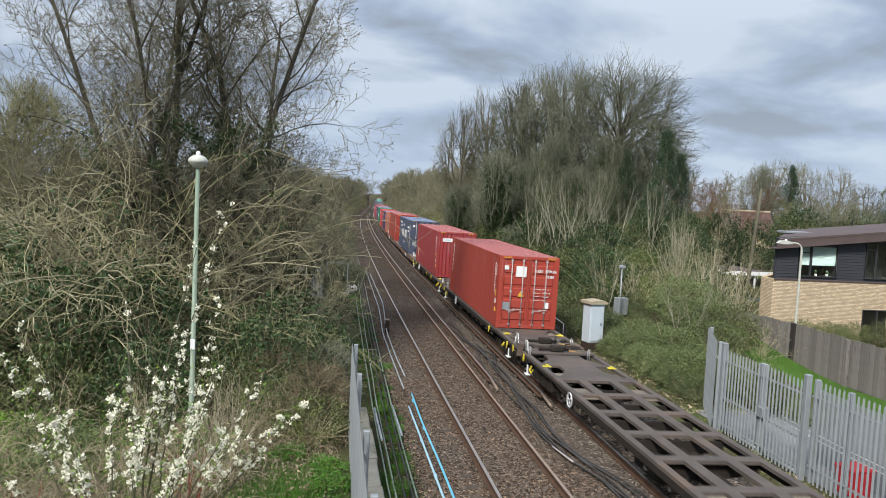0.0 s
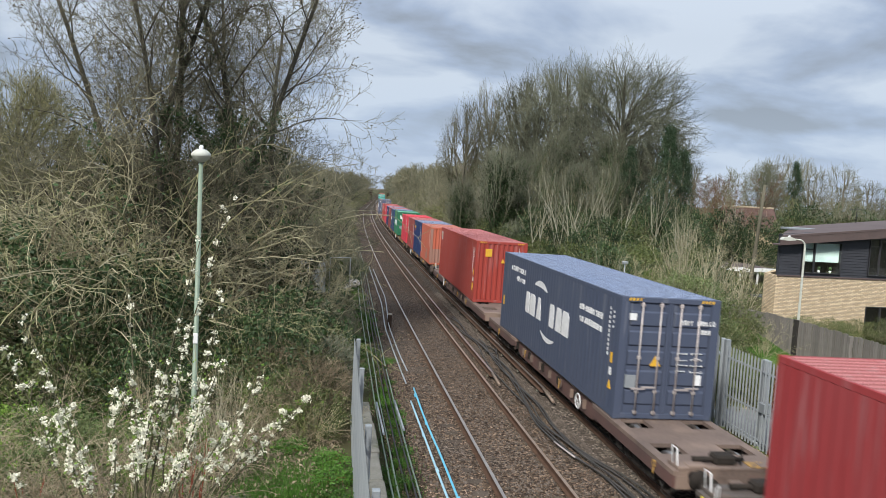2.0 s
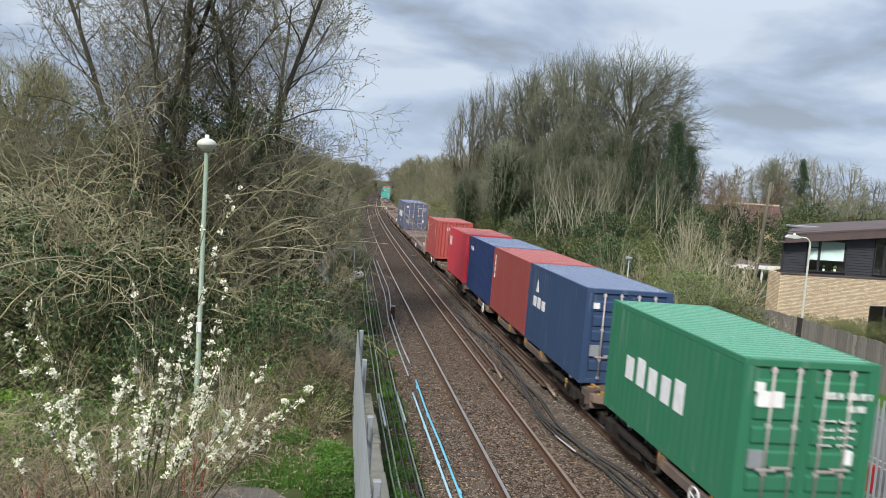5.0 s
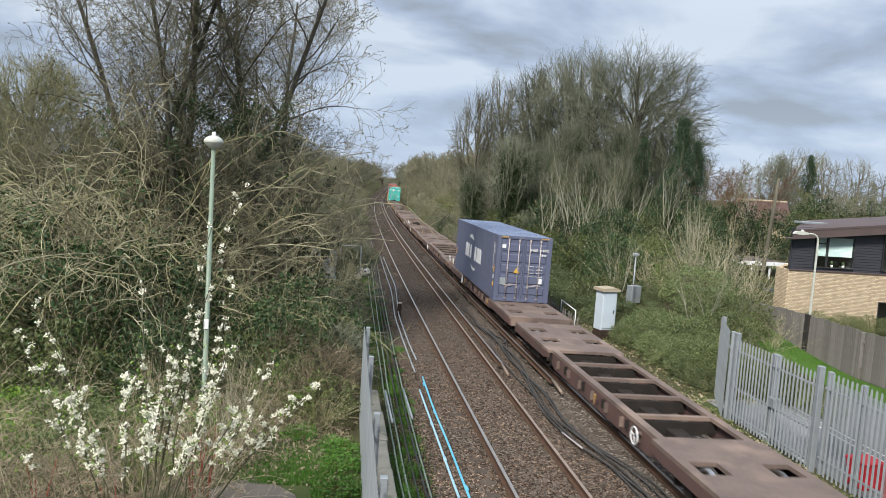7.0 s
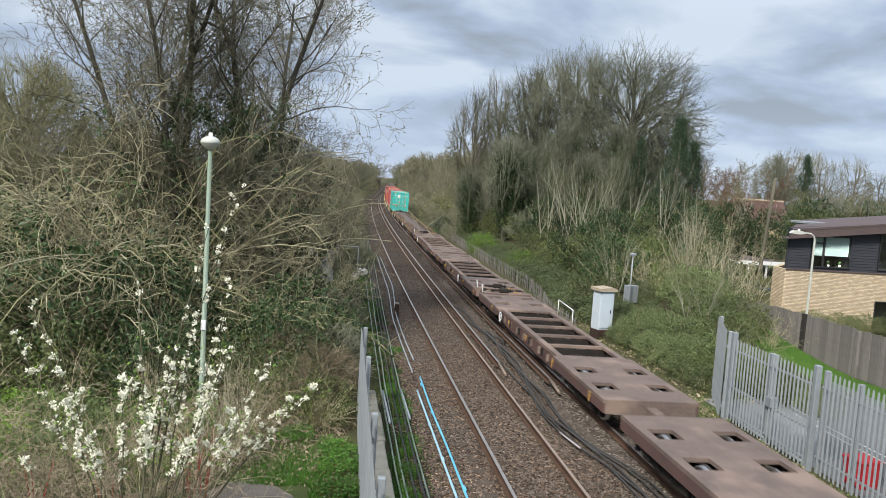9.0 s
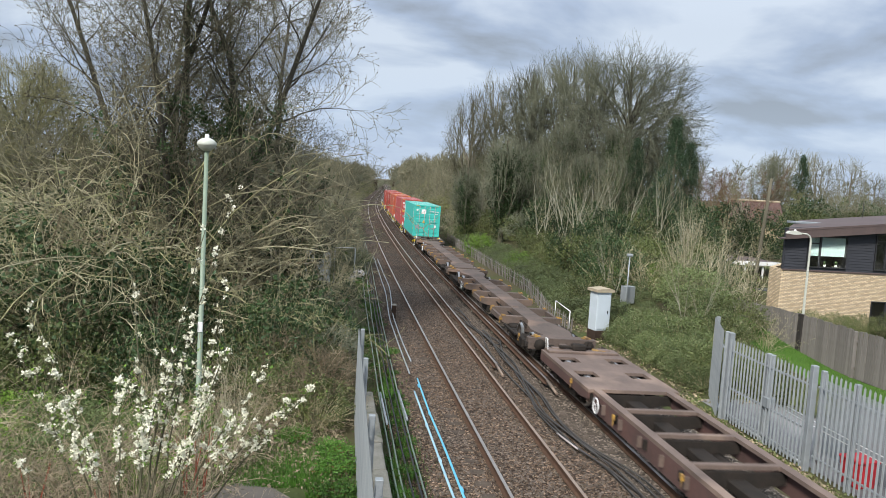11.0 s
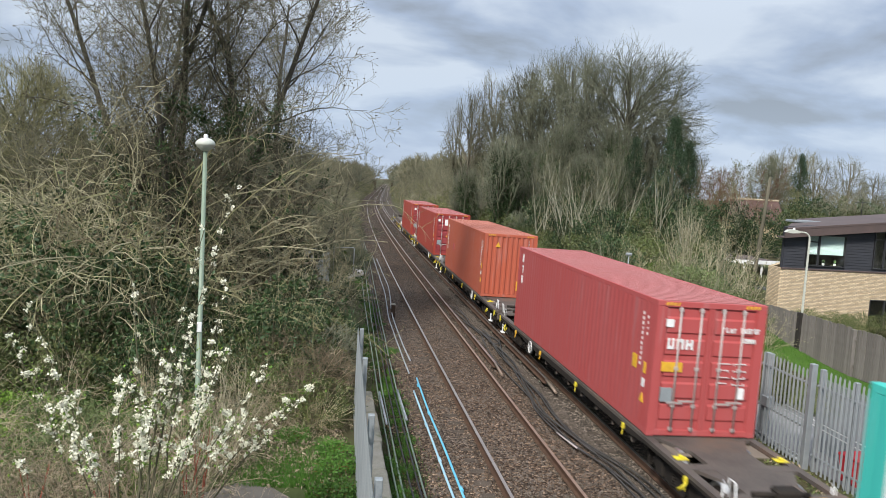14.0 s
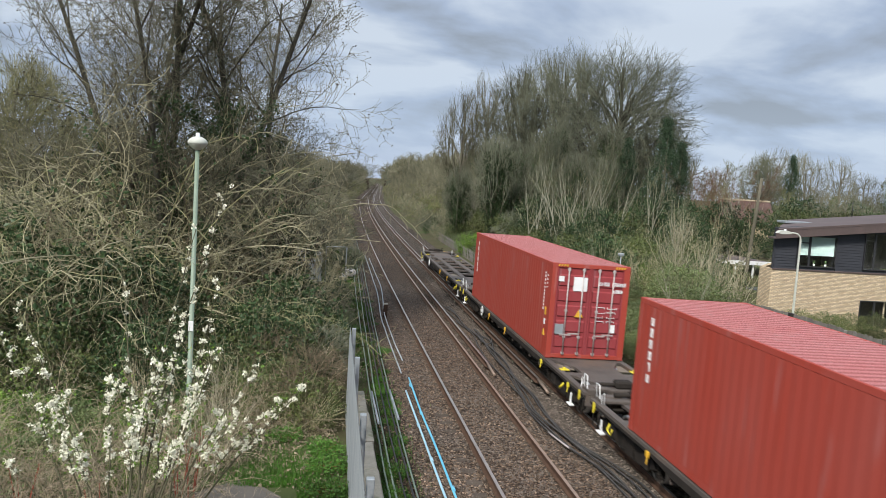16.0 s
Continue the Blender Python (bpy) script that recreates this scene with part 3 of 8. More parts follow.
def rail_shape(side, u0, y0, y1, wide=1.0, drop=0.0, n=120, top=True):
    """A flat-bottom rail along the track: head, web and foot."""
    prof = [(-0.035, 0.0), (0.035, 0.0), (0.036, -0.035), (0.010, -0.055), (0.010, -0.125), (0.07, -0.145), (0.07, -0.158), (-0.07, -0.158), (-0.07, -0.145), (-0.010, -0.125), (-0.010, -0.055), (-0.036, -0.035)]
    s = Shape()
    k = len(prof)
    v, f = [], []
    for i in range(n + 1):
        y = y0 + (y1 - y0) * (i / n) ** 1.6
        for a, b in prof:
            v.append(on_track(y, side, u0 + a * wide, b + drop))
    for i in range(n):
        for q in range(k):
            q2 = (q + 1) % k
            f.append((i * k + q2, i * k + q, (i + 1) * k + q, (i + 1) * k + q2))
    s.add(v, f + [tuple(range(k)), tuple(range(n * k, n * k + k))[::-1]])
    s.mi = [1 if (j < n * k and j % k == 0) else 0 for j in range(len(s.f))]
    return s


TRACKS = []
for side, label in ((0, "plain railway track with worn steel rails on ballast"), (1, "railway track under the passing train")):
    track = thing("railway_track", label, "railway track", kind="structure")
    TRACKS.append(track)
    for u in (-0.7525, 0.7525):
        part("rail", rail_shape(side, u, -25, 850), (M["rail_rust"], M["steel_rail"] if (side, u) != (0, 0.7525) else M["rust_rail_top"]), track)


def conductor(side, u, y0, y1):
    c = thing("conductor_rail", "rusty raised conductor rail on white insulators", "rail", kind="structure")
    part("rail", rail_shape(side, u, y0, y1, 1.15, 0.075, 100), (M["rail_rust"], M["steel_rail"]), c)
    end = Shape()
    a, b = on_track(y0, side, u, 0.075), on_track(y0 - 1.1, side, u, -0.03)
    end.tube([(a[0], a[1], a[2] - 0.03), (b[0], b[1], b[2] - 0.03)], 0.045, 8)
    part("ramp", end, M["rust_rail_top"], c, "sloping end of the conductor rail")
    ins = Shape().box(-0.06, -0.06, -0.2, 0.06, 0.06, -0.075, 0.01).mesh("insulator", M["concrete"])
    y = y0 + 0.6
    while y < 90:
        part("insulator", ins, None, c, at=on_track(y, side, u, 0.0))
        y += 2.6
    return c


conductor(0, 1.16, 24.6, 850)
conductor(1, -1.16, 22.6, 850)

# ---------------------------------------------------------------- concrete edging, fences and gates beside the line
def wall_of_blocks():
    w = thing("edge_wall", "low mossy concrete retaining edge beside the cables", "wall", kind="structure")
    r = random.Random(4)
    y = 8.0
    while y < 20.4:
        n = r.uniform(1.5, 2.1)
        x = 1.21 + r.uniform(-0.02, 0.02)
        h = 0.16 + r.uniform(-0.02, 0.03)
        part("concrete_block", Shape().box(x - 0.16, y, -0.5, x + 0.16, min(y + n - 0.02, 20.6), h, 0.025), M["concrete"], w)
        y += n


wall_of_blocks()



def pale_mesh(height):
    """A W-section steel pale with a triple-pointed top."""
    prof = [(-0.034, 0.0), (-0.018, 0.014), (0.0, 0.0), (0.018, 0.014), (0.034, 0.0)]
    s = Shape()
    v = []
    for z in (0.0, height - 0.09):
        v += [(a, b, z) for a, b in prof]
    v += [(-0.03, 0.0, height - 0.02), (-0.016, 0.012, height - 0.05), (0.0, 0.0, height), (0.016, 0.012, height - 0.05), (0.03, 0.0, height - 0.02)]
    f = []
    for j in (0, 5):
        f += [(j + i, j + i + 1, j + i + 6, j + i + 5) for i in range(4)]
    n = len(v)
    v2 = [(a, b - 0.004, c) for a, b, c in v]
    s.add(v + v2, f + [tuple(n + i for i in q[::-1]) for q in f])
    return s.mesh("pale", M["galv"])


def palisade(name, label, x, y0, y1, z, height, posts, rails, face=1, lean=0.0, gate=False):
    """Steel palisade along the line of the railway, from y0 to y1."""
    fence = thing(name, label, "gate" if gate else "fence", pose(x, y0, z, 0, 0, 90 + lean), kind="")
    run = y1 - y0
    mesh = pale_mesh(height)
    n = max(2, int(run / 0.152))
    for i in range(n):
        part("pale", mesh, None, fence, at=pose(0.076 + i * 0.152, 0.03 * face, 0.05, 0, 0, 0))
    for h in rails:
        part("rail", Shape().box(0, -0.02, h, run, 0.02, h + 0.05, 0.006), M["galv"], fence)
    for p in posts:
        part("post", Shape().box(p - 0.055, -0.12, 0.0, p + 0.055, -0.01, height + 0.02, 0.01), M["galv"], fence)
    return fence


# far side of the line: fence, double gate, fence towards the bridge
palisade("palisade_fence", "tall galvanised steel palisade fence turning away from the line", 10.95, 19.55, 22.4, -0.15, 2.5, [0.06, 2.75], [0.35, 2.05], lean=-23)
palisade("palisade_fence", "tall galvanised steel palisade fence with a close mesh behind", 11.2, 6.5, 15.7, -0.15, 2.4, [0.1, 2.6, 5.3, 8.0, 9.14], [0.38, 2.0])
for y0, y1, post in ((15.84, 17.55, 1.66), (17.59, 19.42, 0.06)):
    g = palisade("palisade_gate", "closed galvanised palisade gate leaf with a padlocked bolt", 11.08, y0, y1, -0.12, 2.3, [post], [0.22, 0.95, 1.98], gate=True)
    if post > 1:
        part("lock_box", Shape().box(post - 0.16, -0.16, 0.98, post + 0.1, 0.06, 1.24, 0.012), M["galv"], g, "steel lock housing")
    else:
        part("hasp", Shape().box(post + 0.02, -0.15, 1.06, post + 0.24, -0.125, 1.16, 0.01), M["galv"], g, "steel hasp")
    part("bolt", Shape().tube([(post - 0.34, -0.17, 1.1), (post + 0.34, -0.17, 1.1)], 0.018, 8), M["galv"], g)
    part("bottom_rail", Shape().tube([(0.03, -0.03, 0.14), (y1 - y0 - 0.03, -0.03, 0.14)], 0.045, 10), M["galv"], g)
for y in (15.77, 19.46):
    thing("gate_post", "stout square galvanised gate post", "post", pose(11.1, y, -0.3), data=Shape().box(-0.07, -0.07, 0, 0.07, 0.07, 2.66, 0.012), mat=M["galv"])
mesh_panel = Shape()
for i in range(212):
    y = 6.6 + i * 0.05
    mesh_panel.box(12.3, y, -0.1, 12.306, y + 0.022, 1.72)
for i in range(36):
    z = -0.08 + i * 0.05
    mesh_panel.box(12.308, 6.6, z, 12.314, 17.2, z + 0.02)
thing("mesh_screen", "grey welded mesh screen standing behind the palisade", "fence", data=mesh_panel, mat=M["galv"])

# near side of the line
palisade("palisade_fence", "galvanised palisade fence seen along its length above the path", 0.70, 7.5, 20.0, -0.42, 2.42, [0.1, 2.3, 5.05, 9.1, 12.35], [0.4, 2.05], face=1, lean=-0.9)


def timber_fence():
    """Close-boarded garden fence in bays between dark posts."""
    r = random.Random(9)
    board = [Shape().box(-0.062, -0.011, 0, 0.062, 0.011, 1.72 + 0.02 * i, 0.004).mesh("board", M["old_wood"]) for i in range(3)]
    posts = [(18.95, 12.0), (18.95, 15.2), (18.95, 18.4), (18.93, 21.6), (18.9, 24.8), (18.85, 27.95), (18.5, 30.6), (18.0, 33.4), (17.4, 36.2)]
    for a, b in zip(posts, posts[1:]):
        run = math.hypot(b[0] - a[0], b[1] - a[1])
        turn = math.degrees(math.atan2(b[1] - a[1], b[0] - a[0]))
        bay = thing("fence_bay", "weathered grey close-boarded timber fence bay", "fence", pose(a[0], a[1], -0.12, 0, 0, turn), group="garden fence bays")
        n = int((run - 0.2) / 0.122)
        for i in range(n):
            part("board", board[r.randrange(3)], None, bay, at=pose(0.16 + i * 0.122, r.uniform(-0.004, 0.004), 0.02, r.uniform(-0.5, 0.5), r.uniform(-0.6, 0.6), r.uniform(-2, 2)))
        for h in (0.35, 1.3):
            part("rail", Shape().box(0.05, -0.08, h, run - 0.05, -0.02, h + 0.09, 0.006), M["old_wood"], bay)
    for p in posts:
        dark = p == (18.85, 27.95)
        w = 0.13 if dark else 0.07
        thing("fence_post", "broad dark-stained timber fence post" if dark else "weathered square timber fence post", "post", pose(p[0], p[1], -0.3), group="garden fence posts", data=Shape().box(-0.07, -w, 0, 0.07, w, 1.95 if dark else 1.9, 0.01), mat=M["dark_post" if dark else "old_wood"])


timber_fence()


def low_fence():
    """Old concrete and chestnut stakes with wire on the far side of the cess."""
    f = thing("stake_fence", "row of old grey stakes with wire below the hedge", "fence")
    r = random.Random(12)
    stake = Shape().box(-0.026, -0.026, -0.3, 0.026, 0.026, 0.82, 0.008).mesh("stake", M["old_wood"])
    y = 31.5
    line = []
    while y < 80:
        x = line_x(y) + 5.9 + 0.9 * smooth(33, 45, y) + r.uniform(-0.03, 0.03)
        part("stake", stake, None, f, at=pose(x, y, ground_z(x, y) + 0.05, r.uniform(-4, 4), r.uniform(-4, 4), r.uniform(0, 90)))
        line.append((x, y, ground_z(x, y)))
        y += r.uniform(0.42, 0.6)
    for h in (0.4, 0.72):
        part("wire", Shape().tube([(x, y, z + h) for x, y, z in line[::3]], 0.008, 4), M["galv"], f)
    h = thing("handrail", "short white painted tubular handrail", "handrail")
    a, b = (10.75, 32.6), (10.98, 35.6)
    part("top_bar", Shape().tube([(*a, 0.62), (*b, 0.62)], 0.022, 8), M["white"], h)
    for p in (a, b):
        part("upright", Shape().tube([(*p, -0.2), (*p, 0.62)], 0.02, 8), M["white"], h)


low_fence()


def strip(name, label, category, pts, wide, mat, lift=0.02):
    """A narrow flat way over the soil."""
    s = Shape()
    v = []
    for i, (x, y) in enumerate(pts):
        a, b = pts[max(i - 1, 0)], pts[min(i + 1, len(pts) - 1)]
        d = Vector((b[0] - a[0], b[1] - a[1])).normalized()
        for k in (-1, -0.5, 0, 0.5, 1):
            q = (x - d.y * wide * k / 2, y + d.x * wide * k / 2)
            v.append((*q, ground_z(*q) + lift + 0.03 * (1 - k * k)))
    f = [(i * 5 + k, i * 5 + k + 1, (i + 1) * 5 + k + 1, (i + 1) * 5 + k) for i in range(len(pts) - 1) for k in range(4)]
    s.add(v, [q[::-1] for q in f], True)
    return thing(name, label, category, kind="structure", data=s, mat=mat)


strip("footpath", "worn asphalt footpath below the fence", "path", [(-0.3, 4), (-0.5, 8), (-0.75, 11), (-1.0, 13.0), (-1.3, 14.2), (-1.9, 14.9)], 1.7, M["path"])


# ---------------------------------------------------------------- cables and pipes beside the line
def run_of(name, label, pts, radius, mat, sides=8, seed=0, wob=0.0, category="cable"):
    r = random.Random(seed)
    s = Shape()
    fine = []
    for (a, b) in zip(pts, pts[1:]):
        n = max(2, int((Vector(b) - Vector(a)).length / 0.6))
        for i in range(n):
            q = Vector(a).lerp(Vector(b), i / n)
            fine.append((q.x + r.uniform(-wob, wob), q.y, q.z + r.uniform(0, wob * 0.4)))
    fine.append(pts[-1])
    for _ in range(3):
        fine = [fine[0]] + [tuple((Vector(a) + Vector(b) * 2 + Vector(c)) / 4) for a, b, c in zip(fine, fine[1:], fine[2:])] + [fine[-1]]
    s.tube(fine, radius, sides)
    return thing(name, label, category, data=s, mat=mat)


Z = -0.13
run_of("pipe", "bright blue plastic pipe lying on the ballast", [(2.84, 22.75, Z + 0.1), (2.83, 19.6, Z), (2.86, 17.2, Z), (2.84, 14.2, Z), (2.86, 10.0, Z)], 0.026, M["blue_pipe"], category="pipe")
run_of("pipe", "faded blue plastic pipe lying on the ballast", [(2.60, 21.3, Z + 0.1), (2.64, 17.5, Z), (2.63, 14.7, Z), (2.68, 10.0, Z)], 0.026, M["pale_blue_pipe"], category="pipe")
for line, mt in (((2.84, 22.3, 2.83, 19.6, 2.86, 14.6, 2.85, 12.6), "blue_pipe"), ((2.635, 18.6, 2.64, 16.2, 2.63, 14.0, 2.66, 11.6), "pale_blue_pipe")):
    for x, y in zip(line[::2], line[1::2]):
        thing("pipe_collar", "pale blue joining collar on a plastic pipe", "collar", group="pipe collars", data=Shape().tube([(x, y - 0.09, Z), (x, y + 0.09, Z)], 0.036, 10), mat=M[mt])
run_of("pipe", "pale grey plastic pipe beside the track", [(2.92, 25.4, Z), (2.88, 28.4, Z), (2.9, 33.6, Z + 0.1), (3.05, 36.4, Z + 0.3), (3.3, 41, Z + 0.25), (3.35, 46, Z + 0.25), (3.5, 56, Z + 0.2)], 0.025, M["white_pipe"], wob=0.012, seed=3, category="pipe")
run_of("pipe", "pale grey plastic pipe with black joints", [(2.70, 23.7, Z), (2.70, 27.0, Z), (2.72, 33.0, Z + 0.05), (2.95, 38.5, Z + 0.25), (3.1, 46, Z + 0.2), (3.3, 58, Z + 0.2)], 0.025, M["white_pipe"], wob=0.012, seed=5, category="pipe")
run_of("pipe", "short pale pipe end among the weeds", [(2.18, 19.0, Z), (2.15, 21.5, Z + 0.05)], 0.03, M["white_pipe"], category="pipe")
run_of("pipe", "short pale pipe end beside the concrete edge", [(1.62, 18.4, -0.05), (1.60, 21.0, 0.0)], 0.03, M["white_pipe"], category="pipe")
for i, (x0, x1, mt) in enumerate(((1.55, 1.95, "green_cable"), (1.68, 2.2, "green_cable"), (1.85, 2.35, "black"), (2.02, 2.45, "black"), (2.1, 2.6, "green_cable"))):
    run_of("cable", "long lineside cable lying in the grass" if mt == "green_cable" else "black lineside cable lying in the grass", [(x0 + 0.1, 9, -0.2), (x0, 15, -0.18), (x0 + 0.05, 22, -0.15), ((x0 + x1) / 2, 32, -0.1), (x1, 42, -0.1), (x1 + 0.3, 55, 0.1), (x1 + 0.5, 70, 0.2)], 0.022, M[mt], 6, 30 + i, 0.014)
def between_tracks(y):
    """The line along which the slack cables lie."""
    knots = [(8, 6.55), (13.0, 6.5), (15.3, 6.42), (17.6, 6.06), (19.6, 6.0), (21.4, 6.22), (25.5, 6.3), (28.2, 6.38), (30.0, 6.5), (32.6, 6.2), (38, 5.95)]
    for (y0, x0), (y1, x1) in zip(knots, knots[1:]):
        if y <= y1:
            t = (y - y0) / (y1 - y0)
            return x0 + (x1 - x0) * t * t * (3 - 2 * t)
    return knots[-1][1]


for i, (off, sway, near, far, bulge) in enumerate(((-0.16, 0.05, 8, 37, 0.0), (-0.06, 0.09, 8, 33, 0.0), (0.04, 0.07, 8, 31, 0.12), (0.12, 0.12, 8, 37, 0.0), (0.22, 0.10, 8, 29.5, 0.28), (0.02, 0.14, 16.5, 37, -0.1))):
    n = int((far - near) / 0.7)
    ys = [near + (far - near) * q / n for q in range(n + 1)]
    run_of("cable", "slack black power cable lying on the ballast", [(between_tracks(y) + 1.9 * off * (0.6 + 0.4 * math.sin(y * 0.31 + i)) + 1.3 * sway * math.sin(y * (0.42 + 0.05 * i) + 1.9 * i) + bulge * math.exp(-((y - 15.2) / 1.6) ** 2), y, -0.12 + 0.025 * (i % 3)) for y in ys], 0.021, M["cable"], 7, 50 + i, 0.02)
run_of("cable", "slack end of black cable turned back on itself", [(6.4, 30.2, -0.11), (6.75, 29.6, -0.1), (6.8, 28.6, -0.1), (6.5, 28.0, -0.1), (6.3, 28.8, -0.08)], 0.023, M["black"], 7, 81, 0.01)
run_of("cable", "worn cable with a pale grey sleeve", [(5.86, 18.0, -0.08), (5.92, 17.4, -0.08), (6.02, 16.9, -0.08)], 0.022, M["lockbar"], 7, 90, 0.02)


def stump():
    s = Shape()
    s.box(-0.09, -0.09, -0.1, 0.09, 0.09, 0.62, 0.015)
    t = thing("marker_post", "short dark tarred timber post", "post", pose(2.98, 33.9, -0.25), data=s, mat=M["stump"])
    s = Shape().box(-0.095, -0.095, 0.60, 0.095, 0.095, 0.66, 0.01)
    part("cap", s, M["concrete"], t, "pale weathered cap")


stump()


def sack():
    """Crumpled pale bags dumped by the bushes."""
    r = random.Random(3)
    for x, y, z, k in ((1.8, 46, 0.2, 0.34), (1.35, 45.4, 0.05, 0.26)):
        bm = bmesh.new()
        bmesh.ops.create_icosphere(bm, subdivisions=3, radius=k)
        for v in bm.verts:
            v.co *= 1 + 0.35 * noise.noise(v.co * 3.0 + Vector((x, y, z)))
            v.co.z *= 0.75
        me = bpy.data.meshes.new("sack")
        bm.to_mesh(me)
        bm.free()
        me.materials.append(M["bag"])
        thing("sack", "crumpled pale grey sack dumped by the cables", "sack", pose(x, y, z), data=me)


sack()


# ---------------------------------------------------------------- lineside cabinet, lamps
def cabinet():
    c = thing("lineside_cabinet", "tall pale grey lineside cabinet with a sandy roof", "cabinet", pose(11.3, 30.4, -0.2, 0, 0, 14))
    part("plinth", Shape().box(-0.36, -0.3, -0.2, 0.36, 0.3, 0.46, 0.02), M["stump"], c)
    part("body", Shape().box(-0.34, -0.28, 0.46, 0.34, 0.28, 2.08, 0.015), M["cab_white"], c)
    d = part("door", Shape().box(-0.29, -0.305, 0.54, 0.29, -0.282, 2.0, 0.008), M["cab_white"], c)
    part("handle", Shape().box(0.16, -0.325, 1.16, 0.2, -0.306, 1.3, 0.004), M["frame_dark"], d, "dark lock handle")
    part("roof", Shape().prism([(-0.43, 2.08), (0.43, 2.08), (0.43, 2.16), (0.22, 2.24), (-0.43, 2.2)], "y", -0.38, 0.38), M["cab_top"], c, "sandy weathered cabinet roof")
    s = thing("lineside_cabinet", "small grey lineside box on a post", "cabinet", pose(14.6, 35.6, 0.4, 0, 0, 20))
    part("body", Shape().box(-0.3, -0.2, 0.25, 0.3, 0.2, 1.1, 0.02), M["galv"], s)
    part("leg", Shape().box(-0.05, -0.05, -0.4, 0.05, 0.05, 0.25, 0.01), M["galv"], s)
    g = thing("locator_pole", "slim grey pole with a small signal head", "pole", pose(14.3, 35.0, 0.0))
    part("pole", Shape().tube([(0, 0, -0.3), (0, 0, 3.1)], 0.03, 8), M["galv"], g)
    part("head", Shape().box(-0.14, -0.1, 3.0, 0.14, 0.1, 3.14, 0.03), M["galv"], g)


cabinet()


def lamp_column():
    lamp = thing("street_lamp", "pale green lamp column with a rounded grey top lantern", "street lamp", pose(-2.69, 17.0, -0.35, 0.4, -0.1, 0))
    part("column", Shape().tube([(0, 0, -0.2), (0, 0, 1.3), (0, 0, 1.32), (0, 0, 6.68)], [0.075, 0.075, 0.058, 0.042], 14), M["lamp_green"], lamp)
    part("plate", Shape().box(-0.05, -0.075, 2.76, 0.05, -0.05, 2.98, 0.004), M["white"], lamp, "small white plate on the column")
    bowl = [(0.045, 6.66), (0.07, 6.67), (0.12, 6.70), (0.17, 6.75), (0.196, 6.79)]
    hood = [(0.196, 6.785), (0.208, 6.80), (0.202, 6.84), (0.17, 6.885), (0.11, 6.925), (0.06, 6.94), (0.0, 6.945)]
    part("lantern_bowl", Shape().lathe(bowl, 20), M["lamp_head"], lamp)
    part("lantern_hood", Shape().lathe(hood, 20), M["lamp_head"], lamp)
    part("sensor", Shape().lathe([(0.045, 6.92), (0.045, 7.0), (0.03, 7.02), (0.0, 7.02)], 10), M["white"], lamp, "small photocell cap")
    s = thing("street_lamp", "slender grey street lamp with a curved arm and flat lantern", "street lamp", pose(22.45, 33.2, -0.9, 0, 0, 0))
    arc = [(0, 0, 0), (0, 0, 1.2), (0, 0, 5.25)] + [(-0.32 + 0.32 * math.cos(a), 0, 5.25 + 0.32 * math.sin(a)) for a in (0.4, 0.8, 1.2, 1.57)] + [(-0.62, 0, 5.58)]
    part("column", Shape().tube(arc, [0.07, 0.06, 0.05, 0.042, 0.038, 0.035, 0.035, 0.035], 10), M["lamp_head"], s)
    part("lantern", Shape().prism([(-1.28, 5.54), (-0.95, 5.50), (-0.58, 5.53), (-0.56, 5.60), (-0.8, 5.68), (-1.15, 5.66)], "y", -0.12, 0.12), M["lamp_head"], s, "flat grey lantern")
    part("sensor", Shape().lathe([(0.05, 5.66), (0.05, 5.74), (0.0, 5.75)], 10, at=(-0.85, 0, 0)), M["white"], s)


lamp_column()


def red_bin():
    """A ribbed plastic bin, wider at its rim."""
    c = thing("plastic_bin", "red ribbed plastic bin standing behind the steel fence", "bin", pose(11.8, 14.9, -0.12, 0, 0, 8))
    body = Shape().add([(x * k, y * k, z) for z, k in ((0.0, 0.23), (0.6, 0.275)) for x, y in ((-1, -1), (1, -1), (1, 1), (-1, 1))], [(0, 1, 5, 4), (1, 2, 6, 5), (2, 3, 7, 6), (3, 0, 4, 7), (3, 2, 1, 0), (4, 5, 6, 7)])
    part("body", body, M["red_plastic"], c)
    part("rim", Shape().box(-0.3, -0.3, 0.58, 0.3, 0.3, 0.65, 0.02), M["red_plastic"], c)
    for k in range(4):
        w = math.pi / 2 * k
        for o in (-0.12, 0.0, 0.12):
            part("rib", Shape().box(o - 0.025, -0.282, 0.06, o + 0.025, -0.235, 0.56, 0.008), M["red_plastic"], c, at=pose(0, 0, 0, 0, 0, math.degrees(w)))


red_bin()
for z, n in ((0.98, 41), (0.86, 42)):
    run_of("chain", "slack white plastic chain behind the steel fence", [(11.45, 17.2, z), (11.45, 15.0, z - 0.06), (11.45, 12.5, z - 0.02), (11.45, 9.0, z)], 0.011, M["white"], 6, n, 0.01, "chain")


# ---------------------------------------------------------------- containers
W2 = 1.219


def corrugated(length, height, pitch, depth, nudge=0.0):
    """An upright sheet along y, pressed into trapezoid waves; x = 0 is the outside."""
    s = Shape()
    pts, y = [], 0.0
    n = max(1, round(length / pitch))
    p = length / n
    for i in range(n):
        y = i * p
        pts += [(-depth, y), (-depth, y + p * 0.27), (0, y + p * 0.5), (0, y + p * 0.77)]
    pts.append((-depth, length))
    v = [(x + nudge, y, z) for z in (0, height) for x, y in pts]
    k = len(pts)
    s.add(v, [(i, i + 1, k + i + 1, k + i) for i in range(k - 1)])
    return s


CACHE = {}


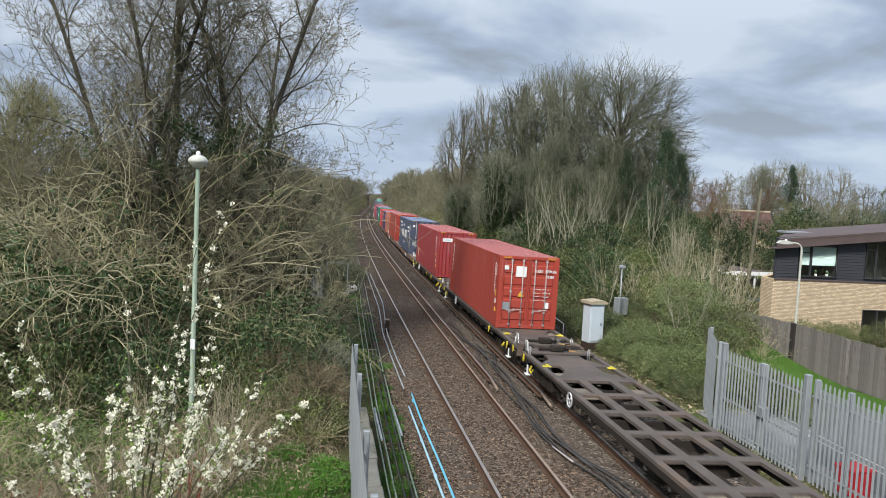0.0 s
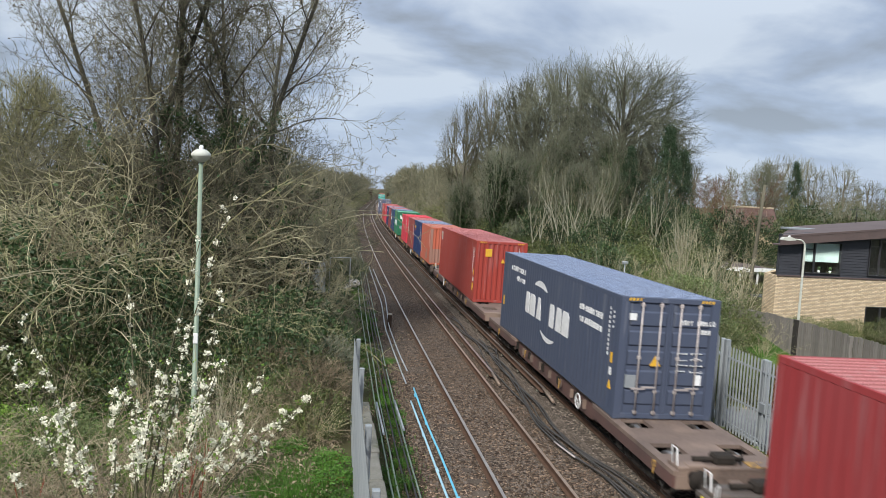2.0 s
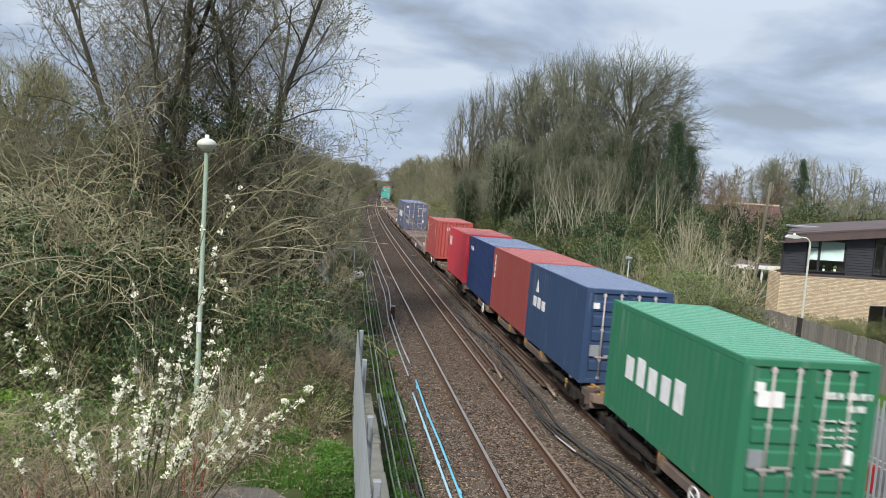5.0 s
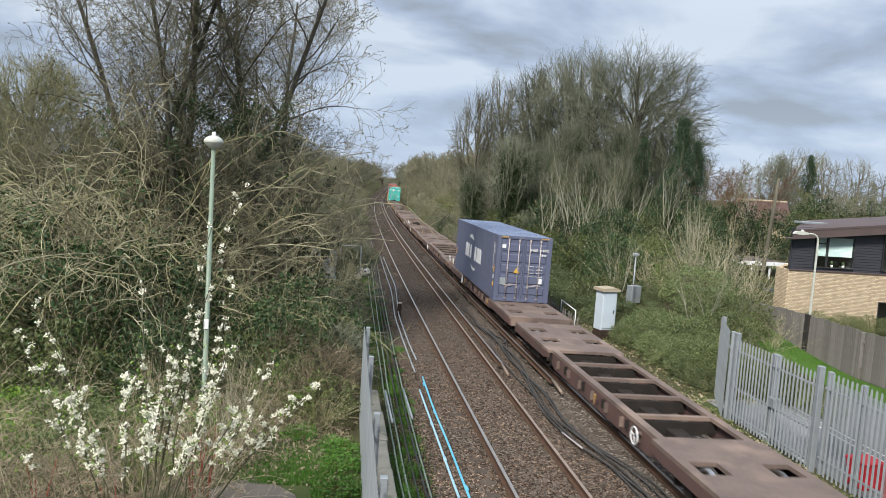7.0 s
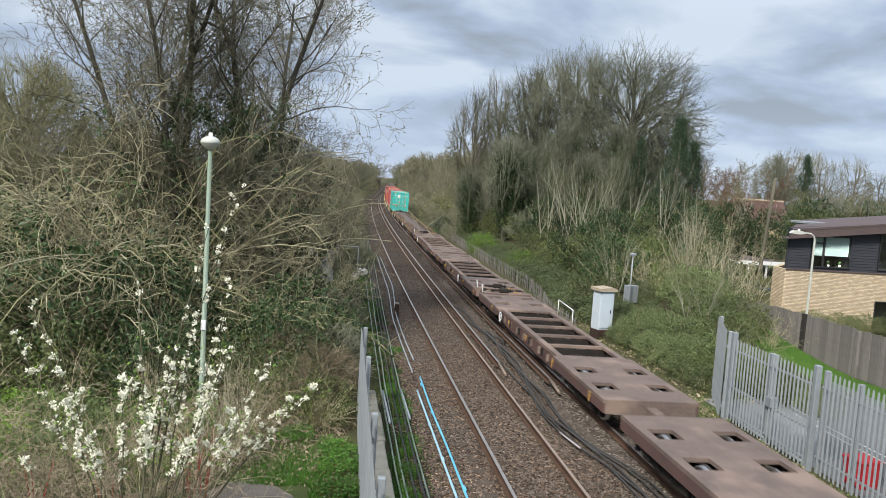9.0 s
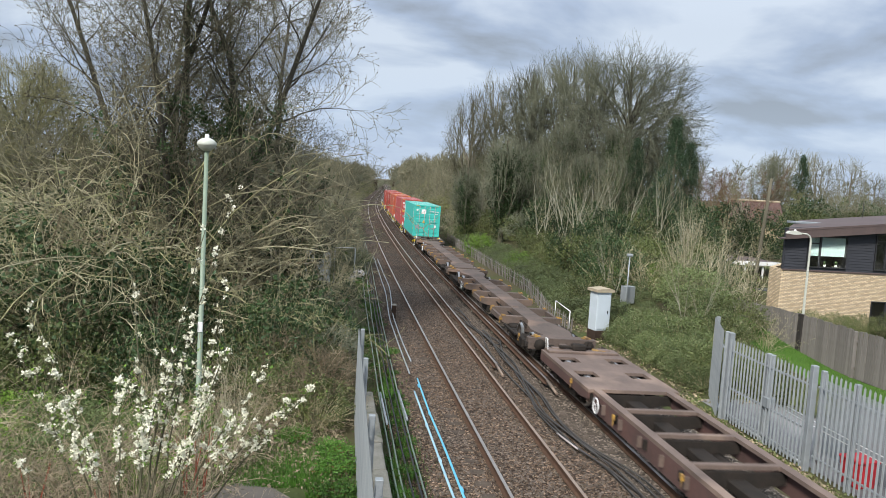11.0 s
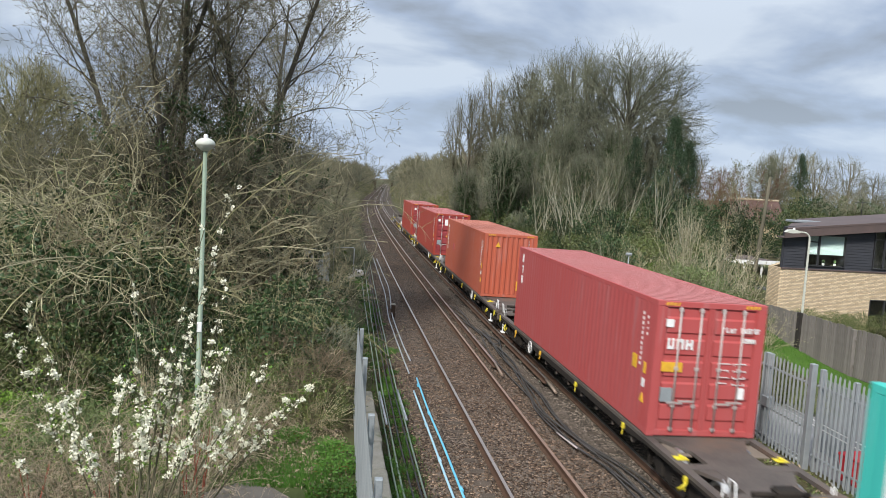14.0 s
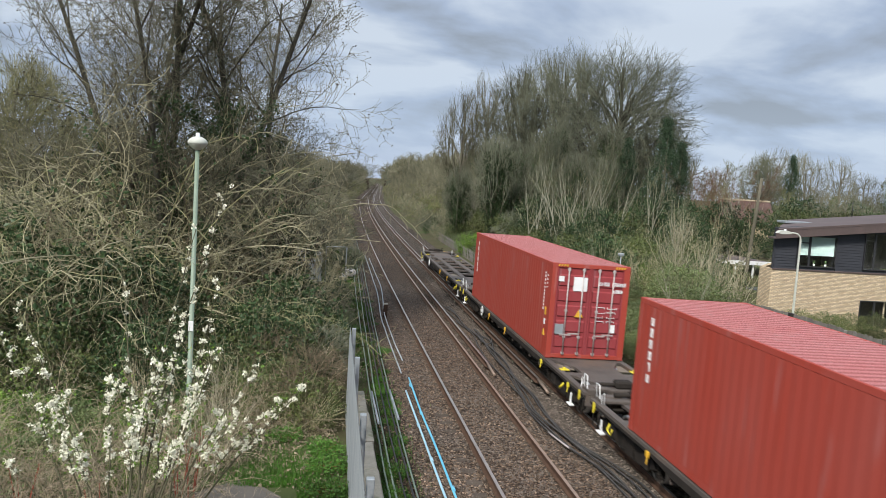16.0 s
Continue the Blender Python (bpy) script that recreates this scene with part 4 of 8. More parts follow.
def container_parts(length, height):
    """The meshes of a container's shell, shared between boxes of one size."""
    key = (length, height)
    if key in CACHE:
        return CACHE[key]
    h = length / 2
    d = {}
    blank = M["white"]
    d["side"] = corrugated(length - 0.32, height - 0.245, 0.278, 0.0055).mesh("side_panel", blank)
    end = corrugated(2 * W2 - 0.3, height - 0.27, 0.25, 0.045)
    d["end"] = end.mesh("end_panel", blank)
    roof = Shape()
    n = round((length - 0.2) / 0.21)
    p = (length - 0.2) / n
    ys = []
    for i in range(n):
        y = -h + 0.1 + i * p
        ys += [(y, 0.0), (y + p * 0.42, 0.0), (y + p * 0.52, 0.04), (y + p * 0.9, 0.04)]
    ys.append((h - 0.1, 0.0))
    k = len(ys)
    roof.add([(x, y, height - 0.045 + z) for x in (-W2 + 0.05, W2 - 0.05) for y, z in ys], [(k + i, k + i + 1, i + 1, i) for i in range(k - 1)])
    # slot 1: troughs and slopes, for the roof colour with shade painted in
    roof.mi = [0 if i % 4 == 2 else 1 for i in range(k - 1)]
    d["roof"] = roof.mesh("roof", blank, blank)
    d["post"] = Shape().prism([(0, 0), (0.15, 0), (0.15, 0.03), (0.05, 0.05), (0.03, 0.10), (0.03, 0.18), (0, 0.18)], "z", 0.11, height - 0.11).mesh("corner_post", blank)
    d["rail"] = Shape().box(-0.03, -h + 0.16, 0, 0.03, h - 0.16, 0.11, 0.008).mesh("side_rail", blank)
    d["rail_low"] = Shape().box(-0.025, -h + 0.16, 0, 0.025, h - 0.16, 0.15, 0.008).mesh("bottom_rail", blank)
    d["header"] = Shape().box(-W2 + 0.15, -0.04, 0, W2 - 0.15, 0.04, 0.12, 0.008).mesh("header", blank)
    d["cast"] = Shape().box(-0.081, -0.089, 0, 0.081, 0.089, 0.118, 0.012).mesh("corner_casting", blank)
    d["floor"] = Shape().box(-W2 + 0.06, -h + 0.1, 0.05, W2 - 0.06, h - 0.1, 0.13).mesh("floor", M["under"])
    dh = height - 0.27
    door = Shape()
    w = W2 - 0.155
    door.box(0, -0.01, 0, w, 0.03, dh)
    n = 5
    g = (dh - 0.3) / n
    for i in range(n):
        z = 0.15 + i * g
        door.prism([(-0.01, z + 0.05), (-0.045, z + 0.09), (-0.045, z + g - 0.09), (-0.01, z + g - 0.05)], "x", 0.1, w - 0.1)
    door.box(0.0, -0.05, 0, 0.06, -0.008, dh, 0.006).box(w - 0.06, -0.05, 0, w, -0.008, dh, 0.006)
    d["door"] = door.mesh("door", blank)
    bar = Shape().tube([(0, -0.085, -0.02), (0, -0.085, dh + 0.02)], 0.02, 8)
    for z in (0.0, 0.5, 1.3, dh - 0.08):
        bar.box(-0.045, -0.1, z, 0.045, -0.05, z + 0.07, 0.006)
    d["bar"] = bar.mesh("lock_bar", M["lockbar"])
    d["handle"] = Shape().box(0, -0.12, 0, 0.36, -0.10, 0.045, 0.006).mesh("handle", M["lockbar"])
    CACHE[key] = d
    return d


def sticker(parent, name, face, a, b, wide, tall, mat, length, height, tri=False, label=""):
    """A flat mark, 4 mm proud: face 'side' (a along y from the near end, b up), 'end' (a from the left edge, b up)."""
    s = Shape()
    if tri:
        o = [(-wide / 2, 0), (wide / 2, 0), (0, tall)]
    else:
        o = [(-wide / 2, 0), (wide / 2, 0), (wide / 2, tall), (-wide / 2, tall)]
    if face == "side":
        s.prism([(-length / 2 + a + p, b + q) for p, q in o], "x", -W2 - 0.008, -W2 + 0.03)
    elif face == "far_side":
        s.prism([(-length / 2 + a + p, b + q) for p, q in o], "x", W2 - 0.03, W2 + 0.008)
    else:
        y = -length / 2
        s.prism([(-W2 + a + p, b + q) for p, q in o], "y", y - 0.012, y + 0.05)
    return part(name, s, mat, parent, label)


def bars_of_text(parent, face, a, b, count, step, wide, tall, length, height, down=False, mat=None, name="lettering", seed=0):
    """Illegible lettering as one part of plain bars."""
    r = random.Random(seed)
    s = Shape()
    y = -length / 2

    def bar(p, q, w, t):
        if face == "side":
            s.box(-W2 - 0.008, y + p, q, -W2 + 0.02, y + p + w, q + t)
        else:
            s.box(-W2 + p, y - 0.012, q, -W2 + p + w, y + 0.02, q + t)

    for i in range(count):
        w, t = wide * r.uniform(0.8, 1.0) * (0.62 if down and wide < 0.1 else 1), tall * r.uniform(0.8, 1.0)
        p, q = (a, b - i * step) if down else (a + i * step, b)
        if face == "side" and not down and wide > 0.3:
            bar(p, q, w, t)
            continue
        # two thin bars and a cross bar each
        k = min(w, t) * 0.3
        bar(p, q, k, t)
        if r.random() < 0.7:
            bar(p + w - k, q, k, t)
        bar(p + k, q + r.choice((0.0, 0.4, 0.72)) * t, w - k * 2, t * 0.27)
    ob = part(name, s, mat or M["letter"], parent, "illegible white lettering")
    return tagged(ob, label="illegible white lettering", kind="stuff") or ob


def arc_mark(parent, length, y_mid, z_mid, radius, a0, a1, wide, name="emblem"):
    """A curved white brush stroke on the side."""
    s = Shape()
    n = 12
    v = []
    for i in range(n + 1):
        t = i / n
        w = radians(a0 + (a1 - a0) * t)
        k = wide * (0.25 + 0.75 * math.sin(math.pi * t))
        for q in (radius - k / 2, radius + k / 2):
            v.append((-W2 - 0.009, -length / 2 + y_mid + 1.7 * q * math.cos(w), z_mid + q * math.sin(w)))
    s.add(v + [(x + 0.03, y, z) for x, y, z in v], [(2 * i, 2 * i + 1, 2 * i + 3, 2 * i + 2) for i in range(n)] + [(2 * n + 2 + 2 * i + 2, 2 * n + 2 + 2 * i + 3, 2 * n + 2 + 2 * i + 1, 2 * n + 2 + 2 * i) for i in range(n)])
    return part(name, s, M["letter"], parent)


def container(label, length, height, mat, doors=True, roof=None):
    """A shipping container on its base; the near end (local -y) has the doors or a plain corrugated wall."""
    d = container_parts(length, height)
    h = length / 2
    roof = roof or mat
    c = thing("shipping_container", label, "shipping container", group="containers on the train")
    part("side_panel", d["side"], None, c, own=mat, at=pose(-W2 + 0.004, h - 0.16, 0.14, 0, 0, 180))
    part("side_panel", d["side"], None, c, own=mat, at=pose(W2 - 0.004, -h + 0.16, 0.14))
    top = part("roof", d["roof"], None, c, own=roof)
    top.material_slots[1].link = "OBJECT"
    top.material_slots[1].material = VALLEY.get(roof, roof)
    part("floor", d["floor"], None, c)
    for x, y, turn in ((-W2, -h, 0), (W2, -h, 90), (W2, h, 180), (-W2, h, 270)):
        part("corner_post", d["post"], None, c, own=mat, at=pose(x, y, 0, 0, 0, turn))
        for z in (0, height - 0.118):
            part("corner_casting", d["cast"], None, c, own=mat, at=(x * (1 - 0.078 / W2), y * (1 - 0.086 / h), z))
    for x in (-W2 + 0.032, W2 - 0.032):
        part("top_rail", d["rail"], None, c, own=mat, at=(x, 0, height - 0.115))
        part("bottom_rail", d["rail_low"], None, c, own=mat, at=(x, 0, 0.01))
    for y in (-h + 0.045, h - 0.045):
        part("header", d["header"], None, c, own=mat, at=(0, y, height - 0.13))
        part("sill", d["header"], None, c, own=mat, at=(0, y, 0.015))
    part("end_panel", d["end"], None, c, own=mat, at=pose(W2 - 0.15, h - 0.004, 0.14, 0, 0, 90))
    if doors:
        w = W2 - 0.155
        for x in (-w - 0.005, 0.005):
            leaf = part("door", d["door"], None, c, own=mat, at=(x, -h + 0.06, 0.135))
            for bx in ((0.36, 0.82) if x < 0 else (0.24, 0.70)):
                part("lock_bar", d["bar"], None, leaf, at=(bx, 0, 0))
            for bx in (0.3, 0.56):
                part("handle", d["handle"], None, leaf, at=(bx - 0.1, 0, 0.58 if bx < 0.5 else 0.62))
    else:
        part("end_panel", d["end"], None, c, own=mat, at=pose(-W2 + 0.15, -h + 0.004, 0.14, 0, 0, -90))
    # striped warning marks at the high corners of the end
    if height > 2.7:
        for x0 in (0.16, 2 * W2 - 0.16 - 0.32):
            s = Shape()
            for i in range(4):
                x = -W2 + x0 + i * 0.085
                s.prism([(x, height - 0.095), (x + 0.04, height - 0.095), (x + 0.07, height - 0.03), (x + 0.03, height - 0.03)], "y", -h - 0.008, -h + 0.01)
            part("warning_stripes", s, M["yellow"], c, "yellow and black height stripes")
    return c


def dress_doors(c, length, height, seed, plate=True, triangle=True):
    """Marks on the door end: code lines, a data plate, stickers."""
    bars_of_text(c, "end", 1.48, height - 0.62, 4, 0.085, 0.065, 0.12, length, height, seed=seed)
    bars_of_text(c, "end", 1.90, height - 0.62, 6, 0.075, 0.06, 0.12, length, height, seed=seed + 1)
    bars_of_text(c, "end", 1.92, height - 0.83, 4, 0.085, 0.065, 0.11, length, height, seed=seed + 2)
    for i in range(4):
        bars_of_text(c, "end", 1.45, 1.15 + 0.14 * i, 2, 0.36, 0.30, 0.05, length, height, seed=seed + 5 + i)
    sticker(c, "label_plate", "end", 0.35, 0.75, 0.26, 0.3, M["galv"], length, height, label="dull metal data plate")
    sticker(c, "sticker", "end", 2.02, 0.85, 0.15, 0.24, M["white"], length, height)
    if triangle:
        sticker(c, "warning_triangle", "end", 0.93, 1.28, 0.26, 0.24, M["yellow"], length, height, True, "yellow warning triangle")
    if plate:
        sticker(c, "sticker", "end", 0.9, height - 0.82, 0.42, 0.42, M["white"], length, height, label="white square sticker")
    sticker(c, "sticker", "end", 0.3, height - 0.55, 0.16, 0.16, M["white"], length, height)


def dress_side(c, length, height, seed, marks=True):
    """Code column and stickers on the side near the close end."""
    bars_of_text(c, "side", 0.66, height - 0.42, 11, 0.11, 0.075, 0.075, length, height, True, seed=seed)
    bars_of_text(c, "side", 0.42, height - 0.46, 4, 0.12, 0.075, 0.06, length, height, True, seed=seed + 3)
    if marks:
        sticker(c, "sticker", "side", 0.4, 1.25, 0.11, 0.24, M["yellow"], length, height, label="small yellow label")
        sticker(c, "warning_triangle", "side", 0.42, 0.62, 0.22, 0.2, M["yellow"], length, height, True, "yellow warning triangle")
        sticker(c, "sticker", "side", 0.42, 0.95, 0.12, 0.18, M["white"], length, height)


PAINT = {
    "vermilion": paint("vermilion_container_paint", (0.32, 0.042, 0.025)),
    "crimson": paint("crimson_container_paint", (0.27, 0.030, 0.032)),
    "slate": paint("slate_blue_container_paint", (0.058, 0.072, 0.112)),
    "red": paint("red_brown_container_paint", (0.30, 0.040, 0.028)),
    "orange": paint("faded_orange_container_paint", (0.45, 0.108, 0.058)),
    "blue": paint("deep_blue_container_paint", (0.0095, 0.029, 0.108)),
    "maroon": paint("maroon_container_paint", (0.26, 0.050, 0.043)),
    "scarlet": paint("scarlet_container_paint", (0.52, 0.035, 0.055)),
    "green": paint("green_container_paint", (0.022, 0.15, 0.075)),
    "navy": paint("navy_container_paint", (0.026, 0.055, 0.12)),
    "brick": paint("brick_red_container_paint", (0.36, 0.062, 0.052)),
    "violet": paint("violet_blue_container_paint", (0.098, 0.11, 0.17)),
    "tan": paint("dull_tan_touch_up_paint", (0.31, 0.165, 0.125)),
    "teal": paint("turquoise_container_paint", (0.038, 0.43, 0.37)),
    "wine": paint("wine_red_container_paint", (0.39, 0.068, 0.066)),
    "door_wine": paint("dark_wine_door_paint", (0.26, 0.036, 0.040)),
    "rust": paint("orange_red_container_paint", (0.40, 0.088, 0.045)),
}
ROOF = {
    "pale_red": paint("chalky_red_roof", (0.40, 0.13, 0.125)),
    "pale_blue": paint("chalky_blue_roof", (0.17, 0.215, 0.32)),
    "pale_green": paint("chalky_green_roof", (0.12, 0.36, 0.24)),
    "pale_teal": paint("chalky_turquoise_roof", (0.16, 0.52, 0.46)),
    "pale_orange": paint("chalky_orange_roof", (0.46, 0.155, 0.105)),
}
# trough shade put into the colour: each roof paint again at 0.62
VALLEY = {ROOF[k]: paint("shaded_" + k + "_roof_trough", tuple(v * 0.62 for v in c)) for k, c in (("pale_red", (0.40, 0.13, 0.125)), ("pale_blue", (0.17, 0.215, 0.32)), ("pale_green", (0.12, 0.36, 0.24)), ("pale_teal", (0.16, 0.52, 0.46)), ("pale_orange", (0.46, 0.155, 0.105)))}
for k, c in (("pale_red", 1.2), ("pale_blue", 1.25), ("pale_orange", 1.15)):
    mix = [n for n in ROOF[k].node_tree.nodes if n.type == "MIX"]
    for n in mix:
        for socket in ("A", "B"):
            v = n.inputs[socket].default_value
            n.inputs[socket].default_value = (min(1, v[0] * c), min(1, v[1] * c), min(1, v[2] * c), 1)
L40, L20, HC, STD = 12.192, 6.058, 2.896, 2.591
RIDES = []


def brand_column(c, length, height, n=6, y=None, size=0.2, seed=0):
    """A column of white brand lettering turned upright, at the far end of the side, as plain bars."""
    y = length - 0.75 if y is None else y
    bars_of_text(c, "side", y, height - 0.5, n, size * 1.25, size * 0.6, size, length, height, True, name="brand_mark", seed=seed)


def load(c, near, length):
    RIDES.append((c, near + length / 2, DECK))


def make_loads():
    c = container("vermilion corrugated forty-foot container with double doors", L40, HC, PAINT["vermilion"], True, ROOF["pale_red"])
    dress_doors(c, L40, HC, 11), dress_side(c, L40, HC, 12), brand_column(c, L40, HC, 6, None, 0.2, 13)
    load(c, 29.35, L40)

    c = container("crimson corrugated forty-foot container with a white name sticker", L40, HC, PAINT["crimson"], False, ROOF["pale_red"])
    dress_side(c, L40, HC, 21)
    sticker(c, "sticker", "end", 0.62, HC - 0.62, 0.62, 0.22, M["white"], L40, HC, label="white name sticker")
    bars_of_text(c, "end", 0.36, HC - 0.56, 5, 0.1, 0.08, 0.1, L40, HC, mat=M["blue_pipe"], seed=5)
    bars_of_text(c, "end", 2.0, HC - 0.4, 12, 0.12, 0.06, 0.09, L40, HC, True, seed=22)
    sticker(c, "warning_stripes", "end", 2.2, 0.95, 0.1, 0.9, M["yellow"], L40, HC, label="yellow and black strip")
    sticker(c, "warning_triangle", "end", 1.25, HC - 1.1, 0.18, 0.18, M["yellow"], L40, HC, True)
    load(c, 47.5, L40)

    for label, mat, near, seed in (("slate-blue forty-foot container with white emblem and bright doors", PAINT["slate"], 65.9, 31), ("violet-blue forty-foot container with white emblem and doors", PAINT["violet"], 204.6, 41)):
        c = container(label, L40, HC, mat, True, ROOF["pale_blue"])
        dress_doors(c, L40, HC, seed, plate=False), dress_side(c, L40, HC, seed + 3)
        for i, w in enumerate((0.46, 0.62, 0.5, 0.0, 0.46, 0.5, 0.62)):
            if w:
                y0 = -6.096 + 8.1 - i * 0.72
                o = [(y0, 1.15), (y0 + w, 1.15), (y0 + w * 0.72, 1.85), (y0 + w * 0.28, 1.85)] if i == 2 else [(y0, 1.15), (y0 + w, 1.15), (y0 + w, 1.49), (y0 + w * 0.9, 1.85), (y0 + w * 0.15, 1.85), (y0, 1.73)]
                part("brand_mark", Shape().prism(o, "x", -W2 - 0.009, -W2 + 0.02), M["letter"], c, "white brand block")
        arc_mark(c, L40, 6.9, 1.49, 0.80, 62, 128, 0.2)
        arc_mark(c, L40, 5.7, 1.49, 0.80, 242, 308, 0.16)
        if seed == 31:
            for k in (0, 1):
                bars_of_text(c, "side", 8.9, HC - 0.55 - 0.32 * k, 8 - 3 * k, 0.26, 0.2, 0.18, L40, HC, seed=seed + 7 + k)
                bars_of_text(c, "side", 1.2, HC - 0.75 - 0.32 * k, 9, 0.2, 0.15, 0.16, L40, HC, seed=seed + 9 + k)
        sticker(c, "sticker", "side", L40 - 0.35, 0.9, 0.14, 0.34, M["yellow"], L40, HC)
        load(c, near, L40)

    c = container("red-brown forty-foot container with yellow stickers", L40, HC, PAINT["red"], False, ROOF["pale_red"])
    dress_side(c, L40, HC, 51)
    sticker(c, "sticker", "end", 0.6, HC - 0.72, 0.3, 0.36, M["yellow"], L40, HC, label="large yellow sticker")
    sticker(c, "warning_triangle", "end", 1.3, HC - 1.0, 0.2, 0.2, M["yellow"], L40, HC, True)
    bars_of_text(c, "end", 2.05, HC - 0.35, 11, 0.13, 0.05, 0.1, L40, HC, True, seed=52)
    sticker(c, "sticker", "side", 0.5, 0.5, 0.2, 0.36, M["yellow"], L40, HC)
    sticker(c, "sticker", "side", L40 - 0.6, HC - 0.7, 0.32, 0.46, M["white"], L40, HC, label="white and blue square emblem")
    sticker(c, "emblem", "side", L40 - 0.6, HC - 0.67, 0.26, 0.40, M["sign_blue"], L40, HC)
    part("emblem_stroke", Shape().box(-W2 - 0.011, L40 / 2 - 0.66, HC - 0.60, -W2, L40 / 2 - 0.61, HC - 0.34).box(-W2 - 0.0112, L40 / 2 - 0.61, HC - 0.40, -W2, L40 / 2 - 0.52, HC - 0.35).box(-W2 - 0.0112, L40 / 2 - 0.61, HC - 0.50, -W2, L40 / 2 - 0.55, HC - 0.46), M["lime"], c, "yellow emblem stroke")
    load(c, 84.1, L40)

    c = container("faded orange twenty-foot container with a repainted lower end", L20, STD, PAINT["orange"], False, ROOF["pale_orange"])
    bars_of_text(c, "side", 0.7, STD - 0.35, 10, 0.12, 0.05, 0.09, L20, STD, True, seed=61)
    bars_of_text(c, "end", 2.0, STD - 0.4, 10, 0.13, 0.05, 0.1, L20, STD, True, seed=62)
    part("patch", corrugated(2 * W2 - 0.3, 0.95, 0.25, 0.045), PAINT["tan"], c, "tan repainted lower end", at=pose(-W2 + 0.15, -L20 / 2 - 0.001, 0.14, 0, 0, -90))
    for o in c.children:
        if o.name.startswith("corner_post") and o.location.y < 0:
            o.material_slots[0].material = PAINT["tan"]
    for a, b, w, t in ((2.3, 0.2, 0.6, 0.5), (1.9, 0.3, 0.4, 0.7), (0.2, 0.5, 0.25, 0.5)):
        sticker(c, "patch", "side", a, b, w, t, PAINT["tan"], L20, STD, label="faded tan repair")
    load(c, 101.6, L20)
    c = container("deep blue twenty-foot container with a yellow name", L20, STD, PAINT["blue"], False, ROOF["pale_blue"])
    bars_of_text(c, "side", L20 - 1.35, STD - 0.62, 5, 0.2, 0.16, 0.2, L20, STD, mat=M["yellow"], name="brand_mark", seed=63)
    bars_of_text(c, "side", 0.9, STD - 0.35, 12, 0.12, 0.05, 0.09, L20, STD, True, seed=64)
    bars_of_text(c, "side", L20 - 1.2, STD - 0.82, 3, 0.2, 0.15, 0.09, L20, STD, mat=PAINT["scarlet"], seed=65)
    sticker(c, "patch", "side", 2.9, 0.55, 0.3, 0.3, M["black"], L20, STD, label="dark worn patch")
    load(c, 107.75, L20)
    c = container("maroon twenty-foot container with white side lettering", L20, STD, PAINT["maroon"], False, ROOF["pale_red"])
    brand_column(c, L20, STD, 4, L20 - 0.45, 0.22, 66)
    bars_of_text(c, "side", 0.6, STD - 0.35, 11, 0.12, 0.05, 0.09, L20, STD, True, seed=67)
    load(c, 113.9, L20)
    c = container("scarlet twenty-foot container with white lettering and doors", L20, STD, PAINT["scarlet"], True, PAINT["scarlet"])
    dress_doors(c, L20, STD, 71, plate=False, triangle=False), dress_side(c, L20, STD, 72, False)
    bars_of_text(c, "side", L20 - 1.1, STD - 0.75, 3, 0.26, 0.22, 0.36, L20, STD, name="brand_mark", seed=73)
    bars_of_text(c, "end", 0.22, STD - 0.75, 3, 0.26, 0.22, 0.26, L20, STD, name="brand_mark", seed=74)
    load(c, 121.8, L20)
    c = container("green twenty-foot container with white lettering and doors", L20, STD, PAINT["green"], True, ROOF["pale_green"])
    dress_doors(c, L20, STD, 75, plate=False, triangle=False)
    sticker(c, "sticker", "end", 0.5, STD - 0.8, 0.46, 0.26, M["white"], L20, STD)
    bars_of_text(c, "side", 2.0, 1.0, 5, 0.62, 0.45, 0.62, L20, STD, name="brand_mark", seed=76)
    load(c, 134.4, L20)
    c = container("navy twenty-foot container with a white emblem and doors", L20, STD, PAINT["navy"], True, ROOF["pale_blue"])
    dress_doors(c, L20, STD, 81, plate=False, triangle=False)
    bars_of_text(c, "side", 3.9, 1.25, 3, 0.5, 0.4, 0.34, L20, STD, name="brand_mark", seed=82)
    sticker(c, "emblem", "side", 4.9, 1.75, 0.3, 0.4, M["letter"], L20, STD, True)
    load(c, 142.4, L20)
    c = container("brick-red twenty-foot container with a white name", L20, STD, PAINT["maroon"], False, ROOF["pale_red"])
    brand_column(c, L20, STD, 4, L20 - 0.5, 0.2, 83)
    load(c, 148.6, L20)
    c = container("plain deep blue twenty-foot container", L20, STD, PAINT["blue"], False, ROOF["pale_blue"])
    bars_of_text(c, "side", L20 - 1.2, STD - 0.65, 4, 0.2, 0.16, 0.2, L20, STD, name="brand_mark", seed=84)
    load(c, 154.75, L20)
    c = container("scarlet twenty-foot container with large white lettering", L20, STD, PAINT["scarlet"], False, ROOF["pale_red"])
    bars_of_text(c, "side", L20 - 1.15, STD - 1.0, 3, 0.28, 0.2, 0.55, L20, STD, name="brand_mark", seed=85)
    load(c, 162.05, L20)
    c = container("brick-red twenty-foot container with white lettering on its end", L20, STD, PAINT["brick"], False, ROOF["pale_red"])
    brand_column(c, L20, STD, 4, L20 - 0.5, 0.2, 86)
    bars_of_text(c, "side", 0.8, STD - 0.35, 10, 0.12, 0.04, 0.09, L20, STD, True, seed=87)
    bars_of_text(c, "end", 0.7, STD - 0.62, 2, 0.13, 0.11, 0.24, L20, STD, name="brand_mark", seed=88)
    bars_of_text(c, "end", 1.95, STD - 0.4, 11, 0.12, 0.05, 0.09, L20, STD, True, seed=89)
    load(c, 174.35, L20)

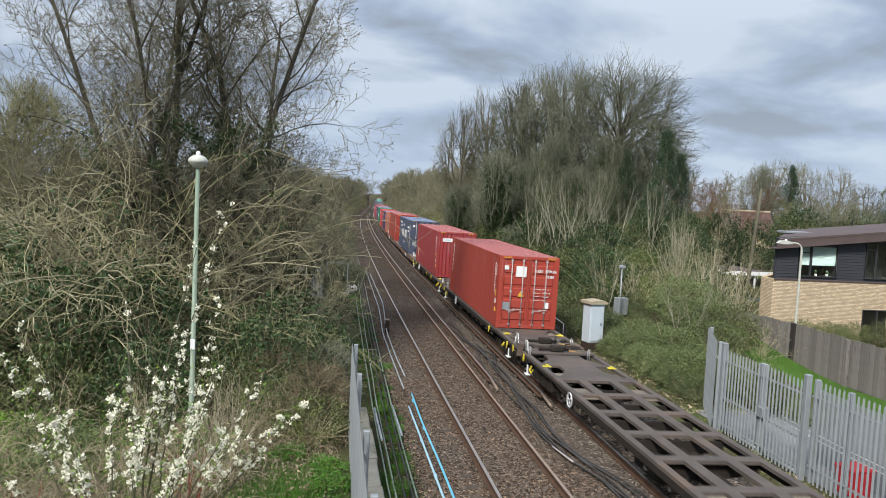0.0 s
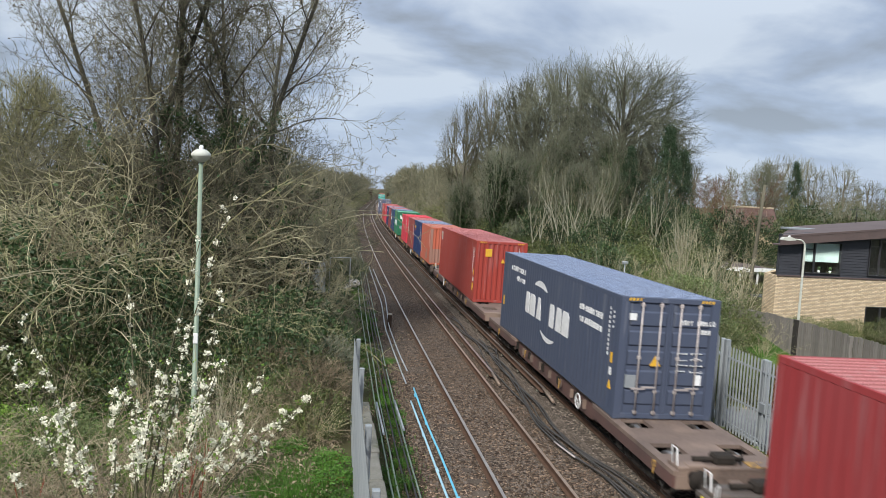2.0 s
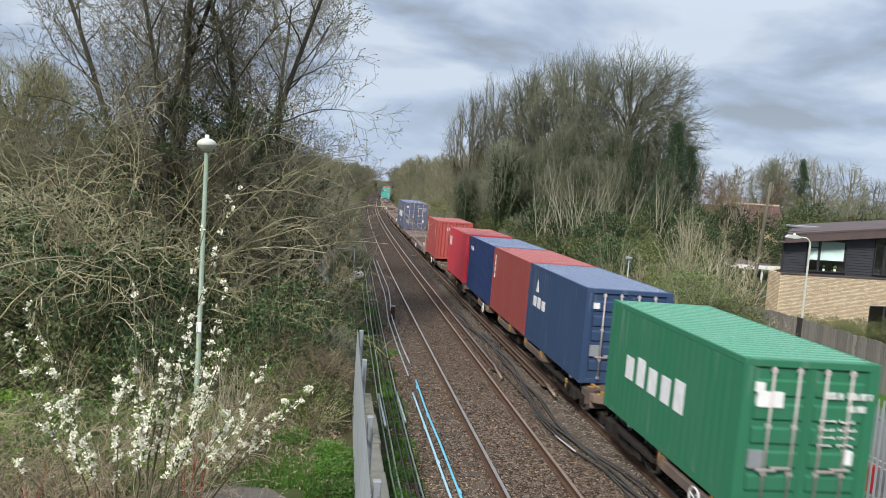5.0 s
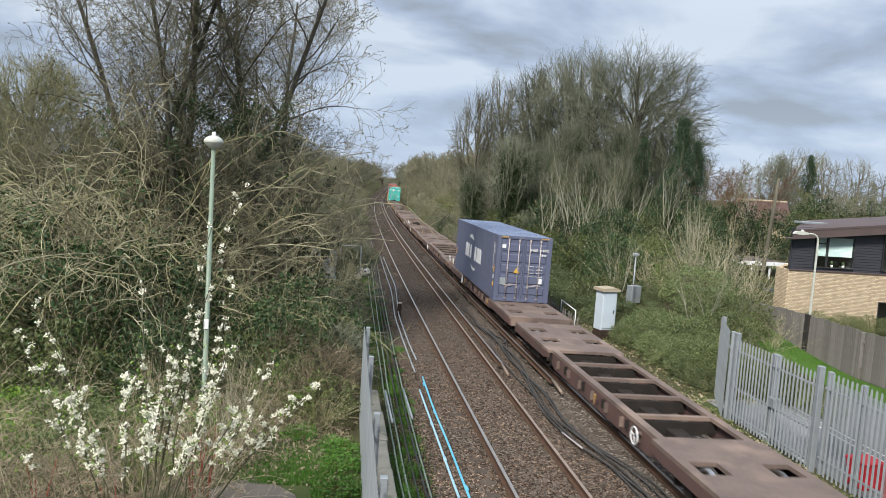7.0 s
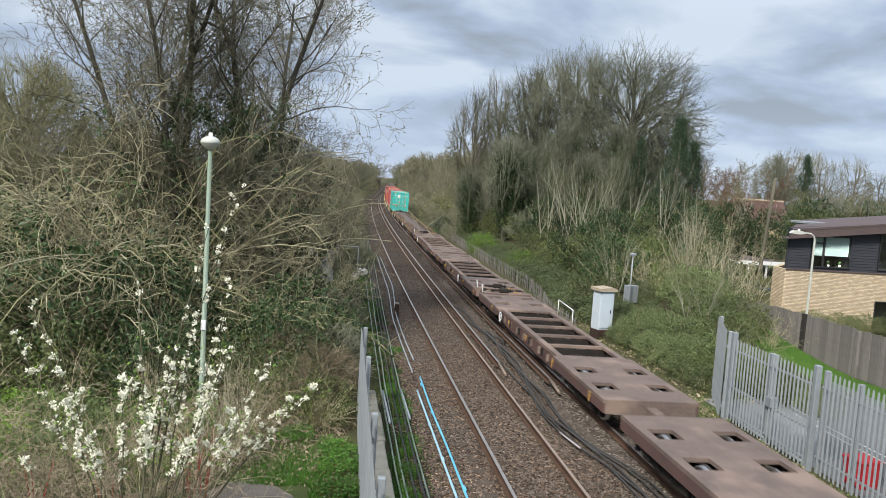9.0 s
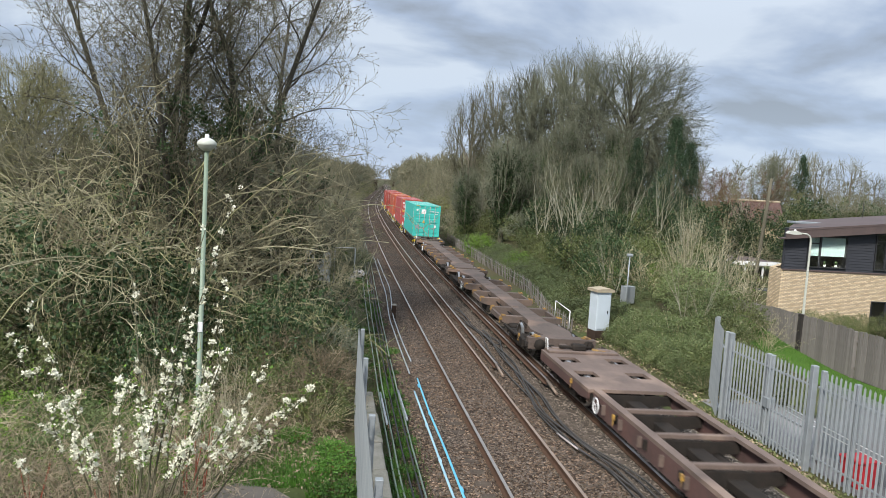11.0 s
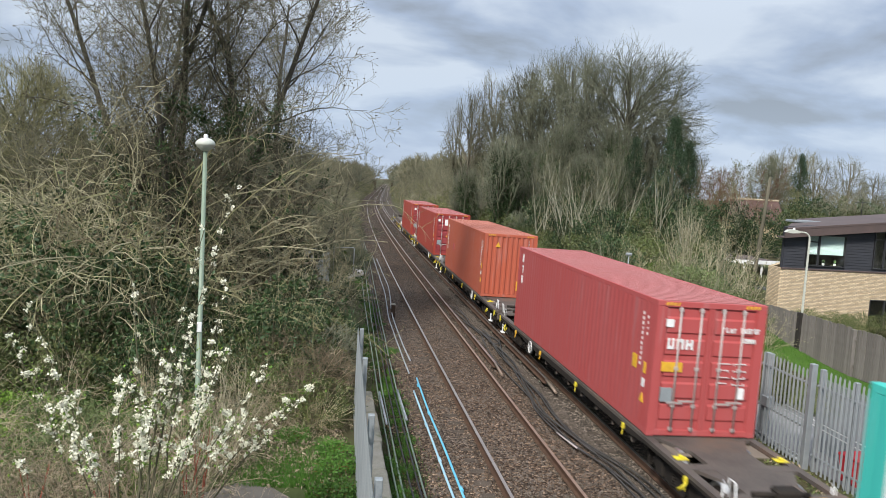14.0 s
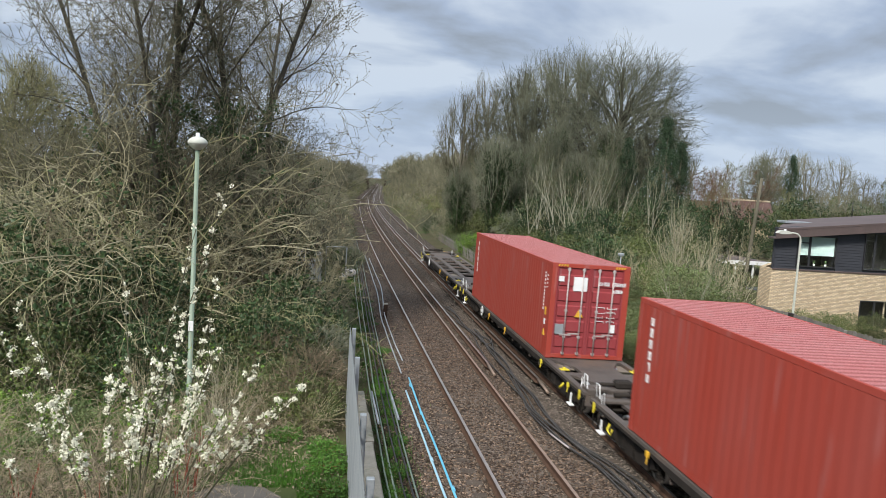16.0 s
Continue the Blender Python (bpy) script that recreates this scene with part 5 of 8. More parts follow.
    c = container("turquoise forty-foot container with a white name strip and doors", L40, HC, PAINT["teal"], True, ROOF["pale_teal"])
    dress_doors(c, L40, HC, 91), dress_side(c, L40, HC, 92)
    sticker(c, "name_strip", "side", L40 - 0.62, 0.75, 0.34, 1.75, M["white"], L40, HC, label="white upright name strip")
    bars_of_text(c, "side", L40 - 0.72, HC - 0.65, 11, 0.145, 0.14, 0.1, L40, HC, True, mat=M["hazard"], seed=93)
    load(c, 340.75, L40)
    c = container("wine-red forty-foot container with white lettering and doors", L40, HC, PAINT["wine"], True, ROOF["pale_red"])
    dress_doors(c, L40, HC, 95, plate=False, triangle=False), dress_side(c, L40, HC, 96)
    bars_of_text(c, "end", 0.28, HC - 1.02, 3, 0.2, 0.17, 0.24, L40, HC, name="brand_mark", seed=97)
    sticker(c, "sticker", "end", 0.42, HC - 1.5, 0.46, 0.2, M["yellow"], L40, HC)
    sticker(c, "sticker", "side", 0.95, 1.25, 0.25, 0.3, M["yellow"], L40, HC)
    brand_column(c, L40, HC, 3, L40 - 0.7, 0.3, 98)
    load(c, 359.3, L40)
    c = container("orange-red forty-foot container with a plain corrugated end", L40, HC, PAINT["rust"], False, ROOF["pale_orange"])
    dress_side(c, L40, HC, 101), brand_column(c, L40, HC, 6, None, 0.2, 102)
    sticker(c, "warning_triangle", "end", 0.62, HC - 0.6, 0.24, 0.22, M["yellow"], L40, HC, True)
    sticker(c, "sticker", "end", 1.75, 0.35, 0.3, 0.42, M["yellow"], L40, HC)
    sticker(c, "patch", "side", 9.2, 1.25, 0.5, 0.36, PAINT["wine"], L40, HC, label="dark repaired patch")
    bars_of_text(c, "end", 2.05, HC - 0.35, 11, 0.13, 0.05, 0.1, L40, HC, True, seed=103)
    load(c, 378.2, L40)
    for near, seed in ((396.8, 111), (415.5, 121)):
        c = container("orange-red forty-foot container with a white square sticker on its doors" if seed == 111 else "vermilion forty-foot container, last load of the train", L40, HC, PAINT["vermilion"], True, ROOF["pale_red"])
        dress_doors(c, L40, HC, seed), dress_side(c, L40, HC, seed + 3), brand_column(c, L40, HC, 6, None, 0.19, seed + 4)
        for o in c.children:
            if o.name.startswith("door"):
                o.material_slots[0].material = PAINT["door_wine"]
        load(c, near, L40)


make_loads()

# ---------------------------------------------------------------- wagons
BOGIE = {}


def bogie_meshes():
    wheel = Shape()
    wheel.lathe([(0.0, -0.05), (0.10, -0.07), (0.12, -0.02), (0.33, 0.0), (0.36, -0.05), (0.42, -0.05), (0.42, 0.045), (0.455, 0.05), (0.455, 0.075), (0.36, 0.075), (0.33, 0.03), (0.12, 0.03), (0.0, 0.03)], 28, "x")
    wheel.mi = [1 if 4 * 28 <= i < 6 * 28 else 0 for i in range(len(wheel.f))]
    BOGIE["wheel"] = wheel.mesh("wheel", M["wheel"], M["tread"])
    BOGIE["axle"] = Shape().tube([(-0.98, 0, 0), (0.98, 0, 0)], 0.08, 10).mesh("axle", M["under"])
    fr = Shape().prism([(-1.35, 0.42), (-1.2, 0.56), (-0.5, 0.58), (0.5, 0.58), (1.2, 0.56), (1.35, 0.42), (1.1, 0.34), (0.75, 0.30), (0.45, 0.22), (-0.45, 0.22), (-0.75, 0.30), (-1.1, 0.34)], "x", -0.07, 0.07)
    for y in (-0.9, 0.9):
        fr.box(-0.13, y - 0.17, 0.28, 0.13, y + 0.17, 0.60, 0.03)
    BOGIE["side_frame"] = fr.mesh("side_frame", M["under"])
    sp = Shape().tube([(0.085 * math.cos(0.9 * i), 0.085 * math.sin(0.9 * i), 0.27 + 0.0078 * i) for i in range(40)], 0.017, 4)
    BOGIE["spring"] = sp.mesh("spring", M["under"])
    BOGIE["bolster"] = Shape().box(-0.95, -0.25, 0.38, 0.95, 0.25, 0.56, 0.03).mesh("bolster", M["under"])


bogie_meshes()


def bogie(wagon, y):
    b = part("bogie", BOGIE["bolster"], None, wagon, "dusty dark bogie", at=(0, y, 0))
    for x in (-1.0, 1.0):
        part("side_frame", BOGIE["side_frame"], None, b, at=(x, 0, 0))
        for s in (-0.62, -0.28, 0.28, 0.62):
            part("spring", BOGIE["spring"], None, b, at=(x * 1.02, s + (0.9 if s > 0.3 else -0.9 if s < -0.3 else 0), 0))
    for a in (-0.9, 0.9):
        part("axle", BOGIE["axle"], None, b, at=(0, a, 0.42))
        for x, turn in ((-0.735, 0), (0.735, 180)):
            part("wheel", BOGIE["wheel"], None, b, at=pose(x, a, 0.42, 0, 0, turn))


def ring(radius, tube, at, n=20):
    pts = [(at[0], at[1] + radius * math.cos(2 * math.pi * i / n), at[2] + radius * math.sin(2 * math.pi * i / n)) for i in range(n + 1)]
    s = Shape().tube(pts, tube, 6, False)
    for w in (0.3, 2.4, 4.5):
        s.tube([(at[0], at[1], at[2]), (at[0], at[1] + radius * math.cos(w), at[2] + radius * math.sin(w))], tube * 0.7, 5)
    return s


def wagon_frame(length, kind):
    """Meshes of a wagon of one kind; origin on the rails at its middle."""
    h = length / 2
    d = {}
    if kind == "flat":
        xs = [-1.25, -1.1, -1.04, -0.9, -0.46, 0.46, 0.9, 1.04, 1.1, 1.25]
        e = [-h, -h + 0.98, -h + 1.62, -h + 2.68, -h + 3.32, -h + 4.6]
        inner, n = [], 5
        a, b = -h + 4.6, h - 4.6
        for i in range(n):
            p = (b - a) / n
            inner += [a + i * p + 0.14, a + (i + 1) * p]
        ys = sorted(e + inner[:-1] + [-v for v in e])
        holes = set()
        for j in range(len(ys) - 1):
            y = (ys[j] + ys[j + 1]) / 2
            for q in (1.3, 3.0):
                if abs(abs(y) - (h - q)) < 0.2:
                    holes |= {(2, j), (3, j), (5, j), (6, j)}
            if abs(y) < h - 4.6:
                holes |= {(0, j), (8, j)}
                if ys[j + 1] - ys[j] > 0.3:
                    holes |= {(3, j), (4, j), (5, j)}
        d["deck"] = Shape().plate(xs, ys, holes, 0.80, 0.888)
        side = [(-h + 4.4, 0.54), (-h + 5.0, 0.36), (h - 5.0, 0.36), (h - 4.4, 0.54), (h - 4.4, 0.80), (-h + 4.4, 0.80)]
        d["mats"] = (M["deck_brown"], M["deck_red"])
    elif kind == "ladder":
        xs = [-1.25, -1.08, -0.6, -0.34, 0.34, 0.6, 1.08, 1.25]
        e = [-h, -h + 0.3, -h + 1.75, -h + 2.05, -h + 3.5, -h + 4.0]
        a, b, n = -h + 4.0, h - 4.0, 6
        p = (b - a) / n
        inner = []
        for i in range(n):
            inner += [a + i * p + 0.3, a + (i + 1) * p]
        ys = sorted(e + inner[:-1] + [-v for v in e])
        holes = set()
        for j in range(len(ys) - 1):
            y = (ys[j] + ys[j + 1]) / 2
            if abs(abs(y) - (h - 1.02)) < 0.2 or abs(abs(y) - (h - 2.78)) < 0.2:
                holes |= {(1, j), (5, j)}
            if abs(y) < h - 4.0 and ys[j + 1] - ys[j] > 0.4:
                holes |= {(1, j), (3, j), (5, j)}
        d["deck"] = Shape().plate(xs, ys, holes, 0.81, 0.888)
        side = [(-h, 0.75), (-h + 3.6, 0.74), (-h + 4.6, 0.66), (h - 4.6, 0.66), (h - 3.6, 0.74), (h, 0.75), (h, 0.81), (-h, 0.81)]
        d["mats"] = (M["deck_black"], M["under"])
    else:
        s = Shape()
        outline = [(1.2, -h), (1.2, -h + 0.3), (0.5, -h + 0.62), (0.62, -h + 1.0), (0.72, -h + 1.6), (0.62, -h + 2.5), (0.36, -h + 3.4)]
        outline = outline + [(x, -y) for x, y in outline[::-1]]
        outline = outline + [(-x, y) for x, y in outline[::-1]]
        s.prism(outline, "z", 0.72, 0.885)
        s.box(-0.34, -h + 3.2, 0.34, 0.34, h - 3.2, 0.72, 0.02)
        d["deck"] = s
        side = None
        d["mats"] = (M["spine"], M["spine"])
    if side:
        d["side"] = Shape().prism(side, "x", -0.03, 0.03)
    return d


FRAMES = {}


def wagon(start, finish, kind, label, hump=(), wheel=0.4):
    length = finish - start
    h = length / 2
    key = (kind, round(length, 2))
    if key not in FRAMES:
        d = wagon_frame(length, kind)
        FRAMES[key] = (d["deck"].mesh("deck", d["mats"][0]), d["side"].mesh("sole_bar", d["mats"][1]) if "side" in d else None)
    deck, sole = FRAMES[key]
    dark = M["deck_black"] if kind == "ladder" else M["deck_brown"] if kind == "flat" else M["spine"]
    w = thing("container_wagon", label, "railway wagon", group="wagons of the train")
    part("deck", deck, None, w)
    if sole:
        for x in (-1.22, 1.22):
            part("sole_bar", sole, None, w, at=(x if kind == "ladder" else x * 0.88, 0, 0))
            for k in ((-1, 1) if kind == "flat" else ()):
                part("end_sole_bar", Shape().prism([(k * h, 0.56), (k * h, 0.80), (k * (h - 4.6), 0.80), (k * (h - 4.6), 0.64), (k * (h - 4.1), 0.56)][::k], "x", x - 0.03, x + 0.03), M["deck_red"], w)
        if kind == "ladder":
            for k in (-1, 1):
                for q in (1.75, 3.5):
                    for x in (-1, 1):
                        part("corner_web", Shape().prism([(x * 0.6, k * (h - q + 0.004)), (x * 0.98, k * (h - q + 0.004)), (x * 0.6, k * (h - q + 0.75))][:: x * k], "z", 0.815, 0.884), dark, w)
                for x in (-0.84, 0.84):
                    part("cover_plate", Shape().box(x - 0.23, k * (h * 0.42) - 0.55, 0.80, x + 0.23, k * (h * 0.42) + 0.55, 0.82, 0.004), M["deck_tan"], w, "tan painted cover plate")
                    part("cover_plate", Shape().box(x - 0.23, k * (h - 3.1) - 0.42, 0.79, x + 0.23, k * (h - 3.1) + 0.3, 0.81, 0.004), M["deck_tan"], w, "tan painted cover plate")
                    part("edge_lock", Shape().box(x * 1.25 - 0.13, k * (h - 2.3) - 0.09, 0.889, x * 1.25 + 0.13, k * (h - 2.3) + 0.09, 0.915, 0.006).box(x * 1.25 - 0.04, k * (h - 2.3) - 0.05, 0.915, x * 1.25 + 0.04, k * (h - 2.3) + 0.05, 0.96, 0.008), M["lime"], w, "yellow container lock")
        for y in (-h + 0.02, h - 0.02):
            part("end_beam", Shape().box(-1.19, y - 0.02, 0.52, 1.19, y + 0.02, 0.80, 0.008), dark, w)
        part("centre_sill", Shape().box(-0.2, -h + 0.3, 0.42, 0.2, h - 0.3, 0.62, 0.02), M["under"], w)
        n = 6 if kind == "flat" else 7
        for i in range(n):
            y = (-h + 4.6) + (2 * h - 9.2) * i / (n - 1)
            part("cross_member", Shape().prism([(-1.18, 0.55), (-1.18, 0.76), (1.18, 0.76), (1.18, 0.55), (0.3, 0.42), (-0.3, 0.42)], "y", y - 0.04, y + 0.04), M["under"], w)
    else:
        for y in [k * (h - 4.4) for k in (-1, -0.62, -0.18, 0.18, 0.62, 1)]:
            for x in (-1, 1):
                arm = Shape().prism([(x * 0.3, 0.40), (x * 0.3, 0.86), (x * 1.2, 0.86), (x * 1.2, 0.62)][::x], "y", y - 0.16, y + 0.16)
                ob = part("arm", arm, dark, w)
                for q in (-0.11, 0.09):
                    part("spigot", Shape().prism([(x * 1.06, 0.862), (x * 1.06, 0.90), (x * 1.22, 0.90), (x * 1.235, 0.70), (x * 1.203, 0.70), (x * 1.203, 0.862)][::x], "y", y + q - 0.022, y + q + 0.022), M["dirty_yellow"], ob, "chipped yellow container lock")
        for x in (-1.17, 1.17):
            for a, b in ((-1, -0.62), (0.62, 1), (-0.18, 0.18)):
                part("edge_beam", Shape().box(x - 0.05, a * (h - 4.4), 0.60, x + 0.05, b * (h - 4.4), 0.80, 0.01), dark, w)
        for k in (-1, 1):
            for x in (-0.9, 0.9):
                part("end_lock", Shape().box(x - 0.16, k * (h - 0.22) - 0.05, 0.885, x + 0.16, k * (h - 0.22) + 0.05, 0.93, 0.01).box(x - 0.05, k * (h - 0.22) - 0.12, 0.885, x + 0.05, k * (h - 0.22) + 0.12, 0.97, 0.01), M["dirty_yellow"], w, "chipped yellow end lock")
            part("end_sill", Shape().box(-1.19, k * (h - 0.03) - 0.03, 0.5, 1.19, k * (h - 0.03) + 0.03, 0.72, 0.01), dark, w)
            part("brake_box", Shape().box(-0.95, k * (h - 4.0) - 0.3, 0.36, -0.45, k * (h - 4.0) + 0.3, 0.6, 0.04), M["under"], w)
        for x in (-0.45, 0.48):
            part("brake_pipe", Shape().tube([(x, -h + 3.0, 0.74), (x * 1.1, -h * 0.4, 0.70), (x, h * 0.3, 0.72), (x, h - 3.0, 0.74)], 0.03, 6), M["under"], w)
        for y in (-h * 0.32, h * 0.05, h * 0.36):
            part("cover_plate", Shape().box(-0.3, y - 0.25, 0.883, 0.3, y + 0.25, 0.895, 0.004), dark, w)
        for y in (-h + 3.0, h - 3.0):
            part("side_bar", Shape().box(-1.2, y - 1.0, 0.55, -1.12, y + 1.0, 0.62), M["under"], w)
            part("side_bar", Shape().box(1.12, y - 1.0, 0.55, 1.2, y + 1.0, 0.62), M["under"], w)
    bogie(w, -h + 2.15), bogie(w, h - 2.15)
    for y, k in ((-h, -1), (h, 1)):
        part("coupler", Shape().box(-0.13, min(y, y + k * 0.55), 0.55, 0.13, max(y, y + k * 0.55), 0.74, 0.03), dark, w)
        for x in (-0.85, 0.85):
            if kind == "spine":
                part("buffer", Shape().lathe([(0.0, k * 0.0), (0.09, k * 0.0), (0.09, k * 0.2), (0.2, k * 0.22), (0.2, k * 0.26), (0.0, k * 0.28)], 14, "y", (x, y, 0.70)), M["under"], w)
    part("handwheel", ring(0.19, 0.017, (-1.30, h * wheel, 0.68)), M["white"], w, "white painted handbrake wheel")
    part("handwheel_shaft", Shape().tube([(-1.3, h * wheel, 0.68), (-1.15, h * wheel, 0.68)], 0.03, 6), M["under"], w)
    r = random.Random(int(start * 10))
    for i in range(5 if kind != "spine" else 2):
        y = -h + 1.0 + (length - 2.0) * (i + r.uniform(-0.2, 0.2)) / 4.5
        x = r.choice((-1.27, -1.27, 1.27))
        part("lashing_point", Shape().box(x - 0.03, y - 0.045, 0.68, x + 0.03, y + 0.045, 0.81, 0.01).tube([(x, y, 0.68), (x * 1.03, y - 0.06, 0.56)], 0.016, 5), M["dirty_yellow"] if kind != "ladder" else M["lime"] if r.random() < 0.6 else M["yellow"], w, "small yellow securing lever")
    part("brake_gear", Shape().box(-0.9, -1.2, 0.2, -0.3, 0.1, 0.5, 0.04).tube([(0.5, -0.4, 0.36), (0.5, 0.9, 0.36)], 0.17, 10).tube([(-0.6, -h + 4, 0.45), (-0.6, h - 4, 0.45)], 0.025, 5), M["under"], w)
    for k in hump:
        y = h * k
        s = Shape().box(-1.15, min(y, y - k * 0.5), 0.88, 1.15, max(y, y - k * 0.5), 0.97, 0.02)
        s.box(-0.95, min(y, y - k * 0.25), 0.86, -0.55, max(y, y - k * 0.25), 1.0, 0.02).box(0.55, min(y, y - k * 0.25), 0.86, 0.95, max(y, y - k * 0.25), 1.0, 0.02)
        part("end_platform", s, dark, w)
        part("foot_plate", Shape().box(0.35, min(y, y - k * 0.3), 0.971, 0.75, max(y, y - k * 0.3), 0.985), M["dirty_yellow"], w, "chipped yellow foot plate")
        part("brake_valve", Shape().box(-0.35, min(y - k * 0.1, y - k * 0.42), 0.965, 0.1, max(y - k * 0.1, y - k * 0.42), 1.16, 0.04).tube([(-0.75, y - k * 0.25, 1.05), (0.3, y - k * 0.25, 1.05)], 0.05, 8).tube([(0.2, y - k * 0.15, 0.97), (0.22, y - k * 0.15, 1.2), (0.3, y - k * 0.3, 1.24)], 0.02, 6), M["under"], w, "dusty brake valve and pipes")
        part("grab_rail", Shape().tube([(-1.1, y - k * 0.1, 0.6), (-1.16, y - k * 0.1, 1.3), (-1.16, y - k * 0.3, 1.3), (-1.1, y - k * 0.3, 0.6)], 0.016, 6), M["white"], w, "white grab rail")
        for x in (-0.45, 0.3):
            part("hose", Shape().tube([(x, y - k * 0.05, 0.62), (x + 0.03, y + k * 0.18, 0.5), (x + 0.08, y + k * 0.3, 0.32), (x + 0.16, y + k * 0.32, 0.42)], 0.028, 7), M["black"], w, "slack black brake hose")
        part("valve", Shape().box(0.42, min(y, y + k * 0.12), 0.66, 0.52, max(y, y + k * 0.12), 0.76, 0.015), M["red_plastic"], w, "small red valve")
        part("step", Shape().tube([(-1.18, y - k * 0.5, 0.7), (-1.2, y - k * 0.5, 0.28), (-1.2, y - k * 0.15, 0.28), (-1.18, y - k * 0.15, 0.7)], 0.022, 6), M["under"], w)
        for x in (-0.85, 0.85):
            part("buffer", Shape().lathe([(0.0, 0.0), (0.09, 0.0), (0.09, k * 0.22), (0.2, k * 0.24), (0.2, k * 0.28), (0.0, k * 0.3)], 16, "y", (x, y, 0.80)), M["under"], w)
    for k in ((-1, 1) if kind == "ladder" else ()):
        y = h * k
        for x, z in ((-1.15, 0.95), (0.9, 0.92)):
            part("lever", Shape().tube([(x, y - k * 0.5, 0.6), (x, y - k * 0.5, z + 0.15), (x + 0.03, y - k * 0.56, z + 0.22), (x + 0.06, y - k * 0.5, z + 0.15), (x + 0.06, y - k * 0.5, 0.6)], 0.014, 6), M["white"], w, "white painted lever")
        part("foot_step", Shape().box(-1.34, y - k * 0.9 - 0.14, 0.30, -1.2, y - k * 0.9 + 0.14, 0.34, 0.008).box(-1.29, y - k * 0.9 - 0.02, 0.34, -1.25, y - k * 0.9 + 0.02, 0.62), M["white"], w, "white foot step")
        part("handle", Shape().tube([(-1.3, y - k * 1.5, 0.72), (-1.38, y - k * 1.55, 0.60), (-1.36, y - k * 1.7, 0.52), (-1.28, y - k * 1.6, 0.62)], 0.026, 6), M["lime"], w, "yellow release handle")
        part("yellow_bracket", Shape().prism([(-1.28, 0.62), (-1.28, 0.86), (-1.02, 0.9), (-1.02, 0.84), (-1.2, 0.78)], "y", y - k * 0.3 - 0.05, y - k * 0.3 + 0.05), M["lime"], w, "yellow end bracket")
        part("distributor", Shape().box(-0.35, min(y - k * 1.4, y - k * 0.5), 0.56, 0.3, max(y - k * 1.4, y - k * 0.5), 0.80, 0.03).tube([(-0.8, y - k * 0.4, 0.72), (0.8, y - k * 0.4, 0.72)], 0.035, 7), M["under"], w)
    if kind != "spine":
        for i in range(9):
            y = -h + 4.4 + (length - 8.8) * i / 8
            part("bracket", Shape().prism([(-1.20, 0.5), (-1.20, 0.74), (-0.95, 0.74), (-1.1, 0.5)], "y", y - 0.02, y + 0.02), dark, w)
    RIDES.append((w, (start + finish) / 2, 0.0))


def make_wagons():
    black = "black skeletal low wagon carrying a container"
    empty = "empty black skeletal low container wagon"
    wagon(6.9, 24.9, "ladder", empty, (1,))
    wagon(25.8, 43.4, "ladder", black, (-1,), 0.47)
    wagon(44.3, 61.7, "ladder", black, (1,))
    wagon(62.6, 80.0, "flat", "brown flat low wagon carrying a container", (-1,), -0.36)
    wagon(81.1, 98.6, "flat", "brown flat low wagon carrying a container", (1,))
    for a, b in ((100.7, 120.9), (121.3, 141.5), (141.8, 161.6), (162.0, 181.4)):
        wagon(a, b, "spine", "brown spine wagon carrying short containers")
    wagon(182.4, 199.8, "flat", "empty brown flat low wagon with wheel openings", (-1,), -0.38)
    wagon(200.9, 218.3, "flat", "brown flat low wagon carrying a container", (1,))
    wagon(219.4, 237.8, "flat", "empty brown flat low wagon with wheel openings", (-1,))
    wagon(239.0, 256.4, "flat", "empty brown flat low wagon with wheel openings", (1,))
    wagon(257.4, 274.8, "flat", "empty brown flat low wagon with wheel openings", (-1,), -0.38)
    wagon(275.9, 293.8, "flat", "empty brown flat low wagon with wheel openings", (1,))
    for a, b in ((295.6, 315.7), (316.3, 336.2)):
        wagon(a, b, "spine", "empty brown spine wagon with yellow locks")
    for i, a in enumerate((337.0, 355.7, 374.5, 393.1, 411.8)):
        wagon(a, a + 18.2, "ladder", black, (-1, 1), (0.43, 0.43, -0.39, -0.39, 0.43)[i])
    wagon(430.3, 448.4, "ladder", "empty black skeletal wagon at the end of the train", (-1, 1))


make_wagons()


def motions():
    """The train runs towards the bridge at an even pace along the far track."""
    times = [0, 1.5, 3, 4.5, 6, 7.5, 9, 10.5, 12, 13.5, 15, 16]
    for ob, start, lift in RIDES:
        rows = []
        for t in times:
            y = start - SPEED * t
            x, yy, z = on_track(y, 1, 0.0, lift)
            rows.append((t, pose(x, yy, z, 0, CANT, line_turn(y))))
        walk(ob, rows)


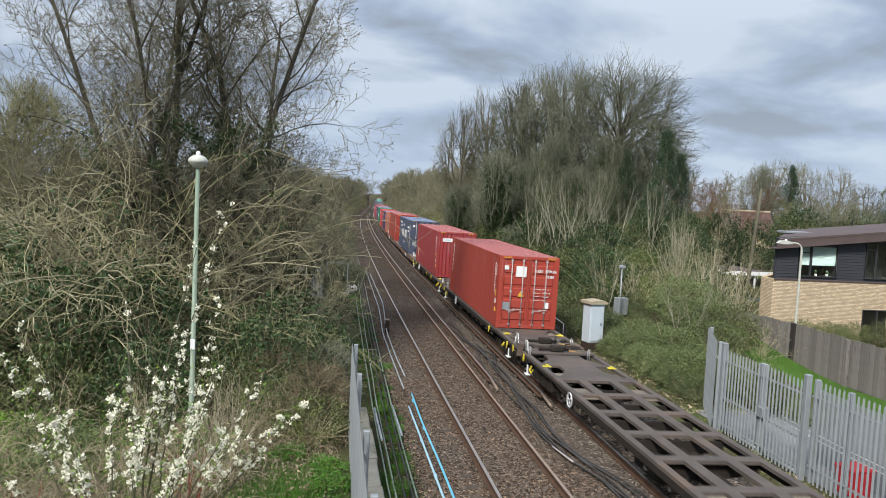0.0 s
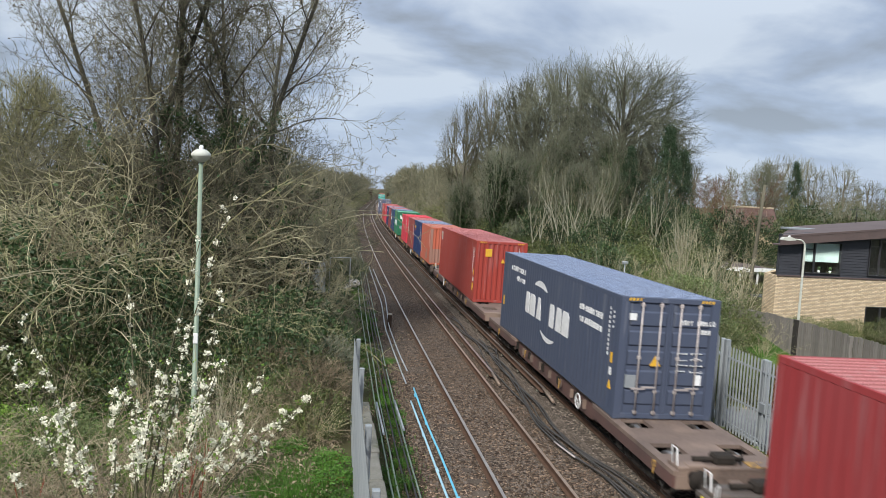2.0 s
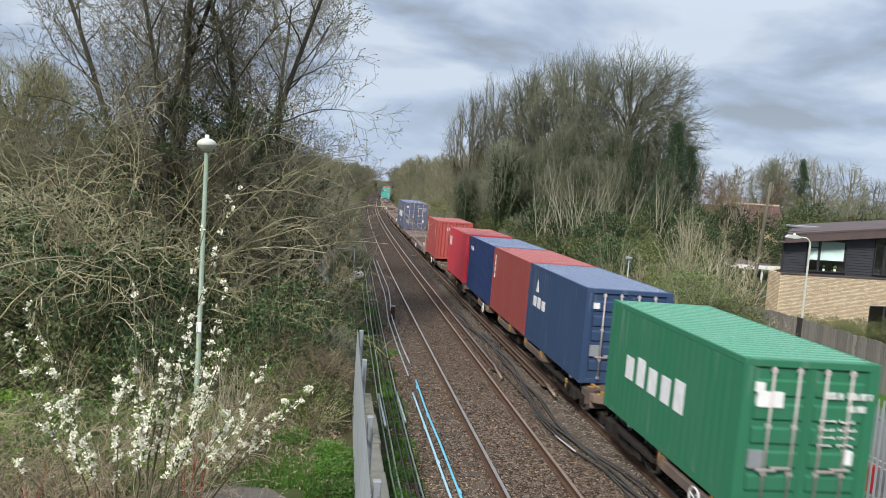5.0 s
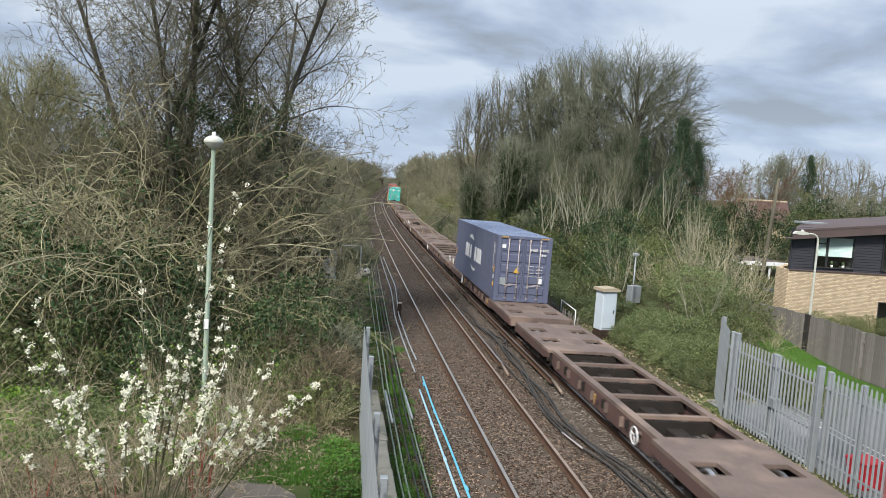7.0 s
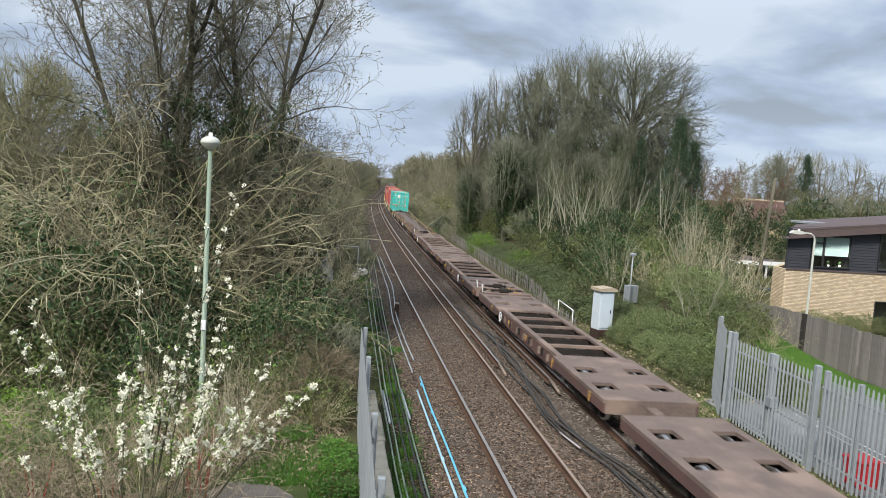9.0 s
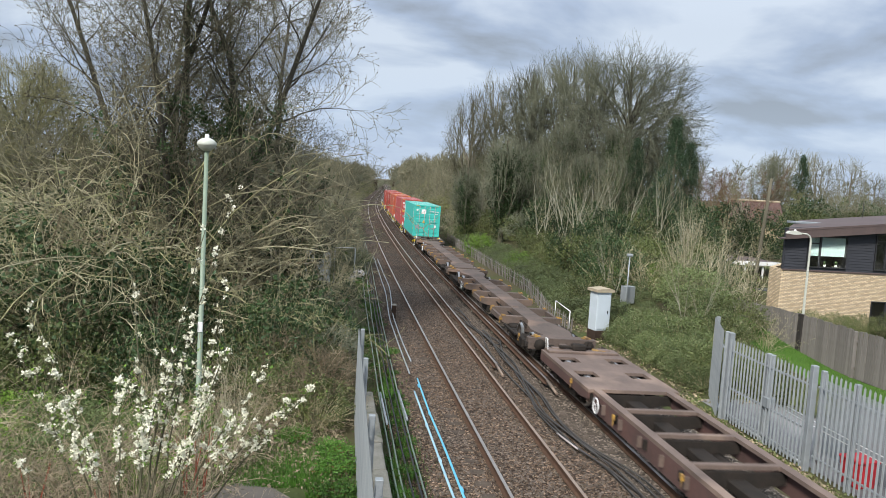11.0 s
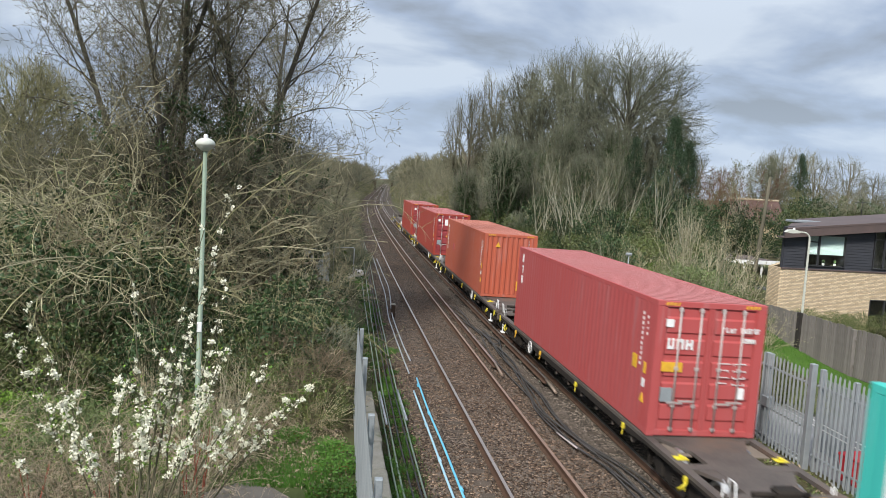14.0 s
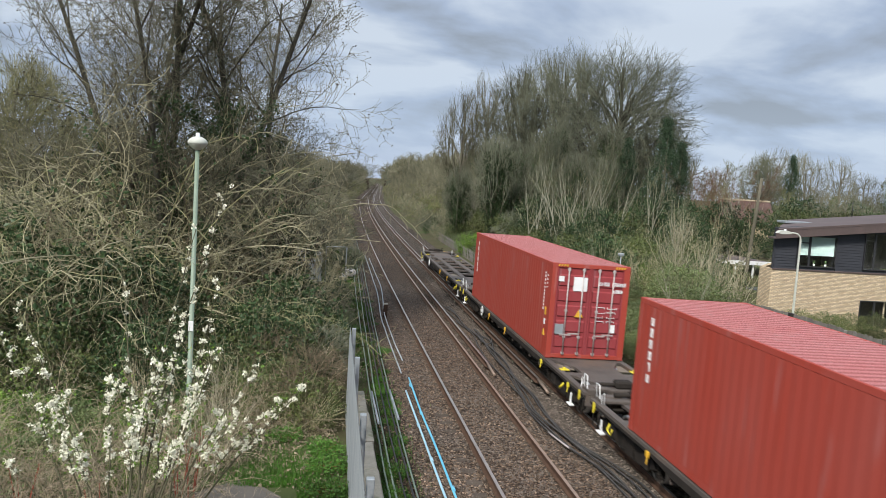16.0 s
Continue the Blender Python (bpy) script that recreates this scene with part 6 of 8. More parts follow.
# ---------------------------------------------------------------- houses
def window(parent, name, x0, x1, z0, z1, y, mullions=(), transom=None, blind=None, deep=0.16):
    """A dark framed window in a wall whose face is at y; the room behind is dim."""
    w = part(name, Shape().box(x0 - 0.05, y - 0.03, z0 - 0.05, x1 + 0.05, y + deep, z0, 0.006).box(x0 - 0.05, y - 0.03, z1, x1 + 0.05, y + deep, z1 + 0.05, 0.006).box(x0 - 0.05, y - 0.03, z0, x0, y + deep, z1).box(x1, y - 0.03, z0, x1 + 0.05, y + deep, z1), M["frame_dark"], parent, "dark framed window")
    edges = [x0, *mullions, x1]
    for m in mullions:
        part("mullion", Shape().box(m - 0.04, y - 0.02, z0, m + 0.04, y + 0.08, z1), M["frame_dark"], w)
    for a, b in zip(edges, edges[1:]):
        g = part("pane", Shape().box(a + 0.02, y + 0.03, z0, b - 0.02, y + 0.042, z1), M["glass"], w)
        g.visible_shadow = False
        if blind:
            part("blind", Shape().box(a + 0.05, y + 0.09, blind, b - 0.05, y + 0.11, z1 - 0.02), M["blind"], w, "half-lowered pale blind")
    if transom:
        part("transom", Shape().box(x0, y - 0.02, transom - 0.03, mullions[0] if mullions else x1, y + 0.08, transom + 0.03), M["frame_dark"], w)
    part("room_back", Shape().box(x0 - 0.05, y + 1.2, z0 - 0.05, x1 + 0.05, y + 1.25, z1 + 0.05), M["room"], w)
    part("reveal", Shape().box(x0 - 0.05, y + deep, z0 - 0.1, x1 + 0.05, y + 1.2, z0 - 0.05).box(x0 - 0.05, y + deep, z1 + 0.05, x1 + 0.05, y + 1.2, z1 + 0.1).box(x0 - 0.1, y + deep, z0, x0 - 0.05, y + 1.2, z1).box(x1 + 0.05, y + deep, z0, x1 + 0.1, y + 1.2, z1), M["room"], w)
    return w


def wall_with_openings(parent, name, x0, x1, z0, z1, openings, y0, y1, mat, label=""):
    """A wall in x and z with rectangular openings cut through its thickness."""
    xs = sorted({x0, x1, *[v for o in openings for v in o[:2]]})
    zs = sorted({z0, z1, *[v for o in openings for v in o[2:]]})
    s = Shape()
    holes = {(i, j) for i in range(len(xs) - 1) for j in range(len(zs) - 1) for o in openings if o[0] <= xs[i] and xs[i + 1] <= o[1] and o[2] <= zs[j] and zs[j + 1] <= o[3]}
    t = Shape().plate(xs, zs, holes, 0, y1 - y0)
    s.add([(x, y1 - d, z) for x, z, d in t.v], t.f)
    return part(name, s, mat, parent, label)


def sloped(plan, low, high):
    """A slab over a plan, its two faces at heights that follow x."""
    n = len(plan)
    v = [(x, y, low(x)) for x, y in plan] + [(x, y, high(x)) for x, y in plan]
    return Shape().add(v, [tuple(range(n))[::-1], tuple(range(n, 2 * n))] + [(i, (i + 1) % n, n + (i + 1) % n, n + i) for i in range(n)])


def main_house():
    h = thing("house", "modern house of buff brick with dark timber upper storey", "house", pose(0, 0, 0))
    Y = 38.0
    up, low = [(25.62, 27.88, 2.72, 4.36), (29.65, 31.6, 2.72, 4.7)], [(29.72, 31.4, -0.5, 0.92)]
    wall_with_openings(h, "brick_wall", 24.35, 38, -1.5, 2.5, low, Y, Y + 0.3, M["brick"], "buff stock brick wall")
    part("side_wall", Shape().prism([(24.35, Y + 0.01), (24.35, Y + 0.4), (24.5, Y + 1.2), (27.2, Y + 4.2), (27.0, Y + 4.4), (24.2, Y + 1.2), (24.2, Y + 0.05)], "z", -1.5, 2.5), M["brick"], h)
    slope = lambda x: 4.2 + (x - 24.3) * 0.107  # noqa: E731
    wall_with_openings(h, "upper_wall", 24.3, 38, 2.5, 4.72, up, Y + 0.06, Y + 0.3, M["clad"])
    part("gable_wall", Shape().prism([(24.3, 4.72), (38, 4.72), (38, slope(38) + 0.4), (24.3, slope(24.3) + 0.54)], "y", Y + 0.06, Y + 0.3), M["clad"], h)
    part("upper_side", Shape().prism([(24.3, Y + 0.06), (24.4, Y + 0.3), (25.0, Y + 1.0), (27.6, Y + 4.2), (27.5, Y + 4.4), (24.9, Y + 1.15), (24.22, Y + 0.06)], "z", 2.5, 4.62), M["clad"], h)
    n = 14
    for i in range(n):
        z = 2.52 + i * 0.152
        for a, b in ((24.28, 25.55), (27.95, 29.58), (31.68, 38.0)):
            if z < slope(a) + 0.25:
                part("board", Shape().prism([(Y + 0.062, z), (Y + 0.01, z), (Y + 0.035, z + 0.148), (Y + 0.062, z + 0.148)], "x", a, b), M["clad"], h)
    part("sill_band", Shape().box(24.2, Y - 0.05, 2.46, 38, Y + 0.02, 2.54, 0.01), M["roof_brown"], h)
    part("fascia", Shape().prism([(23.92, slope(23.9)), (38.4, slope(38.4)), (38.4, slope(38.4) + 0.46), (23.92, slope(23.9) + 0.46)], "y", Y - 0.5, Y - 0.44), M["roof_brown"], h, "deep brown fascia board")
    part("soffit", Shape().prism([(23.95, slope(23.95) - 0.02), (38.4, slope(38.4) - 0.02), (38.4, slope(38.4) + 0.04), (23.95, slope(23.95) + 0.04)], "y", Y - 0.44, Y + 0.3), M["roof_brown"], h)
    part("roof", sloped([(24.0, Y - 0.52), (38.5, Y - 0.52), (38.5, Y + 4.6), (27.9, Y + 4.6), (25.1, Y + 1.1)], lambda x: slope(x) + 0.42, lambda x: slope(x) + 0.52), M["roof_brown"], h, "low-pitched brown roof")
    part("roof_panel", Shape().box(26.0, Y + 2.0, 4.95, 28.0, Y + 2.9, 5.08, 0.02), M["galv"], h, "pale grey flat roof panel")
    part("aerial", Shape().tube([(31.6, Y + 4, 5.3), (31.6, Y + 4, 6.5)], 0.02, 5).tube([(31.1, Y + 4, 6.3), (32.2, Y + 4, 6.35)], 0.012, 5).tube([(31.2, Y + 3.8, 6.3), (31.2, Y + 4.2, 6.3)], 0.01, 4).tube([(31.8, Y + 3.8, 6.32), (31.8, Y + 4.2, 6.32)], 0.01, 4), M["frame_dark"], h, "thin television aerial")
    window(h, "window", 25.62, 27.88, 2.72, 4.36, Y, (26.32,), 4.0, 3.32)
    window(h, "window", 29.65, 31.6, 2.72, 4.7, Y, (30.25,), 4.3)
    window(h, "window", 29.72, 31.4, -0.5, 0.92, Y, (30.6,))
    for x in (26.75, 27.42):
        pot = thing("pot_plant", "small potted plant on the window sill", "plant", pose(x, Y + 0.15, 2.725), group="pots on the sill")
        part("pot", Shape().lathe([(0.0, 0), (0.05, 0), (0.07, 0.12), (0.0, 0.12)], 10), M["white"], pot)
        part("leaves", Shape().lathe([(0.02, 0.12), (0.09, 0.2), (0.07, 0.3), (0.0, 0.34)], 7), M["ivy"], pot)


main_house()


def outbuildings():
    g = thing("carport", "low white-edged carport beside the house", "carport", pose(29.9, 52, -1.4))
    part("roof", Shape().box(-1.3, -0.1, 2.9, 3.2, 5, 3.06, 0.03), M["roof_brown"], g, "dark felted flat roof")
    part("fascia", Shape().box(-1.4, -0.2, 2.82, 3.3, -0.1, 3.1, 0.01), M["white"], g, "white fascia board")
    for x in (-1.3, 0.3, 1.7, 3.1):
        part("post", Shape().box(x - 0.06, 0, 0, x + 0.06, 0.12, 2.85, 0.01), M["white"], g)
    part("back_wall", Shape().box(-1.3, 4.7, 0, 3.2, 4.9, 2.9), M["room"], g)
    part("side_wall", Shape().box(-2.3, 0.3, 0, -1.35, 0.45, 2.6), M["brick"], g)
    car = thing("parked_car", "dark parked car under the carport", "car", pose(30.4, 50.4, -1.4, 0, 0, 80))
    part("body", Shape().prism([(-2.1, 0.3), (2.1, 0.3), (2.15, 0.75), (1.3, 0.88), (0.75, 1.4), (-1.0, 1.42), (-1.7, 0.95), (-2.15, 0.85)], "y", -0.85, 0.85), M["car"], car)
    for x in (-1.35, 1.35):
        for y in (-0.8, 0.8):
            part("wheel", Shape().lathe([(0, -0.1), (0.2, -0.1), (0.32, -0.08), (0.32, 0.08), (0.2, 0.1), (0, 0.1)], 16, "y", (x, y, 0.32)), M["black"], car)
    r = thing("house", "distant house with a red tiled roof", "house", pose(49.0, 84, -1.0, 0, 0, -30))
    part("wall", Shape().box(-3.3, 0, 0, 3.3, 6, 4.6), M["brick"], r)
    part("roof", Shape().add([(-3.8, -0.5, 4.5), (3.8, -0.5, 4.5), (3.8, 6.5, 4.5), (-3.8, 6.5, 4.5), (-2.9, 3, 7.2), (2.9, 3, 7.2)], [(0, 1, 5, 4), (1, 2, 5), (2, 3, 4, 5), (3, 0, 4), (3, 2, 1, 0)]), M["tiles_red"], r, "lichened red tiled roof")
    part("ridge", Shape().tube([(-2.95, 3, 7.22), (2.95, 3, 7.22)], 0.12, 6), M["dry"], r, "pale ridge tiles")
    for x in (-1.7, 1.6):
        part("window", Shape().box(x - 0.7, -0.06, 1.0, x + 0.7, 0.1, 2.3, 0.02), M["frame_dark"], r)
    d = thing("dead_trunk", "leaning dead tree trunk with a broken top", "tree", pose(27.4, 46, -1.3))
    part("trunk", Shape().tube([(-0.1, 0, -0.2), (0.05, 0, 2.6), (0.3, 0, 6.0), (0.5, 0, 8.9)], [0.15, 0.13, 0.11, 0.09], 9), M["bark"], d)
    for z, w, n in ((8.4, 0.4, 0.5), (8.0, 2.6, 0.4), (7.2, 3.4, 0.4)):
        part("stub", Shape().tube([(0.46, 0, z), (0.46 + n * 0.5 * math.cos(w), n * 0.5 * math.sin(w), z + n)], [0.08, 0.03], 6), M["bark"], d)
    b = thing("overbridge", "distant dark road bridge across the railway", "bridge", pose(line_x(430) + 1.8, 430, 0, 0, 0, line_turn(430)))
    part("deck", Shape().box(-7.5, -4, 5.2, 7.5, 4, 5.9, 0.05), M["concrete"], b)
    for x in (-5.4, 5.4):
        part("abutment", Shape().box(x - 1.2, -4, -1, x + 1.2, 4, 5.0, 0.05), M["stump"], b)
    s = thing("pallet_box", "grey corrugated sheet bin among the bushes", "bin", pose(-0.6, 45, -0.3, 0, 0, 10))
    part("panel", corrugated(1.5, 2.0, 0.2, 0.04), M["galv"], s, at=pose(0.7, 0, 0, 0, 0, 90))
    part("frame", Shape().tube([(0.9, -0.1, 0), (0.9, -0.1, 2.1), (2.1, -0.1, 2.1), (2.1, -0.1, 0.1)], 0.04, 8), M["galv"], s)


outbuildings()


# ---------------------------------------------------------------- plants
class Growth:
    """Branches of one plant as a list of polylines with radii."""

    def __init__(self, seed):
        self.r = random.Random(seed)
        self.lines, self.tips = [], []

    def grow(self, p, d, length, radius, level, spec):
        s = spec[level]
        r = self.r
        n = s["n"]
        pts, rad = [tuple(p)], [radius]
        p, d = Vector(p), Vector(d).normalized()
        spots = []
        for i in range(n):
            j = Vector((r.gauss(0, 1), r.gauss(0, 1), r.gauss(0, 1))) * s["wander"]
            d = (d + j + Vector((0, 0, s["lift"]))).normalized()
            p = p + d * (length / n)
            t = (i + 1) / n
            pts.append(tuple(p))
            rad.append(max(radius * (1 - t * s["taper"]), 0.002))
            spots.append((p.copy(), d.copy(), rad[-1], t))
        self.lines.append((pts, rad, level))
        if level + 1 < len(spec):
            q = spec[level + 1]
            for k in range(s["kids"]):
                t = s["from"] + (1 - s["from"]) * (k + r.random()) / s["kids"]
                i = min(int(t * n), n - 1)
                base, way, br, _ = spots[i]
                a = spots[i - 1][0] if i else Vector(pts[0])
                base = a.lerp(base, t * n - int(t * n)) if t < 1 else base
                side = way.cross(Vector((r.gauss(0, 1), r.gauss(0, 1), r.gauss(0, 1)))).normalized()
                w = radians(r.uniform(*q["angle"]))
                kid = way * math.cos(w) + side * math.sin(w)
                size = length * r.uniform(*q["size"]) * (1 - s.get("cone", 0.45) * t)
                self.grow(base, kid, size, max(min(br * 0.75, radius * q["thin"]), q.get("least", 0.004)), level + 1, spec)
        else:
            self.tips.append((tuple(p), tuple(d)))

    def clip(self, centre, radii):
        """Keeps the branches that end inside a rounded crown."""
        inside = lambda p: sum(((p[i] - centre[i]) / radii[i]) ** 2 for i in range(3)) < 1 + 0.25 * noise.noise(Vector(p) * 0.35)  # noqa: E731
        self.lines = [line for line in self.lines if line[2] == 0 or inside(line[0][-1])]

    def shape(self, sides=(8, 6, 4, 3, 3, 3), levels=None):
        s = Shape()
        for pts, rad, level in self.lines:
            if levels is None or level in levels:
                s.tube(pts, rad, sides[level], False)
        return s


def tree_spec(lift=0.05, wander=0.1, kids=(9, 7, 6, 5), upright=(25, 55), twig=0.007, leader=0.9, first=0.2, fine=2, cone=0.45, limb=(0.45, 0.7), slim=0.5):
    return [
        dict(n=9, wander=wander * 0.5, lift=0.03, taper=leader, kids=kids[0], cone=cone, **{"from": first}),
        dict(n=6, wander=wander, lift=lift, taper=0.85, kids=kids[1], angle=upright, size=limb, thin=slim, cone=cone, **{"from": 0.2}),
        dict(n=4, wander=wander * 1.2, lift=lift, taper=0.85, kids=kids[2], angle=(25, 55), size=(0.42, 0.65), thin=0.5, **{"from": 0.15}),
        dict(n=fine + 1, wander=wander * 1.4, lift=lift * 0.8, taper=0.8, kids=kids[3], angle=(25, 60), size=(0.42, 0.7), thin=0.5, least=twig * 1.5, **{"from": 0.1}),
        dict(n=fine, wander=wander * 1.6, lift=lift * 0.6, taper=0.5, kids=0, angle=(20, 60), size=(0.5, 0.95), thin=0.5, least=twig, **{"from": 0.0}),
    ]


def leaves(points, count, size, spread, seed, flatness=1.0):
    """Small folded leaves scattered round the given points."""
    r = np.random.default_rng(seed)
    pts = np.array(points)
    pick = pts[r.integers(0, len(pts), count)] + r.normal(0, spread, (count, 3))
    a = r.normal(0, 1, (count, 3))
    a /= np.linalg.norm(a, axis=1)[:, None]
    b = np.cross(a, r.normal(0, 1, (count, 3)))
    b /= np.linalg.norm(b, axis=1)[:, None]
    k = (size * r.uniform(0.6, 1.3, count))[:, None]
    c = np.cross(a, b) * k * 0.18
    v = np.stack([pick - a * k, pick + b * k * 0.6 + c, pick + a * k, pick - b * k * 0.6 + c], 1).reshape(-1, 3)
    s = Shape()
    s.v = [tuple(q) for q in v.tolist()]
    s.f = [f for i in range(0, 4 * count, 4) for f in ((i, i + 1, i + 2), (i, i + 2, i + 3))]
    s.smooth, s.mi = [False] * len(s.f), [0] * len(s.f)
    return s


def crown_points(seed, radii, count, centre=(0, 0, 0), hollow=0.55, rough=0.35):
    """Points in the outer part of a lumpy rounded body."""
    r = np.random.default_rng(seed)
    d = r.normal(0, 1, (count, 3))
    d /= np.linalg.norm(d, axis=1)[:, None]
    out = []
    for q in d:
        k = 1 + rough * noise.noise(Vector(q.tolist()) * 2.3 + Vector((seed, seed * 0.3, 0)))
        k *= hollow + (1 - hollow) * r.random() ** 0.5
        out.append((centre[0] + q[0] * radii[0] * k, centre[1] + q[1] * radii[1] * k, centre[2] + q[2] * radii[2] * k))
    return out


def tree_kind(name, seed, height, spec, radius, bark, twig, ivy=0, ivy_top=0.5, stems=1, label="", spread=0.25, bole=0.74, dome=None, lean=0.7, buds=0):
    """A bare tree built once: trunk, limbs, twigs and ivy, under an Empty at its base."""
    g = Growth(seed)
    for k in range(stems):
        w = 2 * math.pi * k / stems + g.r.uniform(-0.4, 0.4)
        out = 0.0 if stems == 1 else spread
        g.grow((out * math.cos(w), out * math.sin(w), -0.2), (out * math.cos(w) * lean, out * math.sin(w) * lean, 1), height * g.r.uniform(0.85, 1.0) * bole, radius * (1 if stems == 1 else 0.65), 0, spec)
    if dome:
        g.clip((0, 0, height * dome[0]), (height * dome[1], height * dome[1], height * dome[2]))
    t = thing(name, label, "tree", pose(0, 0, -60))
    part("trunk", g.shape(levels=(0, 1)), bark, t)
    part("crown", g.shape(levels=(2, 3, 4)), twig, t)
    if ivy:
        pts = []
        for line, rad, level in g.lines:
            if level <= 1:
                pts += [tuple(Vector(a).lerp(Vector(b), k)) for a, b in zip(line, line[1:]) for k in (0.0, 0.25, 0.5, 0.75) if a[2] < height * ivy_top * (1 if level == 0 else 0.75)]
        part("ivy", leaves(pts, ivy, 0.055, 0.16, seed), M["ivy"], t, "dark ivy climbing the trunk")
    if buds:
        part("budding_tip", leaves([p for p, _ in g.tips], buds, 0.035, 0.02, seed + 2), M["bud"], t, "small brown catkins at the twig ends")
    return t


def dome_kind(name, seed, base, radii, counts, twig_r, bark, twig, label, trunk_r=0.3, ivy=0, ivy_z=8.0, ivy_size=0.09, up=0.5, rough=0.22, low=-0.45):
    """A bare tree whose limbs fan out to a rounded, uneven crown; radii: across, upwards, downwards."""
    r = random.Random(seed)
    c = Vector((0, 0, base))

    def shell(d, f):
        k = 1 + rough * noise.noise(d * 1.9 + Vector((seed * 0.7, 0, seed * 0.3))) + 0.5 * rough * noise.noise(d * 6 + Vector((0, seed, 0)))
        return c + Vector((d.x * radii[0], d.y * radii[0], d.z * (radii[1] if d.z > 0 else radii[2]))) * k * f

    def curve(a, way, e, n, bend):
        m = a + way * (e - a).length * bend + Vector((r.gauss(0, 1), r.gauss(0, 1), r.gauss(0, 1))) * (e - a).length * 0.05
        return [a * (1 - t) ** 2 + m * 2 * t * (1 - t) + e * t * t for t in [i / n for i in range(n + 1)]]

    wood, crown, seats = Shape(), Shape(), []
    stem = [Vector((0, 0, -0.3)), Vector((r.uniform(-0.2, 0.2), r.uniform(-0.2, 0.2), base * 0.5)), Vector((r.uniform(-0.4, 0.4), r.uniform(-0.4, 0.4), base + radii[1] * 0.35)), Vector((0, 0, base + radii[1] * 0.75))]
    wood.tube([tuple(p) for p in stem], [trunk_r, trunk_r * 0.75, trunk_r * 0.4, trunk_r * 0.12], 8, False)
    seats += [stem[0].lerp(stem[1], q / 8) for q in range(9)] + [stem[1].lerp(stem[2], q / 6) for q in range(6)]
    level = []
    for i in range(counts[0]):
        z = low + (1 - low) * ((i + r.random()) / counts[0])
        w = i * 2.4 + r.uniform(-0.4, 0.4)
        d = Vector((math.cos(w) * math.sqrt(max(0, 1 - z * z)), math.sin(w) * math.sqrt(max(0, 1 - z * z)), z)).normalized()
        a = stem[0].lerp(stem[1], r.uniform(0.55, 1.0)) if z < 0.2 else stem[1].lerp(stem[2], r.uniform(0.0, 0.8))
        pts = curve(a, (d * 0.6 + Vector((0, 0, up))).normalized(), shell(d, r.uniform(0.5, 0.66)), 5, 0.45)
        wood.tube([tuple(p) for p in pts], [trunk_r * 0.34 * (1 - 0.13 * k) for k in range(6)], 5, False)
        seats += pts
        level.append((pts, d, trunk_r * 0.34))
    for step, (n, f, turn) in enumerate(((counts[1], 0.8, 0.34), (counts[2], 0.93, 0.17), (counts[3], 1.0, 0.1))):
        nxt = []
        for pts, d, rad in level:
            for k in range(n):
                t = 0.25 + 0.75 * (k + r.random()) / n
                i = min(int(t * (len(pts) - 1)), len(pts) - 2)
                a, way = pts[i].lerp(pts[i + 1], t * (len(pts) - 1) - i), (pts[i + 1] - pts[i]).normalized()
                e = (d + Vector((r.gauss(0, 1), r.gauss(0, 1), r.gauss(0, 1))) * turn).normalized()
                rr = max(rad * 0.42, twig_r)
                q = curve(a, way, shell(e, f * r.uniform(0.84, 1.05)), (4, 3, 2)[step], 0.4)
                crown.tube([tuple(p) for p in q], [rr * (1 - 0.6 * j / (len(q) - 1)) for j in range(len(q))], 3, False)
                nxt.append((q, e, rr))
        level = nxt
    t = thing(name, label, "tree", pose(0, 0, -60))
    part("trunk", wood, bark, t)
    part("crown", crown, twig, t)
    if ivy:
        part("ivy", leaves([tuple(p) for p in seats if p.z < ivy_z], ivy, ivy_size, 0.38, seed), M["ivy"], t, "dark ivy climbing the trunk and limbs")
    return t


def shrub_kind(name, seed, stems, length, twig, label, leafy=0, leaf="bramble", arch=-0.05, open_=(8, 50), size=0.04, kids=(9, 5), thick=0.016):
    spec = [
        dict(n=7, wander=0.12, lift=arch, taper=0.8, kids=kids[0], **{"from": 0.15}),
        dict(n=5, wander=0.24, lift=0.0, taper=0.7, kids=kids[1], angle=(20, 60), size=(0.2, 0.42), thin=0.6, least=0.008, **{"from": 0.1}),
        dict(n=2, wander=0.4, lift=0.02, taper=0.5, kids=0, angle=(20, 65), size=(0.25, 0.5), thin=0.6, least=0.0065, **{"from": 0.0}),
    ]
    g = Growth(seed)
    for _ in range(stems):
        w, a = g.r.uniform(0, 6.283), radians(g.r.uniform(*open_))
        q = g.r.uniform(0, 0.5)
        g.grow((q * math.cos(w), q * math.sin(w), -0.15), (math.sin(a) * math.cos(w), math.sin(a) * math.sin(w), math.cos(a)), length * g.r.uniform(0.6, 1.0), thick, 0, spec)
    t = thing(name, label, "shrub", pose(0, 0, -60))
    part("stem_base", g.shape((4, 3, 3), (0,)), M[twig], t)
    part("crown", g.shape((4, 3, 3), (1, 2)), M[twig], t)
    if leafy:
        pts = [p for line, _, level in g.lines for p in line[1:]]
        part("foliage", leaves(pts, leafy, size, 0.12, seed + 1), M[leaf], t)
    return t


